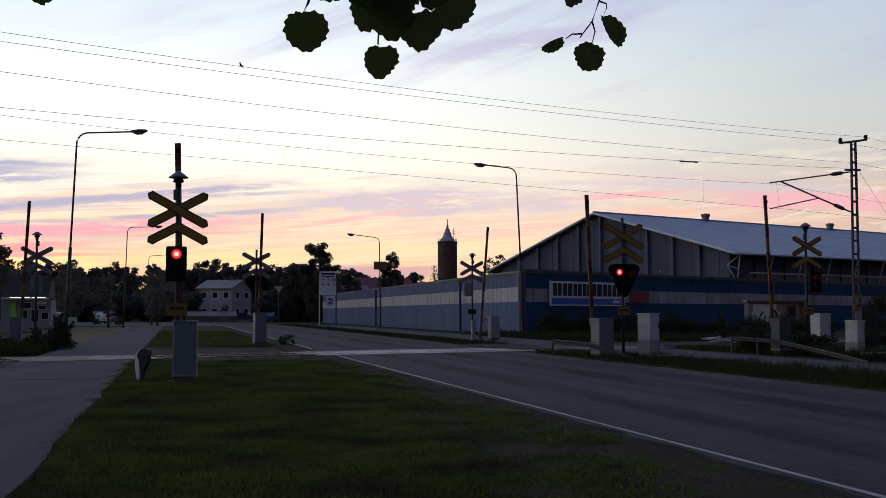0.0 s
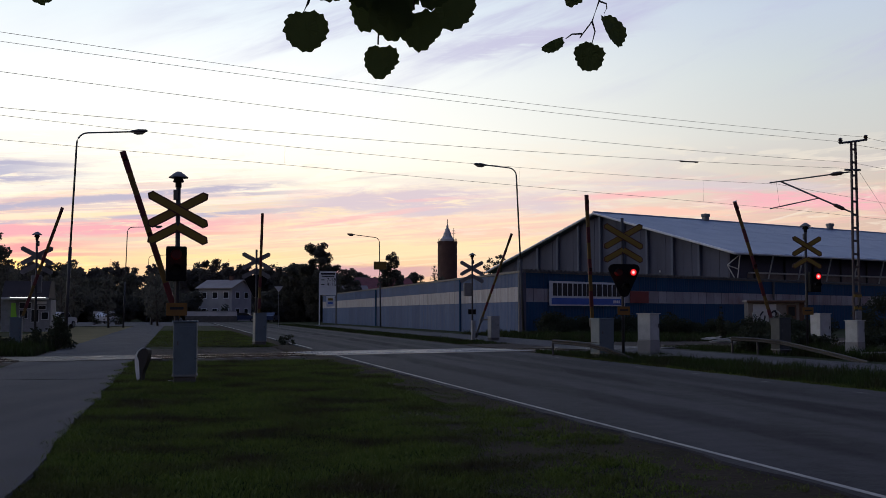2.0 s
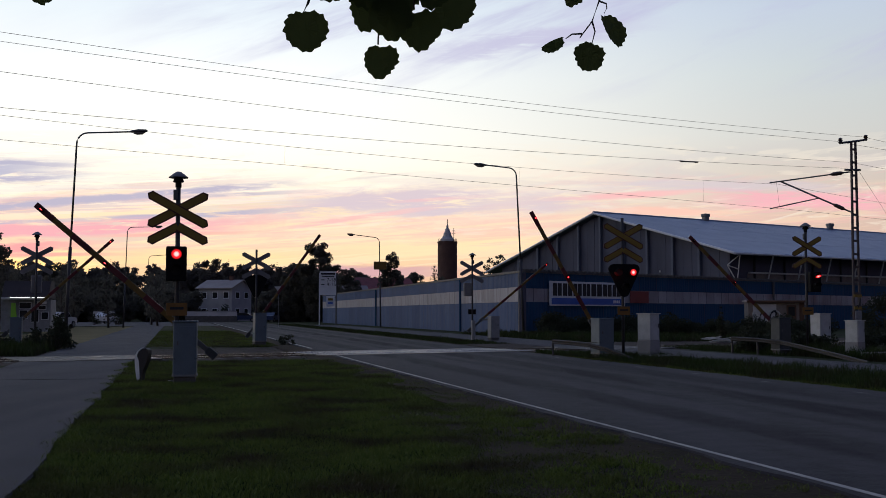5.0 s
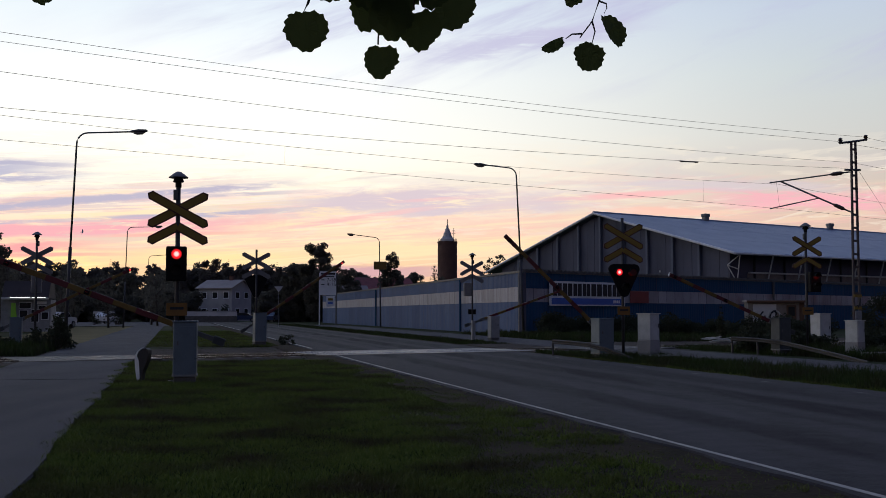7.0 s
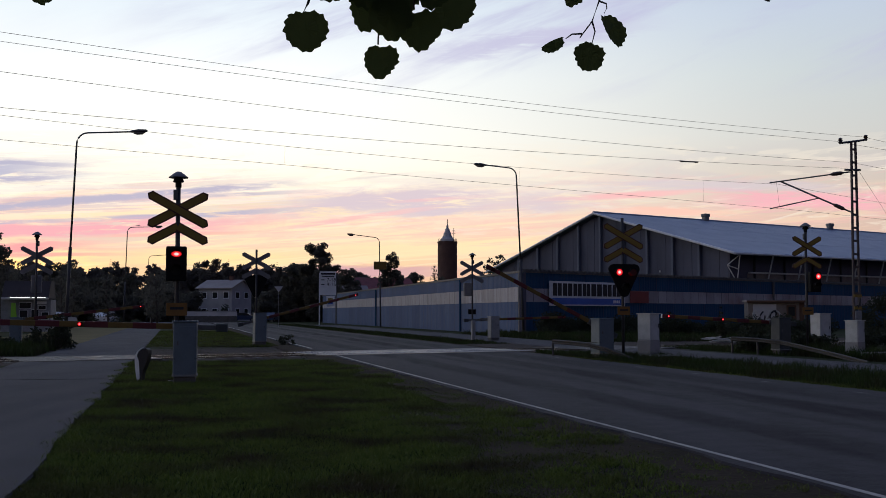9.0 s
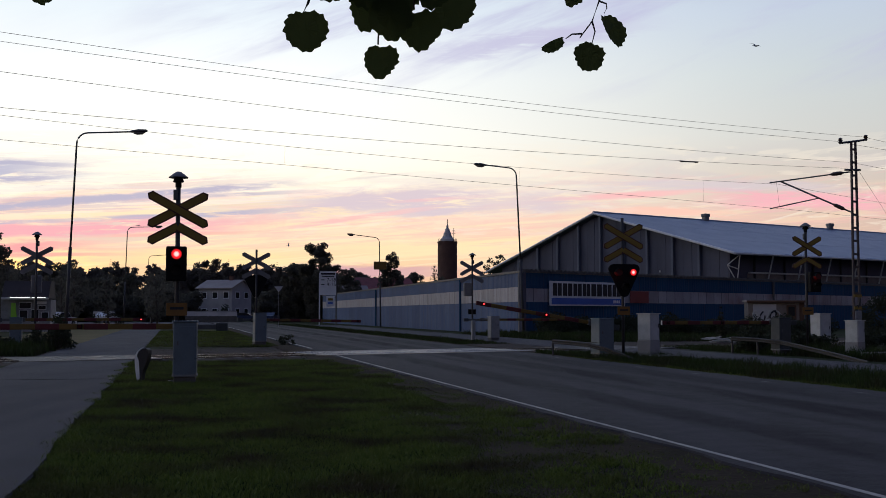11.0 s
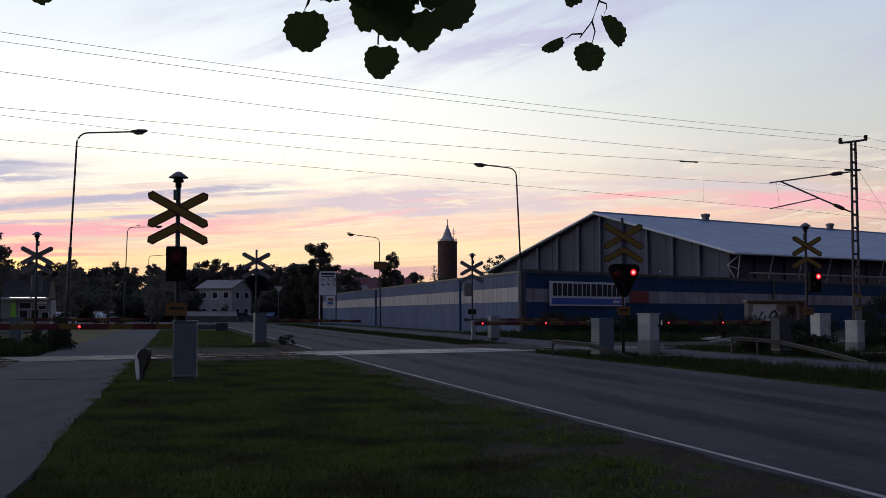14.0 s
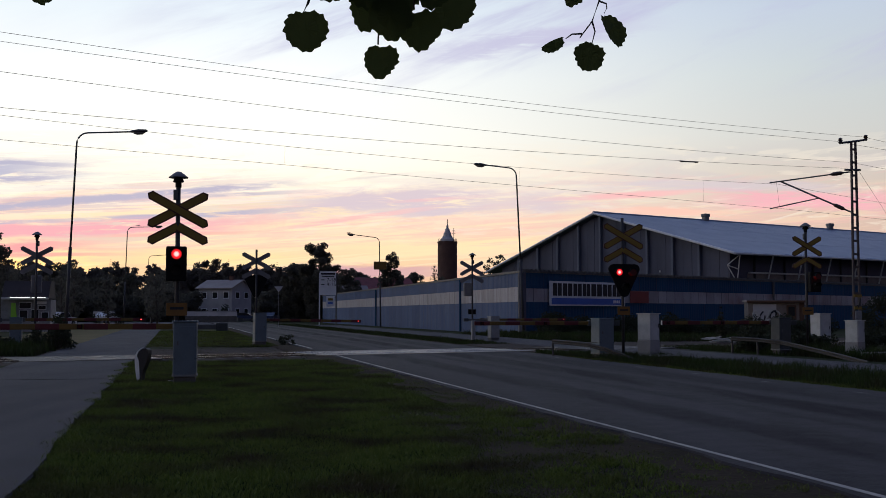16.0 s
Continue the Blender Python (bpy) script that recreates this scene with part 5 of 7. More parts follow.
def hut():
    """A low hut with a sheet roof, a door and painted scrawls."""
    h = thing("trackside_hut", "low pale hut with scrawled wall and brown door", "hut", pose(21.9, 72.5, 0, 0, 0, -8))
    part("wall", block((3.6, 2.0, 2.15), (0, 1.0, 1.0), bevel=0.02), HUT_PLASTER, h)
    part("roof", block((3.8, 2.4, 0.12), (0, 1.0, 2.13), bevel=0.02), ROOF_TIN, h)
    part("fascia", block((3.8, 0.05, 0.14), (0, -0.22, 2.1)), RUST_STEEL, h)
    d = part("door", block((0.62, 0.05, 1.75), (0.95, -0.03, 0.98), bevel=0.01), RUST_STEEL, h, "brown weathered door")
    part("door_pane", block((0.4, 0.02, 0.6), (0.95, -0.065, 1.45)), WINDOW_GLASS, d)
    part("corner_board", block((0.3, 0.04, 1.9), (1.6, -0.03, 1.05), bevel=0.01), RUST_STEEL, h, "rusty brown corner board")
    part("pale_patch", block((1.5, 0.02, 1.15), (-0.75, -0.012, 1.35)), PLASTER, h, "pale painted patch")
    part("blue_patch", block((0.22, 0.02, 0.6), (1.5, -0.06, 0.5)), SIGN_BLUE, h)
    for i in range(5):
        x0 = -1.3 + i * 0.36
        pts = [Vector((x0 + 0.2 * math.cos(a * 1.1 + i), -0.02, 1.1 + 0.38 * math.sin(a * 0.9 + i * 2))) for a in np.linspace(0, 5, 14)]
        part("paint_scrawl", tube(pts, 0.06, 5), SIGN_BLACK if i % 2 else CABINET_PALE, h)


hut()


def scrap():
    sc = thing("scrap_pile", "small pile of pale scrap metal strips by the track", "scrap metal", pose(12.5, 50.0, 0))
    rnd = random.Random(11)
    for i in range(16):
        part("metal_strip", block((rnd.uniform(0.5, 1.3), 0.09, 0.025), (rnd.uniform(-0.5, 0.5), rnd.uniform(-0.3, 0.3), 0.03 + i * 0.014), pose(0, 0, 0, rnd.uniform(-8, 8), rnd.uniform(-9, 9), rnd.uniform(-35, 35))), CABINET_PALE, sc)


scrap()


# ---- far buildings ----
def brick_tower():
    t = thing("water_tower", "round dark brick tower with pale stepped cupola", "tower", pose(1.6, 400, 0))
    part("shaft", lathe([(3.6, -0.5), (3.5, 26.6), (3.65, 26.8), (3.65, 27.4), (0, 27.4)], 28), RED_BRICK, t)
    part("gallery", lathe([(2.7, 27.4), (2.6, 28.2), (1.9, 28.9), (1.65, 29.4)], 20), PLASTER, t)
    part("cupola", lathe([(1.5, 29.4), (1.35, 30.6), (1.05, 30.8), (0.75, 32.0), (0.45, 32.3), (0.4, 33.2), (0.12, 33.6), (0, 33.6)], 16), PLASTER, t, "pale stepped cupola")
    part("finial", tube([(0, 0, 33.5), (0, 0, 35.5)], 0.14, 6), DARK_STEEL, t)
    part("ball", lathe([(0, -0.35), (0.35, 0), (0, 0.35)], 10, pose(0, 0, 34.6)), DARK_STEEL, t)
    part("aerial", tube([(2.3, -1.5, 27.3), (2.3, -1.5, 32.2)], 0.12, 6), DARK_STEEL, t)
    for z in (30.2, 31.2):
        part("aerial_arm", tube([(1.7, -1.5, z), (2.9, -1.5, z)], 0.08, 6), DARK_STEEL, t)
    for k in range(14):
        a = k * math.tau / 14
        part("gallery_post", block((0.16, 0.16, 1.0), (3.3 * math.cos(a), 3.3 * math.sin(a), 27.9)), PLASTER, t)


brick_tower()


def house(at, turn, w, d, wall_h, roof_h, label, rows=2, cols=4, wall=HOUSE_PLASTER, roof=ROOF_TIN):
    """A gabled house, its long side on its -y side."""
    h = thing("house", label, "house", pose(*at, 0, 0, turn), group="houses beyond the crossing")
    out = [(-d / 2, 0), (d / 2, 0), (d / 2, wall_h), (0, wall_h + roof_h), (-d / 2, wall_h)]
    bm = prism(out, -w / 2, w / 2, pose(0, 0, 0, 90, 0, 90))
    part("wall", bm, wall, h)
    for s in (-1, 1):
        bm = bmesh.new()
        e = 0.5
        zs = wall_h - e * roof_h / (d / 2)
        pts = [(-w / 2 - e, s * (d / 2 + e), zs), (w / 2 + e, s * (d / 2 + e), zs), (w / 2 + e, 0, wall_h + roof_h), (-w / 2 - e, 0, wall_h + roof_h)]
        lo = [bm.verts.new(Vector(p) + Vector((0, 0, 0.02))) for p in pts]
        hi = [bm.verts.new(Vector(p) + Vector((0, 0, 0.2))) for p in pts]
        bm.faces.new(lo)
        bm.faces.new(hi)
        for i in range(4):
            bm.faces.new((lo[i], lo[(i + 1) % 4], hi[(i + 1) % 4], hi[i]))
        bmesh.ops.recalc_face_normals(bm, faces=bm.faces[:])
        part("roof", bm, roof, h)
    part("chimney", block((0.7, 0.6, 1.4), (w * 0.2, 0, wall_h + roof_h + 0.2)), RED_BRICK, h)
    for r in range(rows):
        z = wall_h * (r + 0.55) / rows
        for c in range(cols):
            x = -w / 2 + (c + 0.5) * w / cols
            win = part("window", block((1.25, 0.08, 1.25), (x, -d / 2 - 0.02, z)), SIGN_WHITE, h)
            part("pane", block((1.0, 0.05, 1.0), (x, -d / 2 - 0.06, z)), WINDOW_GLASS, win)
        for y in (-d * 0.22, d * 0.22):
            win = part("window", block((0.08, 1.25, 1.25), (w / 2 + 0.02, y, z)), SIGN_WHITE, h)
            part("pane", block((0.05, 1.0, 1.0), (w / 2 + 0.06, y, z)), WINDOW_GLASS, win)
    return h


house((-39.5, 200, 0), -25, 7.2, 6.0, 5.9, 1.3, "pale two-storey house with a tin roof", cols=3)
house((-21.0, 235, 0), 20, 9, 8, 4.5, 2.6, "pale house half hidden by trees", cols=3)
house((-14.5, 260, 0), 30, 14, 9, 6.5, 3.0, "red-roofed house behind the wall", wall=HOUSE_PLASTER, roof=RED_SHEET)
house((-33.0, 310, 0), -10, 16, 9, 5, 3.2, "pale house far behind the trees", cols=5)


def low_wall():
    w = thing("garden_wall", "low white wall on a dark plinth before the house", "garden wall")
    for x0, n in ((-53.2, 2), (-39.2, 5)):
        for i in range(n):
            x, y = x0 + (i + 0.5) * 1.58, 168 - 0.05 * i
            part("plinth", block((1.58, 0.3, 1.0), (x, y, 0.42), bevel=0.02), DARK_CONCRETE, w, "dark concrete plinth")
            part("wall_bay", block((1.55, 0.2, 0.72), (x, y, 1.28), bevel=0.02), PLASTER, w)
            part("wall_coping", block((1.57, 0.3, 0.08), (x, y, 1.66), bevel=0.01), CONCRETE, w)


low_wall()


def pylon_sign():
    p = thing("pylon_sign", "tall white pylon sign with opening hours", "sign", pose(-14.2, 136, 0, 0, 0, 8))
    for sx in (-1, 1):
        part("post", block((0.16, 0.16, 6.4), (sx * 1.02, 0.0, 3.1)), SIGN_WHITE if sx < 0 else DARK_STEEL, p)
    part("board", block((2.0, 0.14, 2.9), (0, -0.02, 5.05), bevel=0.01), SIGN_WHITE, p, "white board with dark header")
    part("lower_board", block((1.0, 0.1, 1.3), (0.32, -0.02, 2.8), bevel=0.01), SIGN_WHITE, p)
    part("lower_bar", block((0.6, 0.03, 0.28), (0.32, -0.09, 3.05)), SIGN_YELLOW, p)
    part("lower_bar", block((0.6, 0.03, 0.2), (0.32, -0.09, 2.6)), SIGN_BLUE, p)
    part("header_bar", block((1.7, 0.03, 0.22), (0, -0.10, 6.2)), SIGN_BLACK, p)
    part("header_bar", block((1.5, 0.03, 0.12), (0, -0.10, 5.85)), SIGN_BLACK, p)
    for z, txt in ((5.25, "7-18"), (4.68, "9-15")):
        cu = bpy.data.curves.new("hours", "FONT")
        cu.body, cu.size, cu.extrude, cu.align_x = txt, 0.62, 0.015, "CENTER"
        tmp = bpy.data.objects.new("hours", cu)
        scene.collection.objects.link(tmp)
        dg = bpy.context.evaluated_depsgraph_get()
        me = bpy.data.meshes.new_from_object(tmp.evaluated_get(dg))
        bpy.data.objects.remove(tmp)
        me.materials.clear()
        me.materials.append(SIGN_BLACK)
        ob = new("hours", me)
        ob.parent = p
        ob.matrix_basis = pose(0.42, -0.11, z, 90, 0, 0)
        part("day_bar", block((0.4, 0.03, 0.10), (-0.62, -0.10, z + 0.2)), SIGN_BLACK, p)


pylon_sign()


def shelter():
    """A low white shop with a lit strip under its eave, a brown roof and a lime green panel."""
    k = thing("kiosk", "low white shop with lit eave strip and brown roof", "kiosk", pose(-30.9, 82, 0, 0, 0, 12))
    part("wall", block((3.5, 3.0, 2.4), (-0.1, 1.6, 1.15), bevel=0.02), WORN_PALE, k)
    part("roof", prism([(-0.45, 2.45), (3.6, 2.45), (2.6, 3.75), (0.9, 3.75)], -1.75, 1.55, pose(0, 0, 0, 90, 0, 90)), ROOF_DARK, k, "dark brown hipped roof")
    part("roof_edge", block((3.3, 0.10, 0.16), (-0.1, -0.42, 2.42), bevel=0.02), CABINET_PALE, k, "white roof edge")
    part("strip_light", tube([(-1.15, -0.5, 2.5), (0.25, -0.5, 2.5)], 0.03, 8), STRIP_LIGHT, k, "lit white strip light")
    part("strip_light", tube([(0.4, -0.5, 2.5), (1.35, -0.5, 2.5)], 0.03, 8), STRIP_LIGHT, k, "lit white strip light")
    part("green_panel", prism([(-0.2, 0.75), (0.25, 0.75), (0.12, 2.1), (-0.16, 2.1)], -0.06, 0.06, pose(-0.95, 0.0, 0) @ UP), GREEN_PANEL, k, "lime green panel")
    for x, z, w, h in ((-0.15, 1.9, 0.8, 0.4), (-0.25, 1.25, 0.55, 0.6), (0.55, 1.15, 0.5, 0.9), (1.05, 1.75, 0.5, 0.25), (1.25, 1.15, 0.45, 0.5)):
        win = part("window", block((w + 0.08, 0.05, h + 0.08), (x, 0.085, z)), SIGN_WHITE, k)
        part("pane", block((w, 0.05, h), (x, 0.055, z)), WINDOW_GLASS, win)
    part("fascia_bar", block((0.7, 0.06, 0.18), (1.0, 0.05, 2.12)), SIGN_WHITE, k)


shelter()


def parked_car(at, turn, label, paint=CAR_PAINT):
    c = thing("parked_car", label, "car", pose(*at, 0, 0, turn), group="parked cars")
    side = [(-2.1, 0.35), (2.1, 0.35), (2.15, 0.75), (1.95, 0.95), (1.1, 1.0), (0.5, 1.42), (-0.9, 1.46), (-1.7, 1.02), (-2.1, 0.95)]
    part("body", prism(side, -0.82, 0.82, UP), paint, c)
    glass = [(-1.5, 1.0), (1.0, 1.0), (0.45, 1.38), (-0.85, 1.40)]
    part("side_window", prism(glass, -0.83, 0.83, UP), WINDOW_GLASS, c)
    for x in (-1.35, 1.35):
        for y in (-0.78, 0.78):
            wh = part("wheel", lathe([(0, -0.1), (0.32, -0.1), (0.34, 0), (0.32, 0.1), (0, 0.1)], 16, pose(x, y, 0.33) @ UP), RUBBER, c)
            part("rim", lathe([(0, -0.11), (0.2, -0.105), (0.2, 0.105), (0, 0.11)], 12, pose(x, y, 0.33) @ UP), GALV, wh)
    return c


parked_car((-34.9, 100, 0), 82, "pale parked car in front of dark trees")
parked_car((-42.6, 140, 0), 86, "pale parked car seen from its end under the trees")
parked_car((-31.0, 172, 0), 6, "dark blue parked car beyond the crossing", BLUE_CAR)
parked_car((-26.6, 171, 0), 84, "dark blue parked car seen from its end", BLUE_CAR)


def traffic_sign(at, turn):
    """A round sign on a thin pole."""
    t = thing("traffic_sign", "small round traffic sign beside the cycle path", "traffic sign", pose(*at, 0, 0, turn))
    part("pole", tube([(0, 0, -0.05), (0, 0, 2.6)], 0.035, 8), GALV, t)
    part("disc", lathe([(0, -0.012), (0.33, -0.012), (0.33, 0.012), (0, 0.012)], 20, pose(0, -0.05, 2.25) @ UP), SIGN_BACK, t)


traffic_sign((-34.4, 130, 0), 8)


def give_way_sign(at, turn):
    """A three-cornered sign, point down, on a steel pole."""
    t = thing("give_way_sign", "pale three-cornered road sign on a steel pole", "traffic sign", pose(*at, 0, 0, turn))
    part("pole", tube([(0, 0.04, -0.05), (0, 0.04, 4.0)], 0.035, 8), GALV, t)
    part("plate", prism([(-0.43, 0.37), (-0.40, 0.40), (0.40, 0.40), (0.43, 0.37), (0.03, -0.14), (-0.03, -0.14)], -0.012, 0.012, pose(0, -0.03, 3.62) @ UP), PLASTER, t, "white three-cornered plate")
    part("plate_clamp", block((0.1, 0.08, 0.06), (0, 0.0, 3.75)), DARK_STEEL, t)


give_way_sign((-16.4, 110, 0), 10)

# ---- plants ----
def scatter(name, material, count, area, height, lean, label, category, seed, width=0.012, clump=0):
    """Blades of grass: area gives (s, q) for two random numbers; drawn as thin bent triangles in one object."""
    rnd = np.random.RandomState(seed)
    a, b = rnd.rand(count), rnd.rand(count)
    s, q = area(a, b)
    if clump:
        s += rnd.randn(count) * 0.02
    x = ROAD_O.x + ROAD_D.x * s + ROAD_N.x * q
    y = ROAD_O.y + ROAD_D.y * s + ROAD_N.y * q
    patch = 0.7 + 0.22 * np.sin(x * 4.1 + 2 * np.sin(y * 2.1)) * np.sin(y * 2.7 + 1.7 * np.sin(x * 3.3)) + 0.34 * np.sin(x * 1.7 + 2 * np.sin(y * 0.6)) * np.sin(y * 0.8 + 2 * np.sin(x * 1.9)) + 0.3 * rnd.rand(count)
    h = height[0] + (height[1] - height[0]) * rnd.rand(count) ** 1.6
    h *= np.clip(patch, 0.35, 1.3)
    th = rnd.rand(count) * math.tau
    ln = lean * h * (0.3 + rnd.rand(count))
    wv = width * (0.7 + 0.6 * rnd.rand(count))
    phi = rnd.rand(count) * math.tau
    z0 = np.full(count, -0.10)
    v = np.zeros((count, 5, 3))
    cx, cy = np.cos(th), np.sin(th)
    px, py = np.cos(phi) * wv, np.sin(phi) * wv
    v[:, 0] = np.stack([x - px, y - py, z0], 1)
    v[:, 1] = np.stack([x + px, y + py, z0], 1)
    v[:, 2] = np.stack([x + px * 0.7 + cx * ln * 0.35, y + py * 0.7 + cy * ln * 0.35, z0 + 0.06 + h * 0.6], 1)
    v[:, 3] = np.stack([x - px * 0.7 + cx * ln * 0.35, y - py * 0.7 + cy * ln * 0.35, z0 + 0.06 + h * 0.6], 1)
    v[:, 4] = np.stack([x + cx * ln, y + cy * ln, z0 + 0.06 + h], 1)
    me = bpy.data.meshes.new(name)
    idx = np.arange(count)[:, None] * 5
    quads = idx + np.array([[0, 1, 2, 3]])
    tris = idx + np.array([[3, 2, 4]])
    me.from_pydata(v.reshape(-1, 3).tolist(), [], quads.tolist() + tris.tolist())
    me.materials.append(material)
    return tagged(new(name, me), label, category, "", "stuff")


def lawn_edge(s):
    """The lawn's uneven edge towards the road."""
    return -0.66 - 1.3 * np.clip((8.0 - s) / 5.0, 0, 1) + 0.2 * np.sin(s * 1.3) + 0.14 * np.sin(s * 3.1 + 1)


scatter("lawn_grass", GRASS, 170000, lambda a, b: (lerp(-3, 13, a), lerp(-6.25 - 0.16 * np.sin(a * 61) * np.sin(a * 23), lawn_edge(lerp(-3, 13, a)), b)), (0.02, 0.065), 1.1, "mown lawn grass between road and cycle path", "grass", 1, width=0.0055)
scatter("lawn_grass", GRASS, 80000, lambda a, b: (lerp(12, 24.3, a), lerp(-6.25 - 0.14 * np.sin(a * 47) * np.sin(a * 19), lawn_edge(lerp(12, 24.3, a)), b)), (0.025, 0.10), 0.9, "rough lawn grass near the railway", "grass", 2, width=0.009)
scatter("lawn_grass", GRASS, 30000, lambda a, b: (lerp(39, 80, a), lerp(-6.1, -0.8, b)), (0.02, 0.08), 0.7, "lawn grass beyond the railway", "grass", 3, width=0.03)
scatter("path_edge_grass", GRASS, 16000, lambda a, b: (lerp(-3, 24, a), lerp(-6.22, -5.95, b ** 0.6)), (0.03, 0.07), 0.7, "grass creeping over the edge of the cycle path", "grass", 19, width=0.006)
scatter("verge_weeds", WEEDS, 40000, lambda a, b: (lerp(4, 26, a), lerp(6.9, 9.6, b)), (0.04, 0.26), 0.5, "tall weeds on the verge between road and path", "weeds", 4, width=0.008)
scatter("verge_weeds", WEEDS, 12000, lambda a, b: (lerp(25, 34, a), lerp(14.0, 18.5, b)), (0.04, 0.2), 0.5, "tall weeds round the guard rail and cabinets", "weeds", 5, width=0.018)
scatter("verge_weeds", WEEDS, 9000, lambda a, b: (lerp(24, 29, a), lerp(7.0, 9.6, b)), (0.02, 0.17), 0.5, "weeds round the short guard rail", "weeds", 6, width=0.016)
scatter("verge_weeds", WEEDS, 16000, lambda a, b: (lerp(44, 62, a), lerp(13, 20, b)), (0.1, 0.4), 0.5, "tall weeds at the foot of the blue wall", "weeds", 7, width=0.03)
scatter("verge_weeds", WEEDS, 14000, lambda a, b: (lerp(40, 130, a), lerp(7.0, 9.6, b)), (0.03, 0.13), 0.5, "grass strip between road and path", "weeds", 8, width=0.03)
scatter("verge_weeds", WEEDS, 14000, lambda a, b: (lerp(30, 44, a), lerp(-15.5, -9.3, b)), (0.1, 0.5), 0.5, "rough weeds beside the far barrier", "weeds", 9, width=0.02)
scatter("verge_weeds", WEEDS, 22000, lambda a, b: (lerp(17, 29, a), lerp(14.5, 17.5, b)), (0.08, 0.42), 0.5, "tall weeds round the guard rail posts", "weeds", 11, width=0.010)
scatter("verge_weeds", WEEDS, 30000, lambda a, b: (lerp(42, 58, a), lerp(13.3, 27, b)), (0.05, 0.4), 0.6, "rough weeds in the yard before the blue wall", "weeds", 12, width=0.018)
scatter("verge_grass", GRASS, 70000, lambda a, b: (lerp(-3, 20, a), lerp(-2.6, -0.2, b ** 1.3)), (-0.035, 0.06), 0.9, "thin grass on the bare road edge", "grass", 13, width=0.006)
scatter("verge_grass", GRASS, 16000, lambda a, b: (lerp(4, 26, a), lerp(6.7, 7.3, b)), (0.02, 0.09), 0.8, "short grass along the far road edge", "grass", 14, width=0.007)
TUFTS = np.random.RandomState(41).rand(700, 2)


def tufted(s0, s1, q0, q1, n, spread):
    """Places for blades gathered in n tufts."""
    def area(a, b):
        k = np.minimum((a * n).astype(int), n - 1)
        turn, far = (a * n % 1) * math.tau, spread * np.sqrt(b)
        return lerp(s0, s1, TUFTS[k, 0]) + far * np.cos(turn), lerp(q0, q1, TUFTS[k, 1]) + far * np.sin(turn)
    return area


scatter("grass_tufts", GRASS, 45000, tufted(-2, 22, -6.0, -1.0, 420, 0.28), (0.03, 0.095), 1.1, "taller grass tufts in the lawn", "grass", 15, width=0.006)
scatter("grass_tufts", GRASS, 26000, tufted(-2, 9, -2.6, -0.35, 130, 0.15), (0.02, 0.075), 1.0, "grass tufts on the bare dirt", "grass", 16, width=0.005)
scatter("clover_leaves", WEEDS, 40000, tufted(-2, 18, -6.0, -1.0, 300, 0.35), (0.015, 0.055), 1.2, "broad low weeds among the grass", "weeds", 17, width=0.008)
scatter("track_weeds", WEEDS, 2600, lambda a, b: (lerp(23, 38, a), lerp(-5.6, -1.0, b)), (-0.02, 0.035), 0.8, "sparse weeds along the ballast", "weeds", 10, width=0.014)


def foliage(rnd, clumps, per, leaf, verts, faces, flat=1.0):
    """Leaf-sized quads strewn round each clump's centre."""
    for c, r in clumps:
        n = max(6, int(per * r * r))
        p = rnd.normal(size=(n, 3))
        p /= np.linalg.norm(p, axis=1)[:, None]
        p *= (rnd.rand(n, 1) ** 0.4) * r
        p[:, 2] *= 0.8 * flat
        p += np.array(c)
        u = rnd.normal(size=(n, 3))
        u /= np.linalg.norm(u, axis=1)[:, None]
        w = np.cross(u, rnd.normal(size=(n, 3)))
        w /= np.linalg.norm(w, axis=1)[:, None] + 1e-9
        sz = leaf * (0.6 + 0.8 * rnd.rand(n, 1))
        base = len(verts)
        q = np.stack([p - u * sz, p + w * sz * 0.55, p + u * sz, p - w * sz * 0.55], 1).reshape(-1, 3)
        verts.extend(q.tolist())
        faces.extend([(base + 4 * i, base + 4 * i + 1, base + 4 * i + 2, base + 4 * i + 3) for i in range(n)])


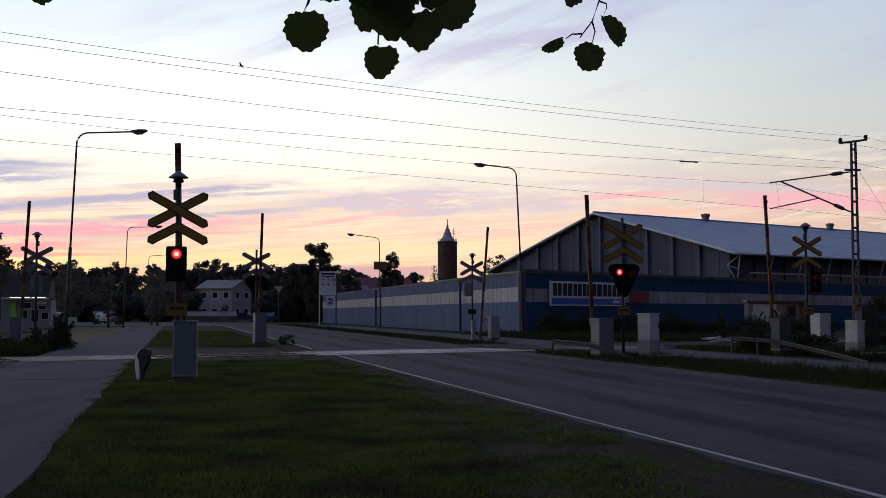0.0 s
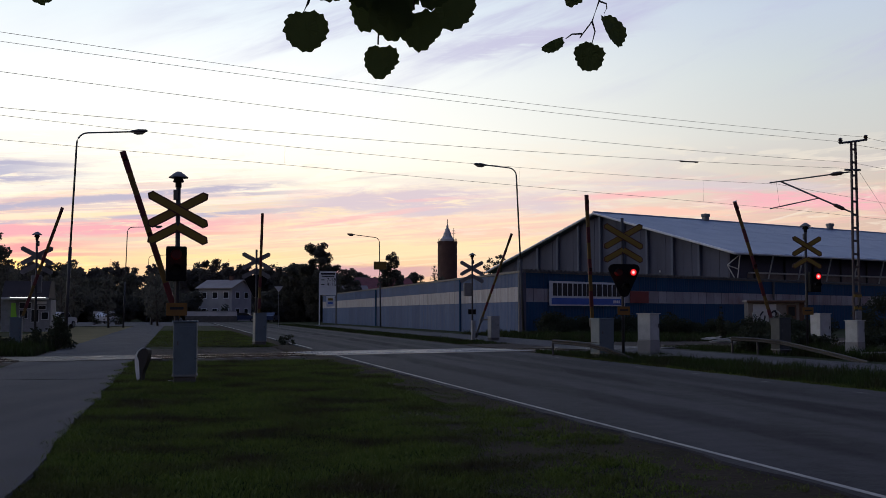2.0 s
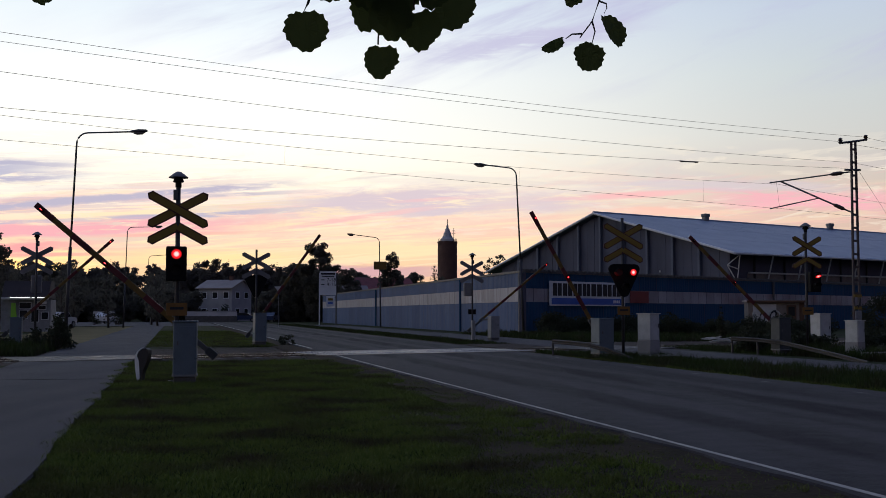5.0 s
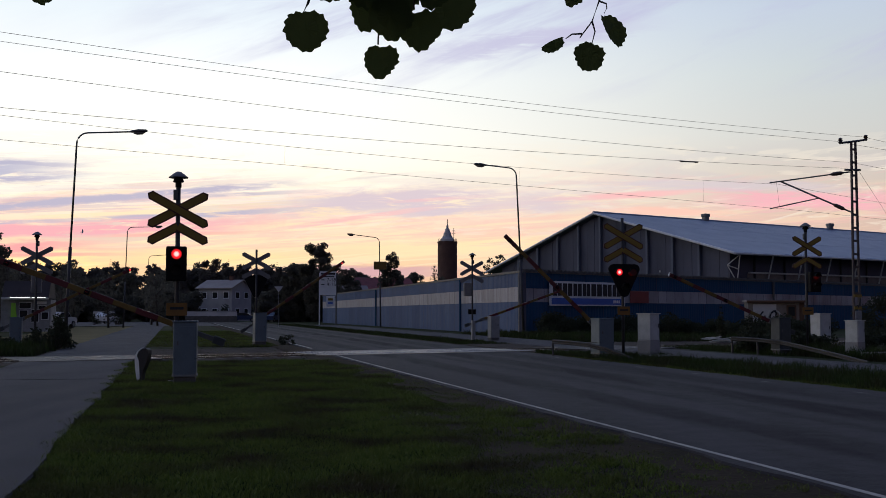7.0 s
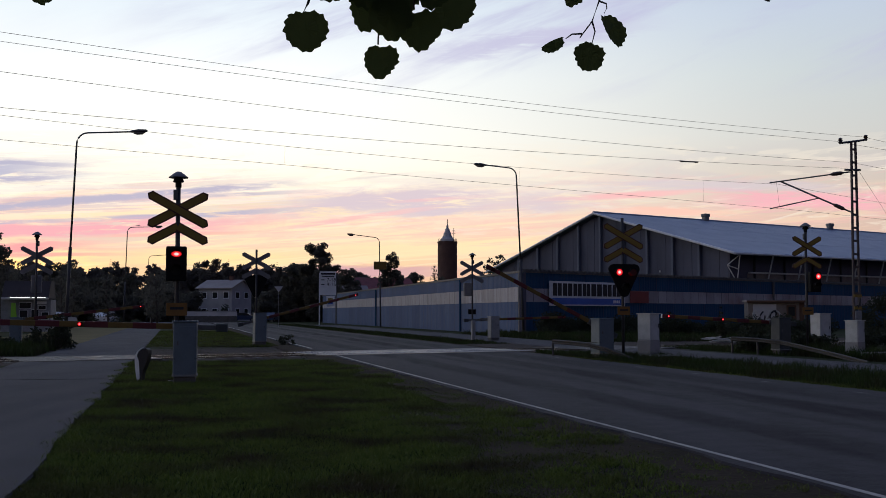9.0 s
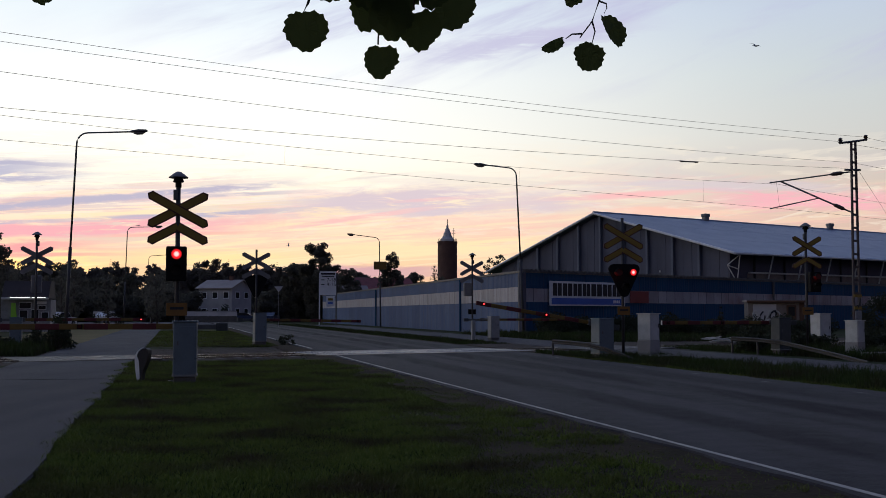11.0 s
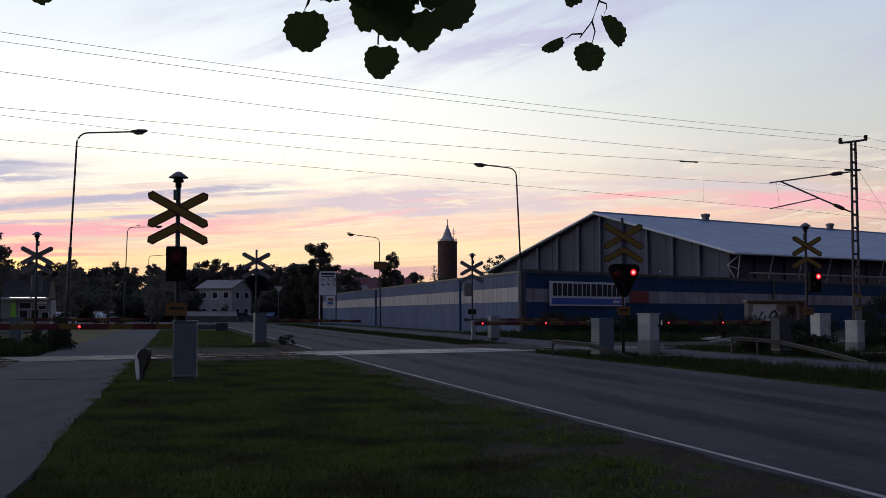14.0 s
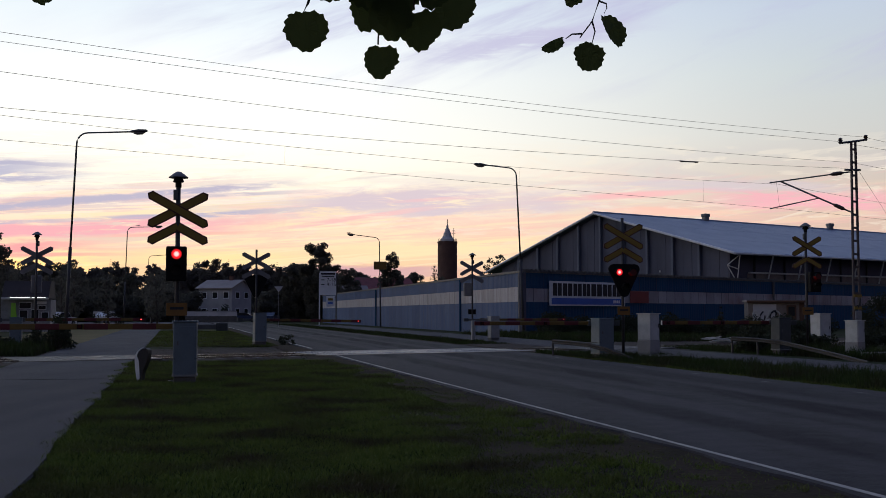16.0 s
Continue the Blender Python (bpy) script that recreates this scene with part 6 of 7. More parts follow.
def broadleaf(name, at, height, spread, label, seed, leaf=0.17, per=60, material=None, low=0.28):
    t = thing(name, label, "tree", pose(*at), group="trees")
    rnd = np.random.RandomState(seed)
    bend = rnd.uniform(-0.3, 0.3, 2)
    top = height * 0.82
    part("trunk", tube([(0, 0, -0.1), (bend[0] * 0.3, bend[1] * 0.3, height * 0.25), (bend[0], bend[1], height * 0.55), (bend[0] * 1.3, bend[1], top)],
                       [height * 0.022, height * 0.017, height * 0.011, height * 0.003], 8), BARK, t, smooth=True)
    clumps = []
    n = int(22 + height * 2.2)
    for i in range(n):
        f = low + (1 - low) * (i + 0.5) / n
        wide = spread * math.sin(math.pi * min(1, 0.12 + 0.88 * (1 - (f - low) / (1 - low)) ** 0.8)) ** 0.7
        up = (f - low) / (1 - low)
        wide *= 1 - 0.40 * up ** 2
        a = i * 2.4 + rnd.uniform(-0.5, 0.5)
        rad = wide * rnd.uniform(0.35, 0.95)
        c = (bend[0] * f + rad * math.cos(a), bend[1] * f + rad * math.sin(a), height * f - 0.06 * height * rnd.rand())
        r = spread * rnd.uniform(0.22, 0.42) * (1 - 0.3 * up)
        clumps.append((c, r))
        if i % 2 == 0:
            z0 = max(height * 0.15, c[2] - rad * 0.9)
            part("limb", tube([(bend[0] * z0 / height, bend[1] * z0 / height, z0), ((c[0]) * 0.5, (c[1]) * 0.5, (z0 + c[2]) / 2 + 0.1), c], [height * 0.008, height * 0.005, 0.01], 5), BARK, t)
    verts, faces = [], []
    foliage(rnd, clumps, per / max(0.3, leaf) ** 1.2 * 0.3, leaf, verts, faces)
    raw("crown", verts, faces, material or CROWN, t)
    return t


def conifer_mesh(rnd, at, height, wide, verts, faces):
    """Whorls of drooping boughs, each a few ragged needle fans."""
    x0, y0, z0 = at
    levels = int(height * 2.2)
    for k in range(levels):
        f = (k + 0.5) / levels
        z = z0 + height * (0.12 + 0.88 * f)
        r = wide * (1 - f) ** 0.85 * rnd.uniform(0.75, 1.15) + 0.12
        for j in range(16):
            a = rnd.rand() * math.tau
            rr = r * rnd.uniform(0.6, 1.0)
            c, s = math.cos(a), math.sin(a)
            d = -0.22 * rr - 0.05
            wv = 0.3 * rr + 0.1
            b = len(verts)
            verts.extend([(x0, y0, z), (x0 + c * rr * 0.6 - s * wv, y0 + s * rr * 0.6 + c * wv, z + d * 0.7), (x0 + c * rr, y0 + s * rr, z + d), (x0 + c * rr * 0.6 + s * wv, y0 + s * rr * 0.6 - c * wv, z + d * 0.5)])
            faces.append((b, b + 1, b + 2, b + 3))


def far_woods(name, rows, material, label, seed):
    """A far wood in one object: pines, spruces and broadleaf crowns of mixed height. rows: x, y, height, width, kind."""
    rnd = np.random.RandomState(seed)
    verts, faces = [], []
    for x, y, h, w, kind in rows:
        if kind == "spruce":
            conifer_mesh(rnd, (x, y, 0), h, w, verts, faces)
        else:
            lowest = {"pine": 0.45, "tall_pine": 0.66}.get(kind, 0.15)
            cl = []
            for i in range(18 if kind == "leaf" else 13):
                f = lowest + (1 - lowest) * rnd.rand()
                rad = w * math.sin(math.pi * (0.15 + 0.75 * (f - lowest) / (1 - lowest)))
                a = rnd.rand() * math.tau
                cl.append(((x + rad * math.cos(a) * rnd.rand(), y + rad * math.sin(a) * rnd.rand(), h * f - 0.05 * h), w * rnd.uniform(0.25, 0.5)))
            foliage(rnd, cl, 115, 0.26, verts, faces)
            b = len(verts)
            r = 0.16
            verts.extend([(x - r, y, -0.1), (x + r, y, -0.1), (x + r * 0.4, y, h * 0.8), (x - r * 0.4, y, h * 0.8), (x, y - r, -0.1), (x, y + r, -0.1), (x, y + r * 0.4, h * 0.8), (x, y - r * 0.4, h * 0.8)])
            faces.extend([(b, b + 1, b + 2, b + 3), (b + 4, b + 5, b + 6, b + 7)])
    return raw(name, verts, faces, material, kind="stuff", label=label, category="woods")


def wood_rows(seed, n, x0, x1, y0, y1, h0, h1, kinds):
    rnd = random.Random(seed)
    out = []
    for i in range(n):
        f = (i + rnd.random()) / n
        h = rnd.uniform(h0, h1)
        k = rnd.choice(kinds)
        out.append((x0 + (x1 - x0) * f, y0 + (y1 - y0) * f + rnd.uniform(-8, 8), h, h * {"spruce": 0.13, "tall_pine": 0.15}.get(k, 0.22), k))
    return out


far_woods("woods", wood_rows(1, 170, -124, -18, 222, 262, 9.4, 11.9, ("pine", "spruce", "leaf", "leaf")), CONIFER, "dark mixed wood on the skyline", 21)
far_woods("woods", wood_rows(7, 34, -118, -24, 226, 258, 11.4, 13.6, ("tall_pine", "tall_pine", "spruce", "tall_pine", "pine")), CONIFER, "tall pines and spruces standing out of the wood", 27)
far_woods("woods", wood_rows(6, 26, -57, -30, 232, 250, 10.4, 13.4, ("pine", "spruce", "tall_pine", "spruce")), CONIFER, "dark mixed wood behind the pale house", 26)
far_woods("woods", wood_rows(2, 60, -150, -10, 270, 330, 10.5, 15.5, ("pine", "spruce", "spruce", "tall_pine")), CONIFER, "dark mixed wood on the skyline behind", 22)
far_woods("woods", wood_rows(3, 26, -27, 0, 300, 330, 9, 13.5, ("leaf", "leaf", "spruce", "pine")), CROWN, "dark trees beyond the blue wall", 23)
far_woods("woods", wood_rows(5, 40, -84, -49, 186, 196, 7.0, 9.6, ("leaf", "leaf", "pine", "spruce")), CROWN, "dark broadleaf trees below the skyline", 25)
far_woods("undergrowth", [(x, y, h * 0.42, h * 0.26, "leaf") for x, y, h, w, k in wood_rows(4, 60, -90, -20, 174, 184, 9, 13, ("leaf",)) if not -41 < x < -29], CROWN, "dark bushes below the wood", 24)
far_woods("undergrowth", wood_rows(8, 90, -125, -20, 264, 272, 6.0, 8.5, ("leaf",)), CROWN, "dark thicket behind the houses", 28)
broadleaf("tree", (7.6, 185, 0), 10.6, 1.6, "dark tree beyond the blue wall by the gable", 37, low=0.3, per=110)
broadleaf("tree", (9.6, 185, 0), 11.2, 1.7, "dark tree beyond the blue wall by the gable", 38, low=0.3, per=110)
broadleaf("tree", (4.9, 220, 0), 8.8, 1.5, "thin tree beside the brick tower", 39, low=0.3, per=26)
broadleaf("tree", (-19.2, 172, 0), 12.4, 4.0, "tall dark broadleaf tree by the pylon sign", 31, low=0.05, per=300)
broadleaf("tree", (-23.6, 176, 0), 9.2, 3.4, "dark broadleaf tree by the pylon sign", 32, low=0.05, per=280)
broadleaf("tree", (-10.0, 215, 0), 13.4, 3.0, "tall dark tree beyond the blue wall", 33, low=0.12, per=260)
broadleaf("tree", (-17.5, 205, 0), 9.5, 3.2, "dark tree beyond the blue wall", 34, low=0.05, per=260)
broadleaf("tree", (-2.2, 290, 0), 14.2, 1.9, "slender tree beside the brick tower", 35, per=24, low=0.35)
broadleaf("tree", (-49.0, 118, 0), 10.2, 3.2, "dark tree at the edge of the lawn", 36, low=0.05, per=240)
for i, (x, y, h, sp) in enumerate(((-34.5, 100, 5.4, 1.5), (-31.5, 104, 5.2, 1.4), (-37.5, 112, 6.0, 2.2), (-30.5, 118, 5.6, 2.2), (-41.0, 108, 6.4, 2.3), (-33.8, 128, 6.2, 2.4), (-44.5, 112, 6.6, 2.4))):
    broadleaf("tree", (x, y, 0), h, sp, "young broadleaf tree beside the cycle path", 40 + i, leaf=0.12, low=0.2)


def bush(at, r, h, label, seed, leaf=0.06, per=1300):
    b = thing("bush", label, "bush", pose(*at), group="bushes")
    rnd = np.random.RandomState(seed)
    cl = []
    for i in range(14):
        a = rnd.rand() * math.tau
        rr = r * rnd.rand() ** 0.6
        cl.append(((rr * math.cos(a), rr * math.sin(a), h * rnd.uniform(0.12, 0.8) * (1 - 0.45 * rr / r)), r * rnd.uniform(0.25, 0.45)))
        part("stem", tube([(0.1 * math.cos(a), 0.1 * math.sin(a), -0.1), cl[-1][0]], [0.02, 0.006], 5), BARK, b)
    verts, faces = [], []
    foliage(rnd, cl, per, leaf, verts, faces)
    raw("leaves", verts, faces, SHRUB, b)
    return b


bush((-14.45, 41.5, 0), 0.75, 1.5, "dark leafy bush beside the far barrier", 61)
bush((-15.1, 42.0, 0), 0.8, 1.6, "dark leafy bush beside the far barrier", 62)
bush((-16.9, 41.6, 0), 0.7, 0.6, "low dark bush beside the far barrier", 63)
bush((-6.75, 47.6, 0), 0.42, 0.5, "small dark bush at the barrier", 64, per=900)
bush((7.6, 68.5, 0), 1.6, 1.6, "dark leafy bush at the foot of the blue wall", 81)
bush((10.6, 69.5, 0), 1.7, 1.3, "dark leafy bush at the foot of the blue wall", 82)
bush((12.4, 71.0, 0), 1.7, 1.6, "dark leafy bush at the foot of the blue wall", 83)
bush((-38.4, 130, 0), 0.8, 1.7, "dark bush before the parked car", 88, leaf=0.1, per=250)
bush((-41.0, 130, 0), 0.8, 1.9, "dark bush before the parked car", 89, leaf=0.1, per=250)
bush((-37.4, 188, 0), 1.6, 3.6, "round dark bush before the pale house", 90, leaf=0.14, per=180)
bush((15.6, 66.0, 0), 1.6, 1.3, "dark leafy bush before the blue wall", 84)
bush((19.6, 64.0, 0), 1.5, 1.4, "dark leafy bush before the hut", 85)
bush((13.6, 40.8, 0), 0.8, 1.0, "weedy bush behind the guard rail", 86)
bush((15.9, 41.5, 0), 0.9, 1.1, "weedy bush behind the guard rail", 87)
bush((6.6, 66.0, 0), 1.5, 1.7, "dark bush at the foot of the blue wall", 65)
bush((8.6, 68.0, 0), 1.4, 1.4, "dark bush at the foot of the blue wall", 66)
bush((13.6, 66.5, 0), 1.6, 1.5, "dark bush before the blue wall", 67)
bush((10.9, 39.2, 0), 0.8, 0.95, "weedy bush round the barrier machine", 68)
bush((12.0, 40.2, 0), 0.7, 1.2, "weedy bush behind the barrier", 69)
bush((19.4, 48.6, 0), 1.3, 2.9, "tall dark bush beside the mast", 70)
bush((18.0, 44.6, 0), 0.9, 1.3, "dark bush beside the mast", 71)
bush((17.3, 62.0, 0), 1.5, 1.2, "dark bush before the hut", 72)
bush((21.5, 66.0, 0), 1.6, 1.5, "dark bush before the hut", 73)


def juniper():
    j = thing("juniper", "slim dark conifer shrub by the track", "shrub", pose(13.1, 52.0, 0))
    part("trunk", tube([(0, 0, -0.05), (0, 0, 1.7)], [0.05, 0.01], 6), BARK, j)
    verts, faces = [], []
    rnd = np.random.RandomState(3)
    foliage(rnd, [((0, 0, 0.35), 0.3), ((0.05, 0, 0.6), 0.3), ((-0.04, 0, 0.85), 0.24), ((0, 0, 1.1), 0.17), ((0, 0, 1.35), 0.11), ((0, 0, 1.6), 0.07)], 2400, 0.05, verts, faces)
    raw("needles", verts, faces, SHRUB, j)


juniper()


# ---- the aspen under which the camera stands, and its hanging twigs ----
def aspen_tree():
    # out of view: added to hold the twigs and block sky light from behind
    t = thing("aspen_tree", "aspen with grey trunk standing behind the camera", "tree", pose(1.3, -1.9, 0))
    part("trunk", tube([(0, 0, -0.1), (0.03, 0.02, 1.5), (-0.05, 0, 3.2), (0.05, 0, 6), (0, 0, 9)], [0.19, 0.16, 0.13, 0.08, 0.02], 12), BARK, t, smooth=True)
    rnd = np.random.RandomState(77)
    part("limb", tube([(-0.02, 0, 2.2), (-0.6, 1.4, 2.35), (-1.0, 2.7, 2.2), (-1.2, 3.5, 2.06)], [0.05, 0.03, 0.012, 0.004], 8), BARK, t, smooth=True)
    cl = []
    for i in range(40):
        a = i * 2.4
        z = 2.9 + 5.8 * (i + 0.5) / 40
        r = (0.5 + 2.2 * math.sin(math.pi * min(1, (z - 2.3) / 7.2))) * rnd.uniform(0.3, 1)
        c = (r * math.cos(a), r * math.sin(a), z)
        if c[1] > 1.6 and z < 4.0:
            continue
        cl.append((c, rnd.uniform(0.45, 0.8)))
        if i % 3 == 0:
            part("limb", tube([(0, 0, z - 0.7), (c[0] * 0.5, c[1] * 0.5, z - 0.2), c], [0.03, 0.018, 0.006], 6), BARK, t)
    verts, faces = [], []
    foliage(rnd, cl, 260, 0.045, verts, faces)
    raw("crown", verts, faces, CROWN, t)


aspen_tree()


# ---- hanging twigs ----
def leaf_outline(rnd, teeth=15, point=0.13):
    """A round, coarsely and unevenly toothed aspen leaf of unit width, its tip at -y and its stalk at the origin."""
    pts = []
    lobes = [(k, rnd.uniform(-0.06, 0.06), rnd.uniform(0, 6)) for k in (2, 3, 5)]
    for i in range(teeth * 3):
        a = math.pi / 2 + math.tau * (i + rnd.uniform(-0.25, 0.25)) / (teeth * 3)
        tip = max(0, math.cos(a + math.pi / 2)) ** 14
        tooth = (0.075, -0.045, 0.015)[i % 3] * rnd.uniform(0.3, 1.4)
        notch = 0.17 * math.exp(-(((a - math.pi / 2 + math.pi) % math.tau - math.pi) / 0.32) ** 2)
        r = 0.5 * (1 - notch + point * tip + tooth + sum(m * math.sin(k * a + p) for k, m, p in lobes))
        pts.append((r * math.cos(a) * 1.03, -0.5 + r * math.sin(a) * 0.95))
    return pts


def leaf_mesh(seed, cup):
    """A thin leaf with a slight fold along its midrib and a cupped blade."""
    rnd = random.Random(seed)
    out = leaf_outline(rnd)
    bm = bmesh.new()
    n = len(out)
    rings = []
    for f in (1.0, 0.55):
        rings.append([bm.verts.new((x * f, -0.5 + (y + 0.5) * f, cup * ((x * f) ** 2) + 0.02 * math.sin(6 * x * f + seed))) for x, y in out])
    c = bm.verts.new((0, -0.5, 0))
    for k in range(n):
        bm.faces.new((rings[0][k], rings[0][(k + 1) % n], rings[1][(k + 1) % n], rings[1][k]))
        bm.faces.new((rings[1][k], rings[1][(k + 1) % n], c))
    bmesh.ops.solidify(bm, geom=bm.faces[:], thickness=0.008)
    return bm


def aspen(name, leaves, twigs, label):
    """Leaves: where the stalk joins, width, roll in the picture plane, turn about the hanging axis, tip."""
    br = thing(name, label, "branch", group="aspen twigs over the camera")
    for pts, radii in twigs:
        part("twig", tube(pts, radii, 7), TWIG, br, smooth=True)
    for i, ((x, y, z), width, roll, yaw, nod) in enumerate(leaves):
        bm = leaf_mesh(i * 7 + len(leaves), 0.25)
        ob = part("leaf", bm, LEAF, br)
        ob.matrix_basis = Matrix.Translation((x, y, z)) @ pose(0, 0, 0, 0, roll, 0) @ pose(0, 0, 0, 0, 0, yaw) @ pose(0, 0, 0, 90 + nod, 0, 0) @ Matrix.Scale(width, 4)
    return br


aspen("aspen_branch", [
    ((-0.2001, 1.57, 1.7604), 0.0620, -4, 12, 0),
    ((-0.0897, 1.6, 1.7165), 0.0501, 3, 0, 0),
    ((-0.1095, 1.63, 1.8005), 0.0568, 6, 20, 0),
    ((-0.0801, 1.57, 1.7803), 0.0644, -8, 15, 5),
    ((-0.04, 1.6, 1.7697), 0.0624, -10, 10, 0),
    ((0.0136, 1.63, 1.8091), 0.0635, -6, -15, 0),
    ((-0.1597, 1.57, 1.8302), 0.0596, 10, 20, 0),
    ((-0.0701, 1.6, 1.8196), 0.0656, 4, 10, 0),
    ((-0.1403, 1.63, 1.8497), 0.0585, 0, 5, 0),
    ((-0.5797, 1.57, 1.8202), 0.0515, 5, 10, 0),
    ((-0.5398, 1.6, 1.8298), 0.0410, 0, 20, 0),
    ((-0.1803, 1.63, 1.8497), 0.0552, -14, 30, 0),
    ((-0.0098, 1.57, 1.8202), 0.0596, 12, 25, 0),
    ((-0.1101, 1.6, 1.8298), 0.0640, -5, 0, 0),
    ((-0.0502, 1.63, 1.8497), 0.0669, 6, 30, 0),
    ((-0.0851, 1.57, 1.8127), 0.0564, 20, 40, 0)], [
    ([(-0.1901, 1.6, 1.8069), (-0.199, 1.6, 1.7764), (-0.2064, 1.6, 1.7612)], [0.0026, 0.0019, 0.0012]),
    ([(-0.1868, 1.6, 1.8153), (-0.1201, 1.6, 1.8103), (-0.02, 1.6, 1.8187)], [0.0026, 0.0019, 0.0012]),
    ([(-0.0967, 1.6, 1.8103), (-0.0932, 1.6, 1.7646), (-0.0956, 1.6, 1.7148)], [0.0026, 0.0019, 0.0012]),
    ([(-0.1201, 1.6, 1.8103), (-0.1158, 1.6, 1.7942)], [0.0026, 0.0012]),
    ([(-0.0784, 1.6, 1.812), (-0.08, 1.6, 1.7849)], [0.0026, 0.0012]),
    ([(-0.0409, 1.6, 1.8153), (-0.0433, 1.6, 1.768)], [0.0026, 0.0012]),
    ([(-0.1618, 1.6, 1.8137), (-0.1635, 1.6, 1.8289)], [0.0026, 0.0012]),
    ([(0.0133, 1.6, 1.8238), (0.0133, 1.6, 1.8026)], [0.0026, 0.0012]),
    ([(-0.1868, 1.6, 1.8153), (-0.0702, 1.6, 1.8833), (0.0971, 1.6, 1.9174)], [0.0026, 0.0019, 0.0012]),
    ([(-0.02, 1.6, 1.8187), (0.0301, 1.6, 1.8833), (0.0971, 1.6, 1.9174)], [0.0026, 0.0019, 0.0012]),
    ([(-0.589, 1.6, 1.8255), (-0.5802, 1.6, 1.8833), (-0.4056, 1.6, 1.9516)], [0.0026, 0.0019, 0.0012]),
    ([(-0.5373, 1.6, 1.8289), (-0.5549, 1.6, 1.8748)], [0.0026, 0.0012]),
    ([(-0.4056, 1.6, 1.9516), (0.0971, 1.6, 1.9174)], [0.0026, 0.0012])], "hanging aspen twig with round toothed dark leaves")
aspen("aspen_branch", [
    ((0.2145, 1.57, 1.7124), 0.0435, 10, 0, 0),
    ((0.2372, 1.6, 1.7612), 0.0542, -26, 48, 0),
    ((0.1837, 1.63, 1.7308), 0.0385, 66, 76, 0),
    ((0.1899, 1.57, 1.8102), 0.0467, 8, 45, 0)], [
    ([(0.2385, 1.6, 1.8153), (0.2299, 1.6, 1.7798), (0.2196, 1.6, 1.7494), (0.2045, 1.6, 1.7292), (0.2012, 1.6, 1.7241)], [0.0015, 0.0013, 0.0011, 0.0009, 0.0007]),
    ([(0.2196, 1.6, 1.7494), (0.2237, 1.6, 1.7342), (0.2194, 1.6, 1.7174)], [0.0015, 0.0011, 0.0007]),
    ([(0.2299, 1.6, 1.7798), (0.2407, 1.6, 1.7756), (0.2414, 1.6, 1.7688), (0.2372, 1.6, 1.7612)], [0.0015, 0.0012, 0.0009, 0.0007]),
    ([(0.2045, 1.6, 1.7308), (0.1896, 1.6, 1.73), (0.1804, 1.6, 1.7233)], [0.0015, 0.0011, 0.0007]),
    ([(0.1969, 1.6, 1.8323), (0.1935, 1.6, 1.8196)], [0.0015, 0.0007]),
    ([(0.2385, 1.6, 1.8153), (0.1969, 1.6, 1.8323), (0.0971, 1.6, 1.9174)], [0.0015, 0.0011, 0.0007])], "thin aspen twig with four dark leaves")



# ---- gulls ----
wings = {}


def gull(label, span):
    """A bird flying towards its +x; its wings are parts that can be swept back."""
    g = thing("gull", label, "bird", group="gulls")
    body = tube([(-0.2 * span, 0, 0), (-0.12 * span, 0, 0.01 * span), (0.02 * span, 0, 0.015 * span), (0.13 * span, 0, 0.01 * span), (0.19 * span, 0, 0.0)], [0.01 * span, 0.035 * span, 0.055 * span, 0.035 * span, 0.006 * span], 8)
    part("body", body, FEATHER, g, smooth=True)
    for sy in (-1, 1):
        out = [(0.07, 0.03), (0.10, 0.2), (0.03, 0.36), (-0.06, 0.5), (-0.03, 0.3), (-0.05, 0.16), (-0.07, 0.03)]
        bm = prism([(x * span, y * span * sy) for x, y in out], -0.006 * span, 0.006 * span)
        for v in bm.verts:
            f = abs(v.co.y) / span
            v.co.z += (0.5 * f if f < 0.22 else 0.11 - 0.15 * (f - 0.22)) * span
        wings.setdefault(g.name, []).append((part("wing", bm, FEATHER, g), sy))
    part("tail", prism([(-0.16 * span, -0.02 * span), (-0.16 * span, 0.02 * span), (-0.27 * span, 0.045 * span), (-0.27 * span, -0.045 * span)], -0.004 * span, 0.008 * span), FEATHER, g)
    return g


GULL_A = gull("grey gull gliding across the evening sky", 1.1)
GULL_B = gull("small gull gliding in to perch on a distant lamp", 0.75)
GULL_C = gull("small gull flying up and perching on a street lamp", 0.75)
GULL_D = gull("small bird crossing the pale sky", 0.8)


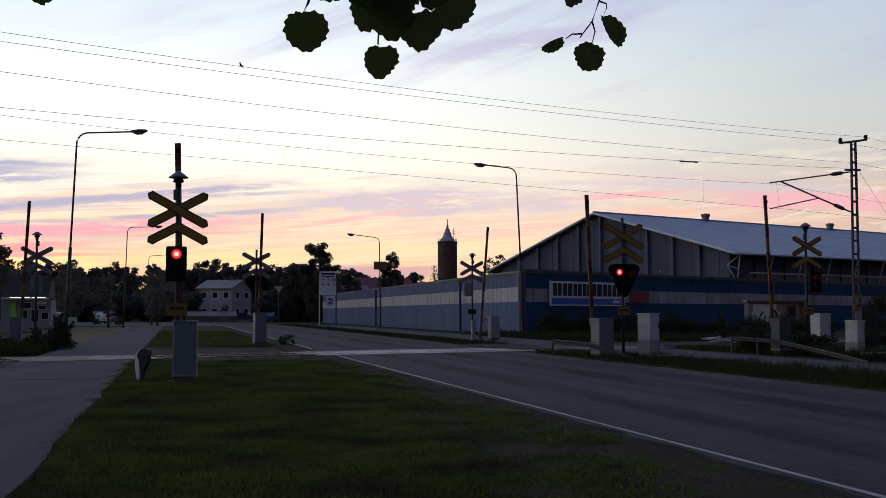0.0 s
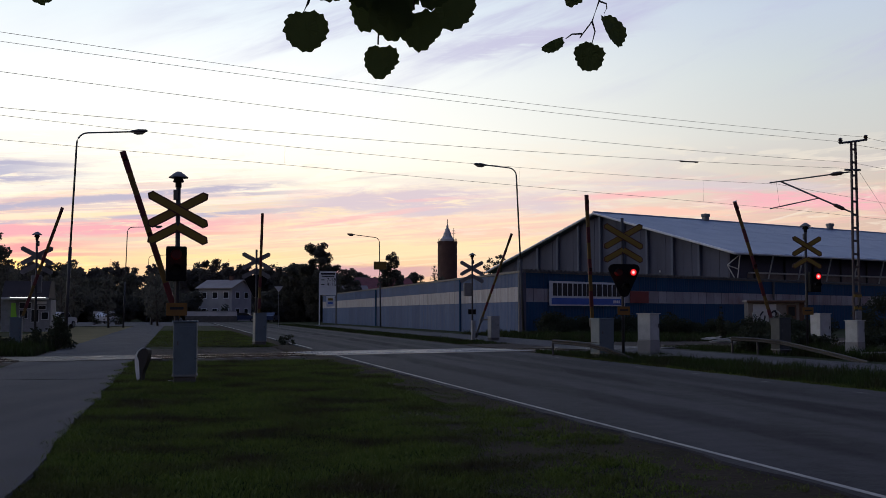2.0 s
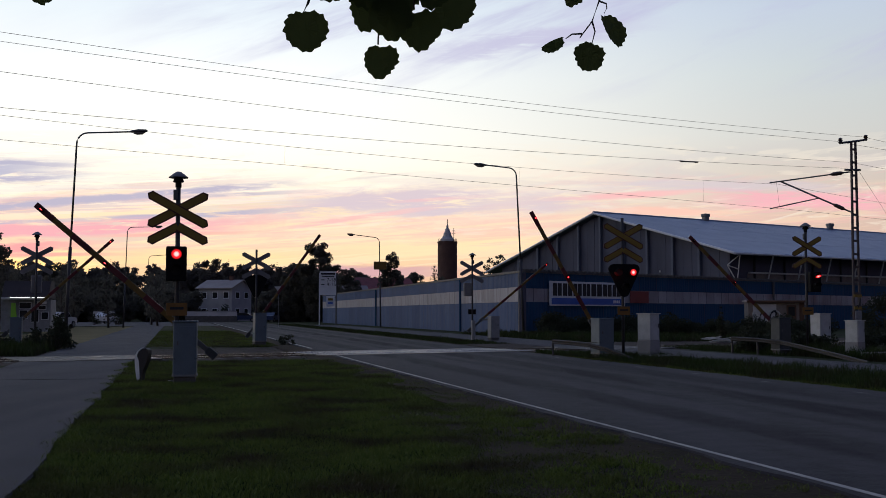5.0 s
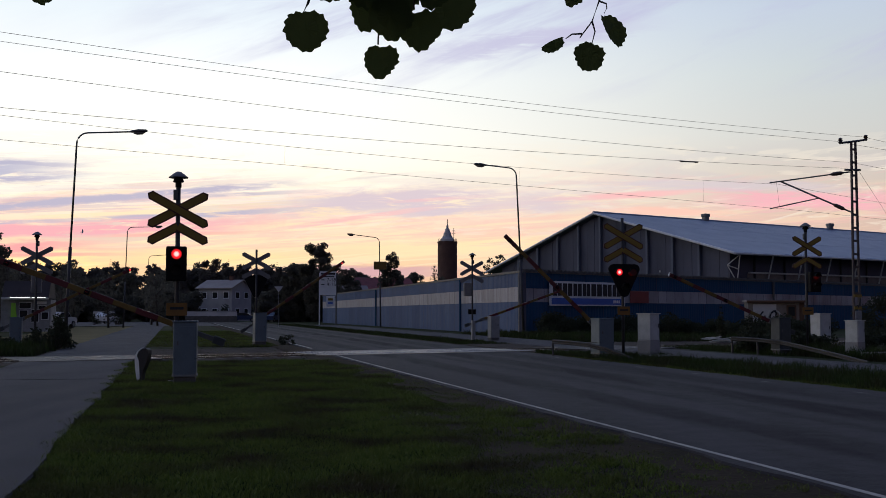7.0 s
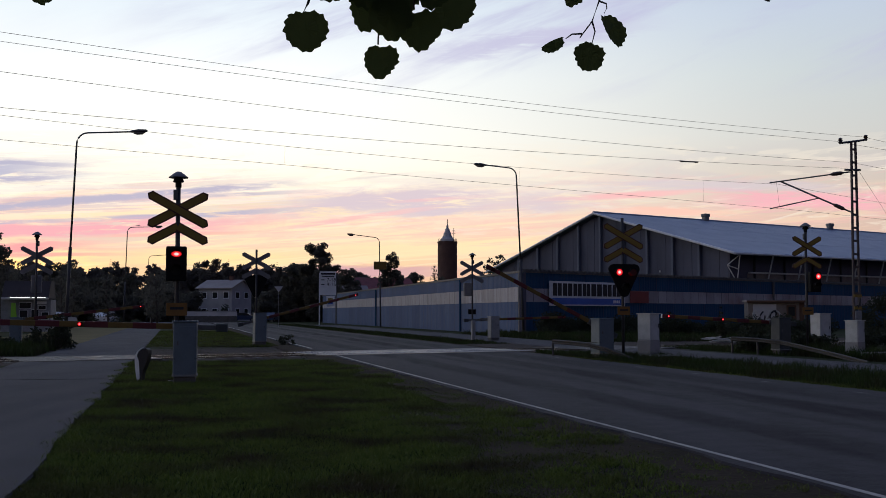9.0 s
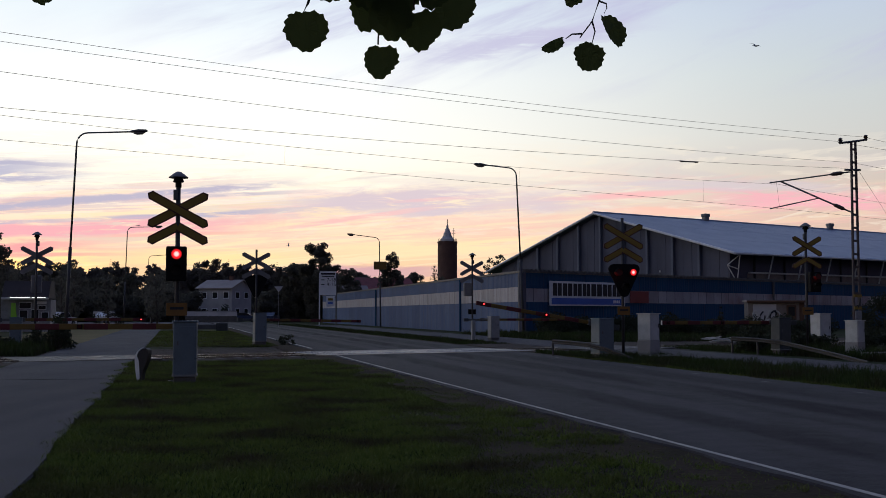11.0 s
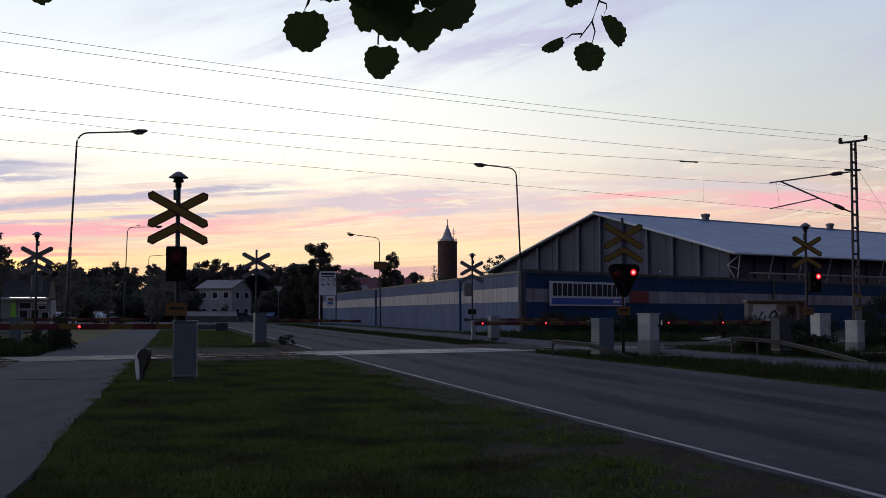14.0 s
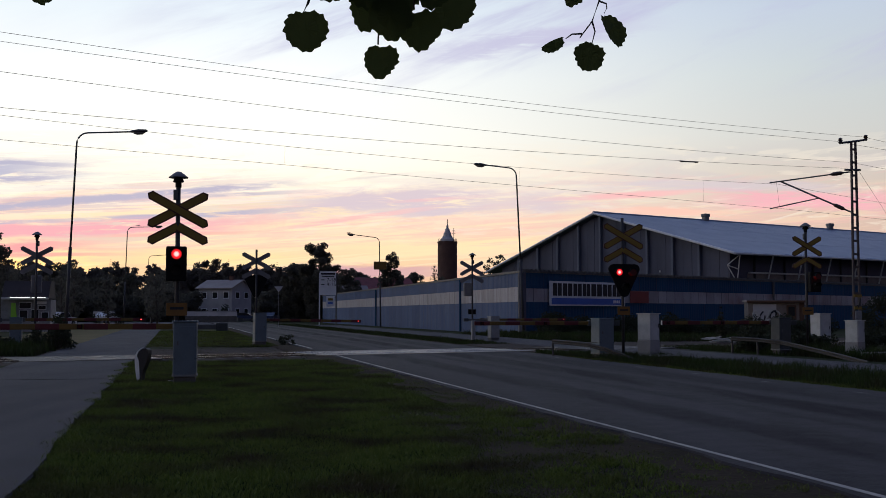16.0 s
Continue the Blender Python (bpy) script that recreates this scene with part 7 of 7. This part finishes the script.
# ---- all that moves ----
def motions():
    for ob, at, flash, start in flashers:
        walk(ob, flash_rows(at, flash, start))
    for boom, z, rows in booms:
        walk(boom, [(t, pose(0, 0, z, 0, -a, 0)) for t, a in rows])
    walk(GULL_A, [(0, pose(-16.67, 90, 21.73, 18, 0, 172)), (0.25, pose(-18.8, 90, 22.2, -8, 0, 172)), (0.5, pose(-21.16, 90, 22.63, 16, 0, 172)), (0.75, pose(-23.6, 90, 23.2, -10, 0, 172)), (1.0, pose(-26.32, 90, 23.72, 18, 0, 172)),
                  (1.25, pose(-29.1, 90, 24.3, -8, 0, 172)), (1.5, pose(-32.0, 90, 24.81, 14, 0, 172)), (3, pose(-49, 90, 28, 10, 0, 172)), (16, pose(-190, 90, 50, 0, 0, 172))])
    # glides in from beyond the view and perches on the arm of a distant lamp
    walk(GULL_B, [(0, pose(-150, 105, 7, 10, 0, 2)), (5, pose(-66, 105, 8.2, 20, 0, 4)), (6.3, pose(-39.40, 105, 8.92, 40, 0, 5)), (6.5, pose(-38.00, 105, 8.97, 20, 0, 5)), (7.0, pose(-34.44, 105, 9.08, 45, -5, 8)), (7.2, pose(-33.04, 105, 9.46, 20, -8, 8)),
                  (7.5, pose(-31.32, 105, 9.73, 45, -10, 8)), (7.7, pose(-30.46, 105, 10.06, 25, -14, 10)), (8.0, pose(-29.60, 105, 10.16, 40, -20, 14)), (8.2, pose(-29.33, 105, 10.16, 10, -38, 14)), (8.45, pose(-29.05, 105, 9.70, 0, -24, 10)), (16, pose(-29.05, 105, 9.70, 0, -24, 10))])
    # flies in low from beyond the trees, rises to the lamp and perches on its head
    walk(GULL_C, [(0, pose(-90, 108, 7, 10, 0, 2)), (9.2, pose(-46, 108, 7, 10, 0, 2)), (10.4, pose(-19.4, 108, 7.8, 30, 0, 6)), (11.3, pose(-14.43, 108, 8.02, 45, -5, 12)), (11.5, pose(-13.65, 108, 8.02, 20, -5, 12)), (12.0, pose(-12.15, 108, 8.36, 45, -12, 15)),
                  (12.2, pose(-11.66, 108, 8.58, 25, -14, 15)), (12.5, pose(-10.6, 108, 8.97, 50, -14, 15)), (12.7, pose(-10.05, 108, 9.19, 30, -14, 15)), (13.0, pose(-9.61, 108, 9.47, 45, -20, 20)), (13.2, pose(-9.33, 108, 9.5, 10, -40, 15)), (13.4, pose(-9.2, 108, 9.22, 0, -24, 10)), (16, pose(-9.2, 108, 9.22, 0, -24, 10))])
    for bird, landing in ((GULL_B, 8.25), (GULL_C, 13.2)):
        for wing, sy in wings[bird.name]:
            spread_out, half, folded = pose(0, 0, 0), pose(0, 0, 0, sy * 25, 0, sy * 40), pose(-0.01, -sy * 0.01, 0, sy * 12, 0, sy * 84)
            walk(wing, [(0, spread_out), (landing, spread_out), (landing + 0.15, half), (landing + 0.3, folded), (16, folded)])
    walk(GULL_D, [(0, pose(-30, -40, 14, 0, 0, 40)), (10.8, pose(16, 55, 15, 20, 0, 30)), (11.3, pose(15.9, 58, 14.9, 40, 0, 20)), (11.5, pose(16.2, 60, 15.5, 50, 0, 0)), (12.0, pose(22, 60, 14.7, 35, 0, -10)), (12.6, pose(30, 60, 13.5, 20, 0, -10)), (16, pose(80, 60, 14, 0, 0, 0))])


motions()
